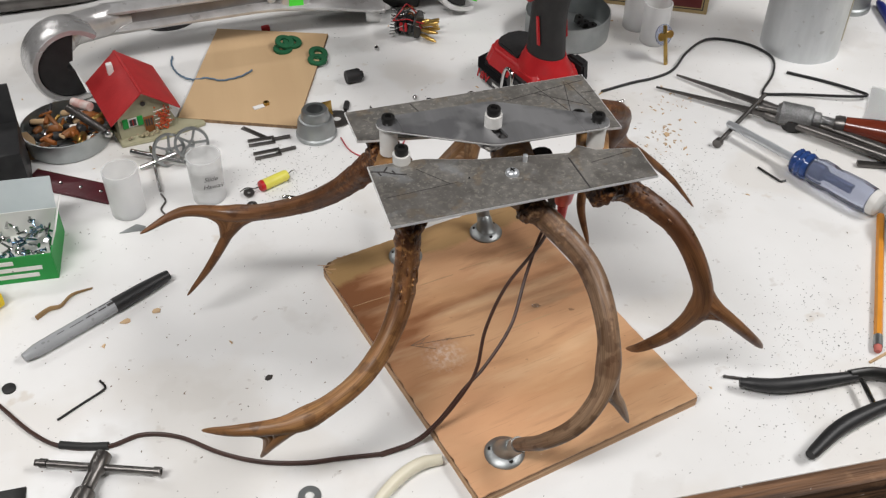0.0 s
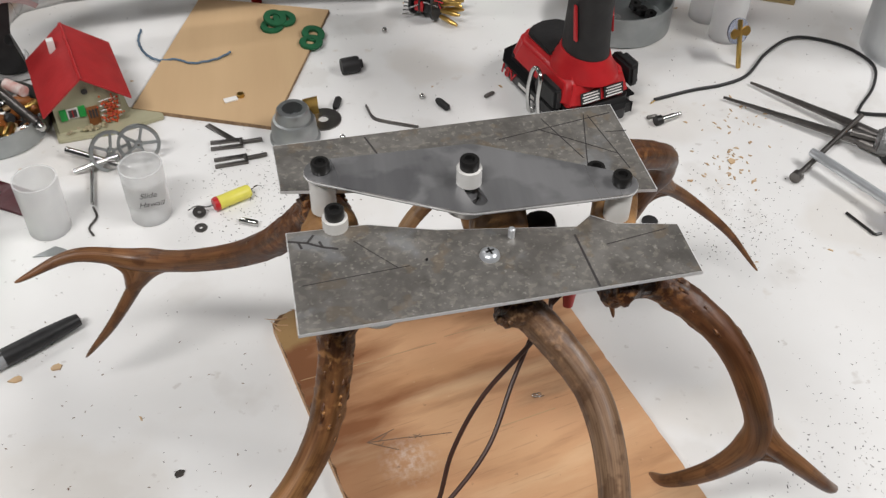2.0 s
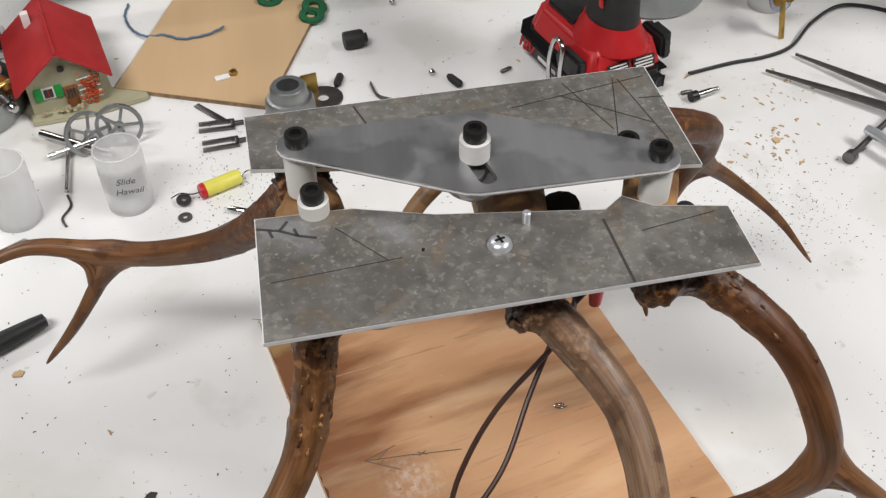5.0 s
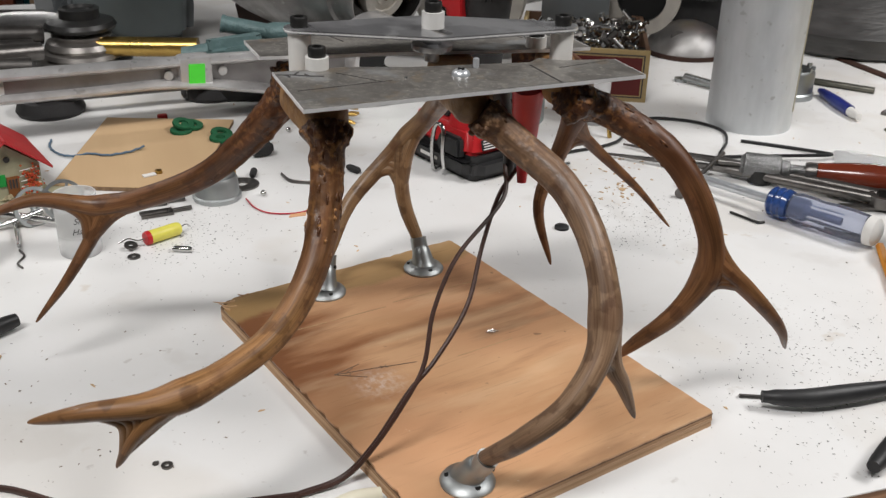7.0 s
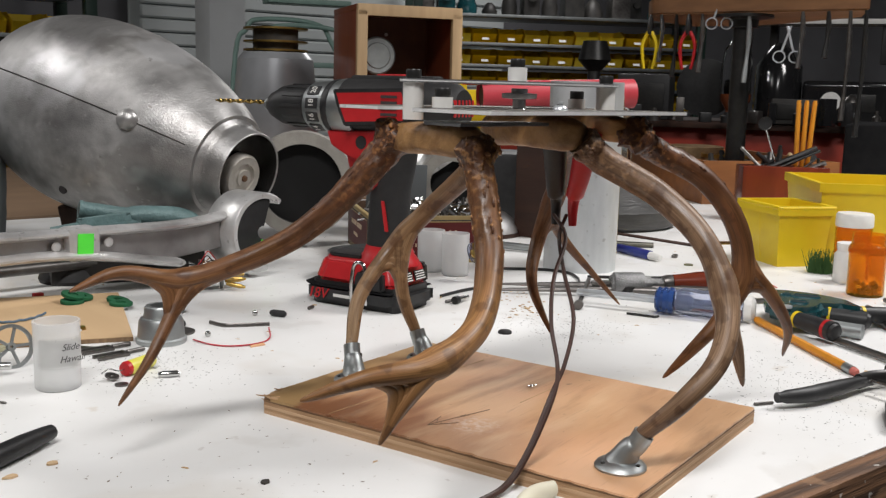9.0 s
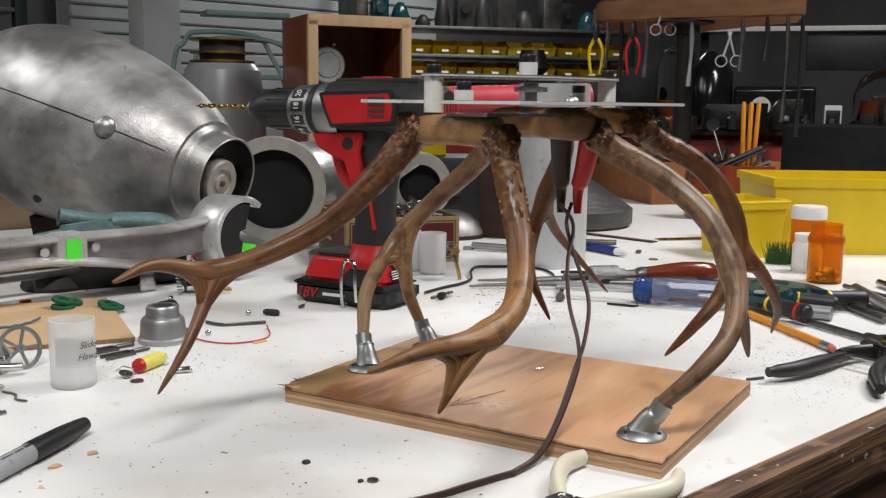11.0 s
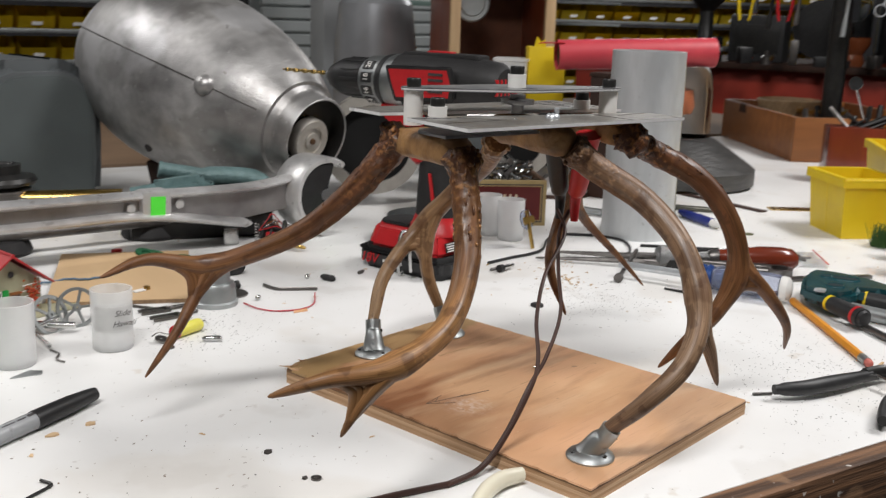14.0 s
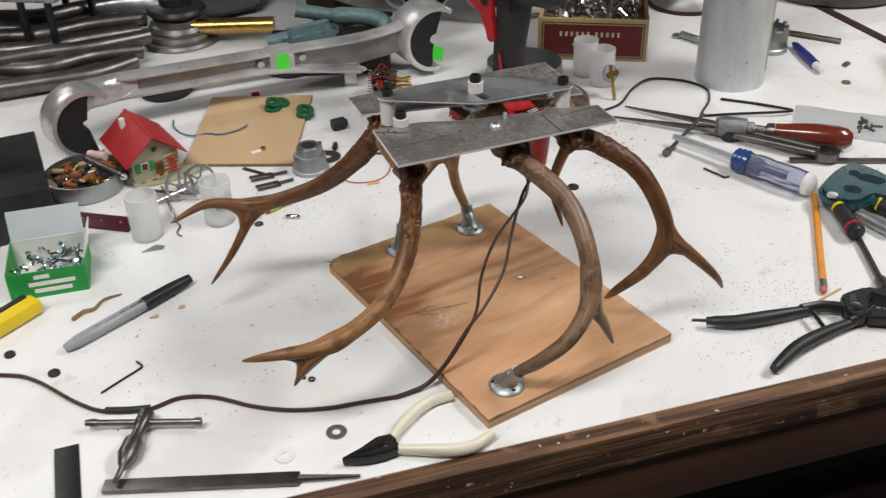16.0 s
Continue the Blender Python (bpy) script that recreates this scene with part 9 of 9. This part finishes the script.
for k, (u, v, kind, w, h, mt, lab, cat) in enumerate((
        (-0.85, 0.10, "lamp", 0.16, 0.30, BLACK_STEEL, "old dark metal lamp stand on the far bench", "lamp"), (-0.62, 0.0, "box", 0.20, 0.17, BLACK, "black enamelled machine on the far bench", "machine"),
        (-0.40, 0.08, "fan", 0.22, 0.20, BLACK, "small black desk fan on the far bench", "fan"), (-0.28, -0.06, "bell", 0.12, 0.30, AMBER_GLASS, "tall clear glass bell jar on an amber glass foot", "bell jar"),
        (-0.14, 0.10, "jar", 0.17, 0.30, BLACK_GLOSS, "tall glossy black bottle on the far bench", "bottle"), (-0.05, -0.10, "box", 0.19, 0.09, PILE_DARK, "low dark grey instrument case", "case"), (0.10, 0.12, "radio", 0.30, 0.16, BLACK_GLOSS, "rounded black radio with a white dial on the far bench", "radio"),
        (0.12, -0.12, "jar", 0.07, 0.11, STEEL, "small dull metal canister on the far bench", "canister"), (0.30, -0.10, "box", 0.06, 0.09, NYLON, "small white box with a dark face", "box"),
        (0.50, 0.0, "dome", 0.25, 0.23, BLACK_GLOSS, "wide glass dome over brown workings on a black foot", "glass dome"), (0.74, 0.0, "lamp", 0.16, 0.30, STEEL, "dull metal lamp stand on the far bench", "lamp"),
        (1.02, -0.05, "box", 0.30, 0.22, PILE_DARK, "dark instrument cabinet on the far bench", "cabinet"))):
    cx, cy = 3.01 + u * math.cos(a38) - v * math.sin(a38), 1.74 + u * math.sin(a38) + v * math.cos(a38)
    clutter("shop_" + cat.replace(" ", "_"), lab, cat, kind, w, h, cx, cy, 0.1235, mt)
rg4 = random.Random(77)
for k in range(18):
    u, v = -0.80 + 0.085 * k + rg4.uniform(-0.02, 0.02), -0.24 + rg4.uniform(-0.04, 0.05)
    cx, cy = 3.01 + u * math.cos(a38) - v * math.sin(a38), 1.74 + u * math.sin(a38) + v * math.cos(a38)
    w, h = rg4.uniform(0.025, 0.06), rg4.uniform(0.03, 0.10)
    t = thing("bench_part", "small dark metal part lying on the far bench", "metal part", pose(cx, cy, 0.1235, 0, 0, rg4.uniform(0, 180)), group="small parts on the far bench")
    part("body", block(w, w * 0.7, h, 0.004, pose(0, 0, h / 2)) if k % 3 else lathe([(0, 0), (w * 0.5, 0), (w * 0.5, h * 0.6), (w * 0.2, h * 0.75), (w * 0.2, h), (0, h)], 14), rg4.choice([BLACK, STEEL, PILE_DARK, BLACK_GLOSS]), t)
    part("knob", lathe([(0, 0), (w * 0.22, 0), (w * 0.18, 0.010), (0, 0.012)], 12, pose(0, -w * 0.35, h * 0.5, 90)), rg4.choice([CHROME, NICKEL, RED, GOLD]), t, "bright knob")
ws = thing("wall_shelf", "thin white wall shelf with small dark items", "shelf", pose(3.62, 1.62, 0.52, 0, 0, -59.4))
part("shelf_board", block(1.5, 0.20, 0.020, 0.002), NYLON, ws, "white shelf board")
part("upper_board", block(1.5, 0.20, 0.020, 0.002, pose(0, 0, 0.36)), NYLON, ws, "white shelf board")
part("black_screen", block(0.30, 0.03, 0.15, 0.004, pose(-0.04, -0.05, -0.090)), BLACK, ws, "black flat panel")
for k in range(12):
    part("small_item", block(rg3.uniform(0.03, 0.09), 0.06, rg3.uniform(0.04, 0.14), 0.006, pose(-0.68 + 0.12 * k, -0.02, 0.41 + 0.01)), [PILE_DARK, RED, BLACK, STEEL][k % 4], ws)
part("wall_bracket", block(0.03, 0.12, 0.50, 0.002, pose(-0.60, 0.06, 0.10)), PILE_DARK, ws)
bc = thing("black_equipment_case", "large black equipment case behind the tool block", "equipment case", pose(2.060, 0.630, -0.9, 0, 0, -64))
part("case_body", block(0.75, 0.36, 1.063, 0.008, None, 2, True), MATTE_BLACK, bc)
part("teal_lid", block(0.20, 0.14, 0.05, 0.004, pose(-0.05, 0.02, 1.088)), TEAL_DARK, bc, "teal box on top")

# ---- dust, chips and swarf on the bench ----


def scatter(name, label, mat, n, seed, area, lo, hi, patches=()):
    rg = random.Random(seed)
    bm = bmesh.new()
    x0, x1, y0, y1 = area
    for k in range(n):
        if patches and k % 2:
            px, py, s = patches[k % len(patches)]
            x, y = rg.gauss(px, s), rg.gauss(py, s)
        else:
            x, y = rg.uniform(x0, x1), rg.uniform(y0, y1)
        if y < -0.018 or (abs((x - 0.0545) * 0.281 + (y - 0.1585) * 0.960) < 0.145 and abs((x - 0.0545) * 0.960 - (y - 0.1585) * 0.281) < 0.105):
            continue
        L, w = rg.uniform(lo, hi), rg.uniform(0.25, 0.6)
        a = rg.random() * 6.283
        c, s = math.cos(a), math.sin(a)
        pts = [(-L, -L * w), (L * rg.uniform(0.6, 1), -L * w * 0.6), (L, L * w * 0.5), (-L * 0.4, L * w)]
        h = min(L * rg.uniform(0.15, 0.5), 0.0008)
        low = [bm.verts.new((x + c * u - s * v, y + s * u + c * v, 0.00015)) for u, v in pts]
        top = [bm.verts.new((x + c * u * 0.7 - s * v * 0.7, y + s * u * 0.7 + c * v * 0.7, h)) for u, v in pts]
        bm.faces.new(top)
        for i in range(4):
            bm.faces.new((low[i], low[(i + 1) % 4], top[(i + 1) % 4], top[i]))
    return solo(name, bm, mat, label, "debris", kind="stuff", smooth=0)


scatter("dark_swarf", "dark metal dust and swarf scattered on the bench", SWARF, 3600, 1, (-0.55, 1.0, -0.018, 0.95), 0.0002, 0.0009, ((0.30, 0.20, 0.07), (0.33, 0.10, 0.05), (-0.13, 0.15, 0.05), (0.28, 0.33, 0.03), (-0.05, 0.43, 0.05), (0.27, 0.05, 0.05), (0.29, 0.42, 0.02), (-0.09, 0.40, 0.03)))
scatter("wood_chips", "small brown wood chips scattered on the bench", CHIP, 150, 2, (-0.45, 0.8, -0.018, 0.75), 0.0006, 0.0028, ((0.305, 0.430, 0.016), (0.300, 0.390, 0.014), (-0.240, 0.240, 0.010), (0.33, 0.45, 0.02)))
scatter("brown_crumbs", "dull brown crumbs of dirt scattered on the bench", surf("brown_crumbs", (0.24, 0.17, 0.12), (0.10, 0.07, 0.05), 0.8, scale=300), 170, 5, (-0.45, 0.75, -0.018, 0.75), 0.0005, 0.0012, ((0.24, 0.22, 0.05), (-0.17, 0.13, 0.06), (0.30, 0.12, 0.05), (-0.22, 0.20, 0.05)))
for cx, cy, r, mt, lb in ((-0.1335, 0.150, 0.0040, SWARF, "dark grey flake on the bench"), (-0.2190, 0.2440, 0.0045, CHIP, "pale tan wood chip on the bench"), (-0.2430, 0.2370, 0.0055, CHIP, "brown wood chip on the bench"), (0.3020, 0.400, 0.0050, CHIP, "brown wood chip on the bench"), (-0.1276, 0.1068, 0.0028, SWARF, "dark grey flake on the bench")):
    rg = random.Random(int(cx * 1e4))
    solo("wood_chip" if mt is CHIP else "metal_flake", slab([(r * rg.uniform(0.5, 1.2) * math.cos(t), r * rg.uniform(0.3, 0.8) * math.sin(t)) for t in (0.2, 1.1, 2.0, 3.1, 4.0, 5.2)], 0.0001, 0.0012), mt, lb, "chip", pose(cx, cy, 0, 3, 4, 20), group="flakes and chips")
scr = thing("shaving_on_board", "tiny curled metal shaving on the plywood", "shaving", pose(0.0895, 0.1735, TOP))
part("curl", sweep([Vector((0.002 * math.cos(q * 0.9) + q * 0.0004, 0.0016 * math.sin(q * 0.9), 0.0010 + q * 0.00005)) for q in range(14)], 0.0004, 5), CHROME, scr)
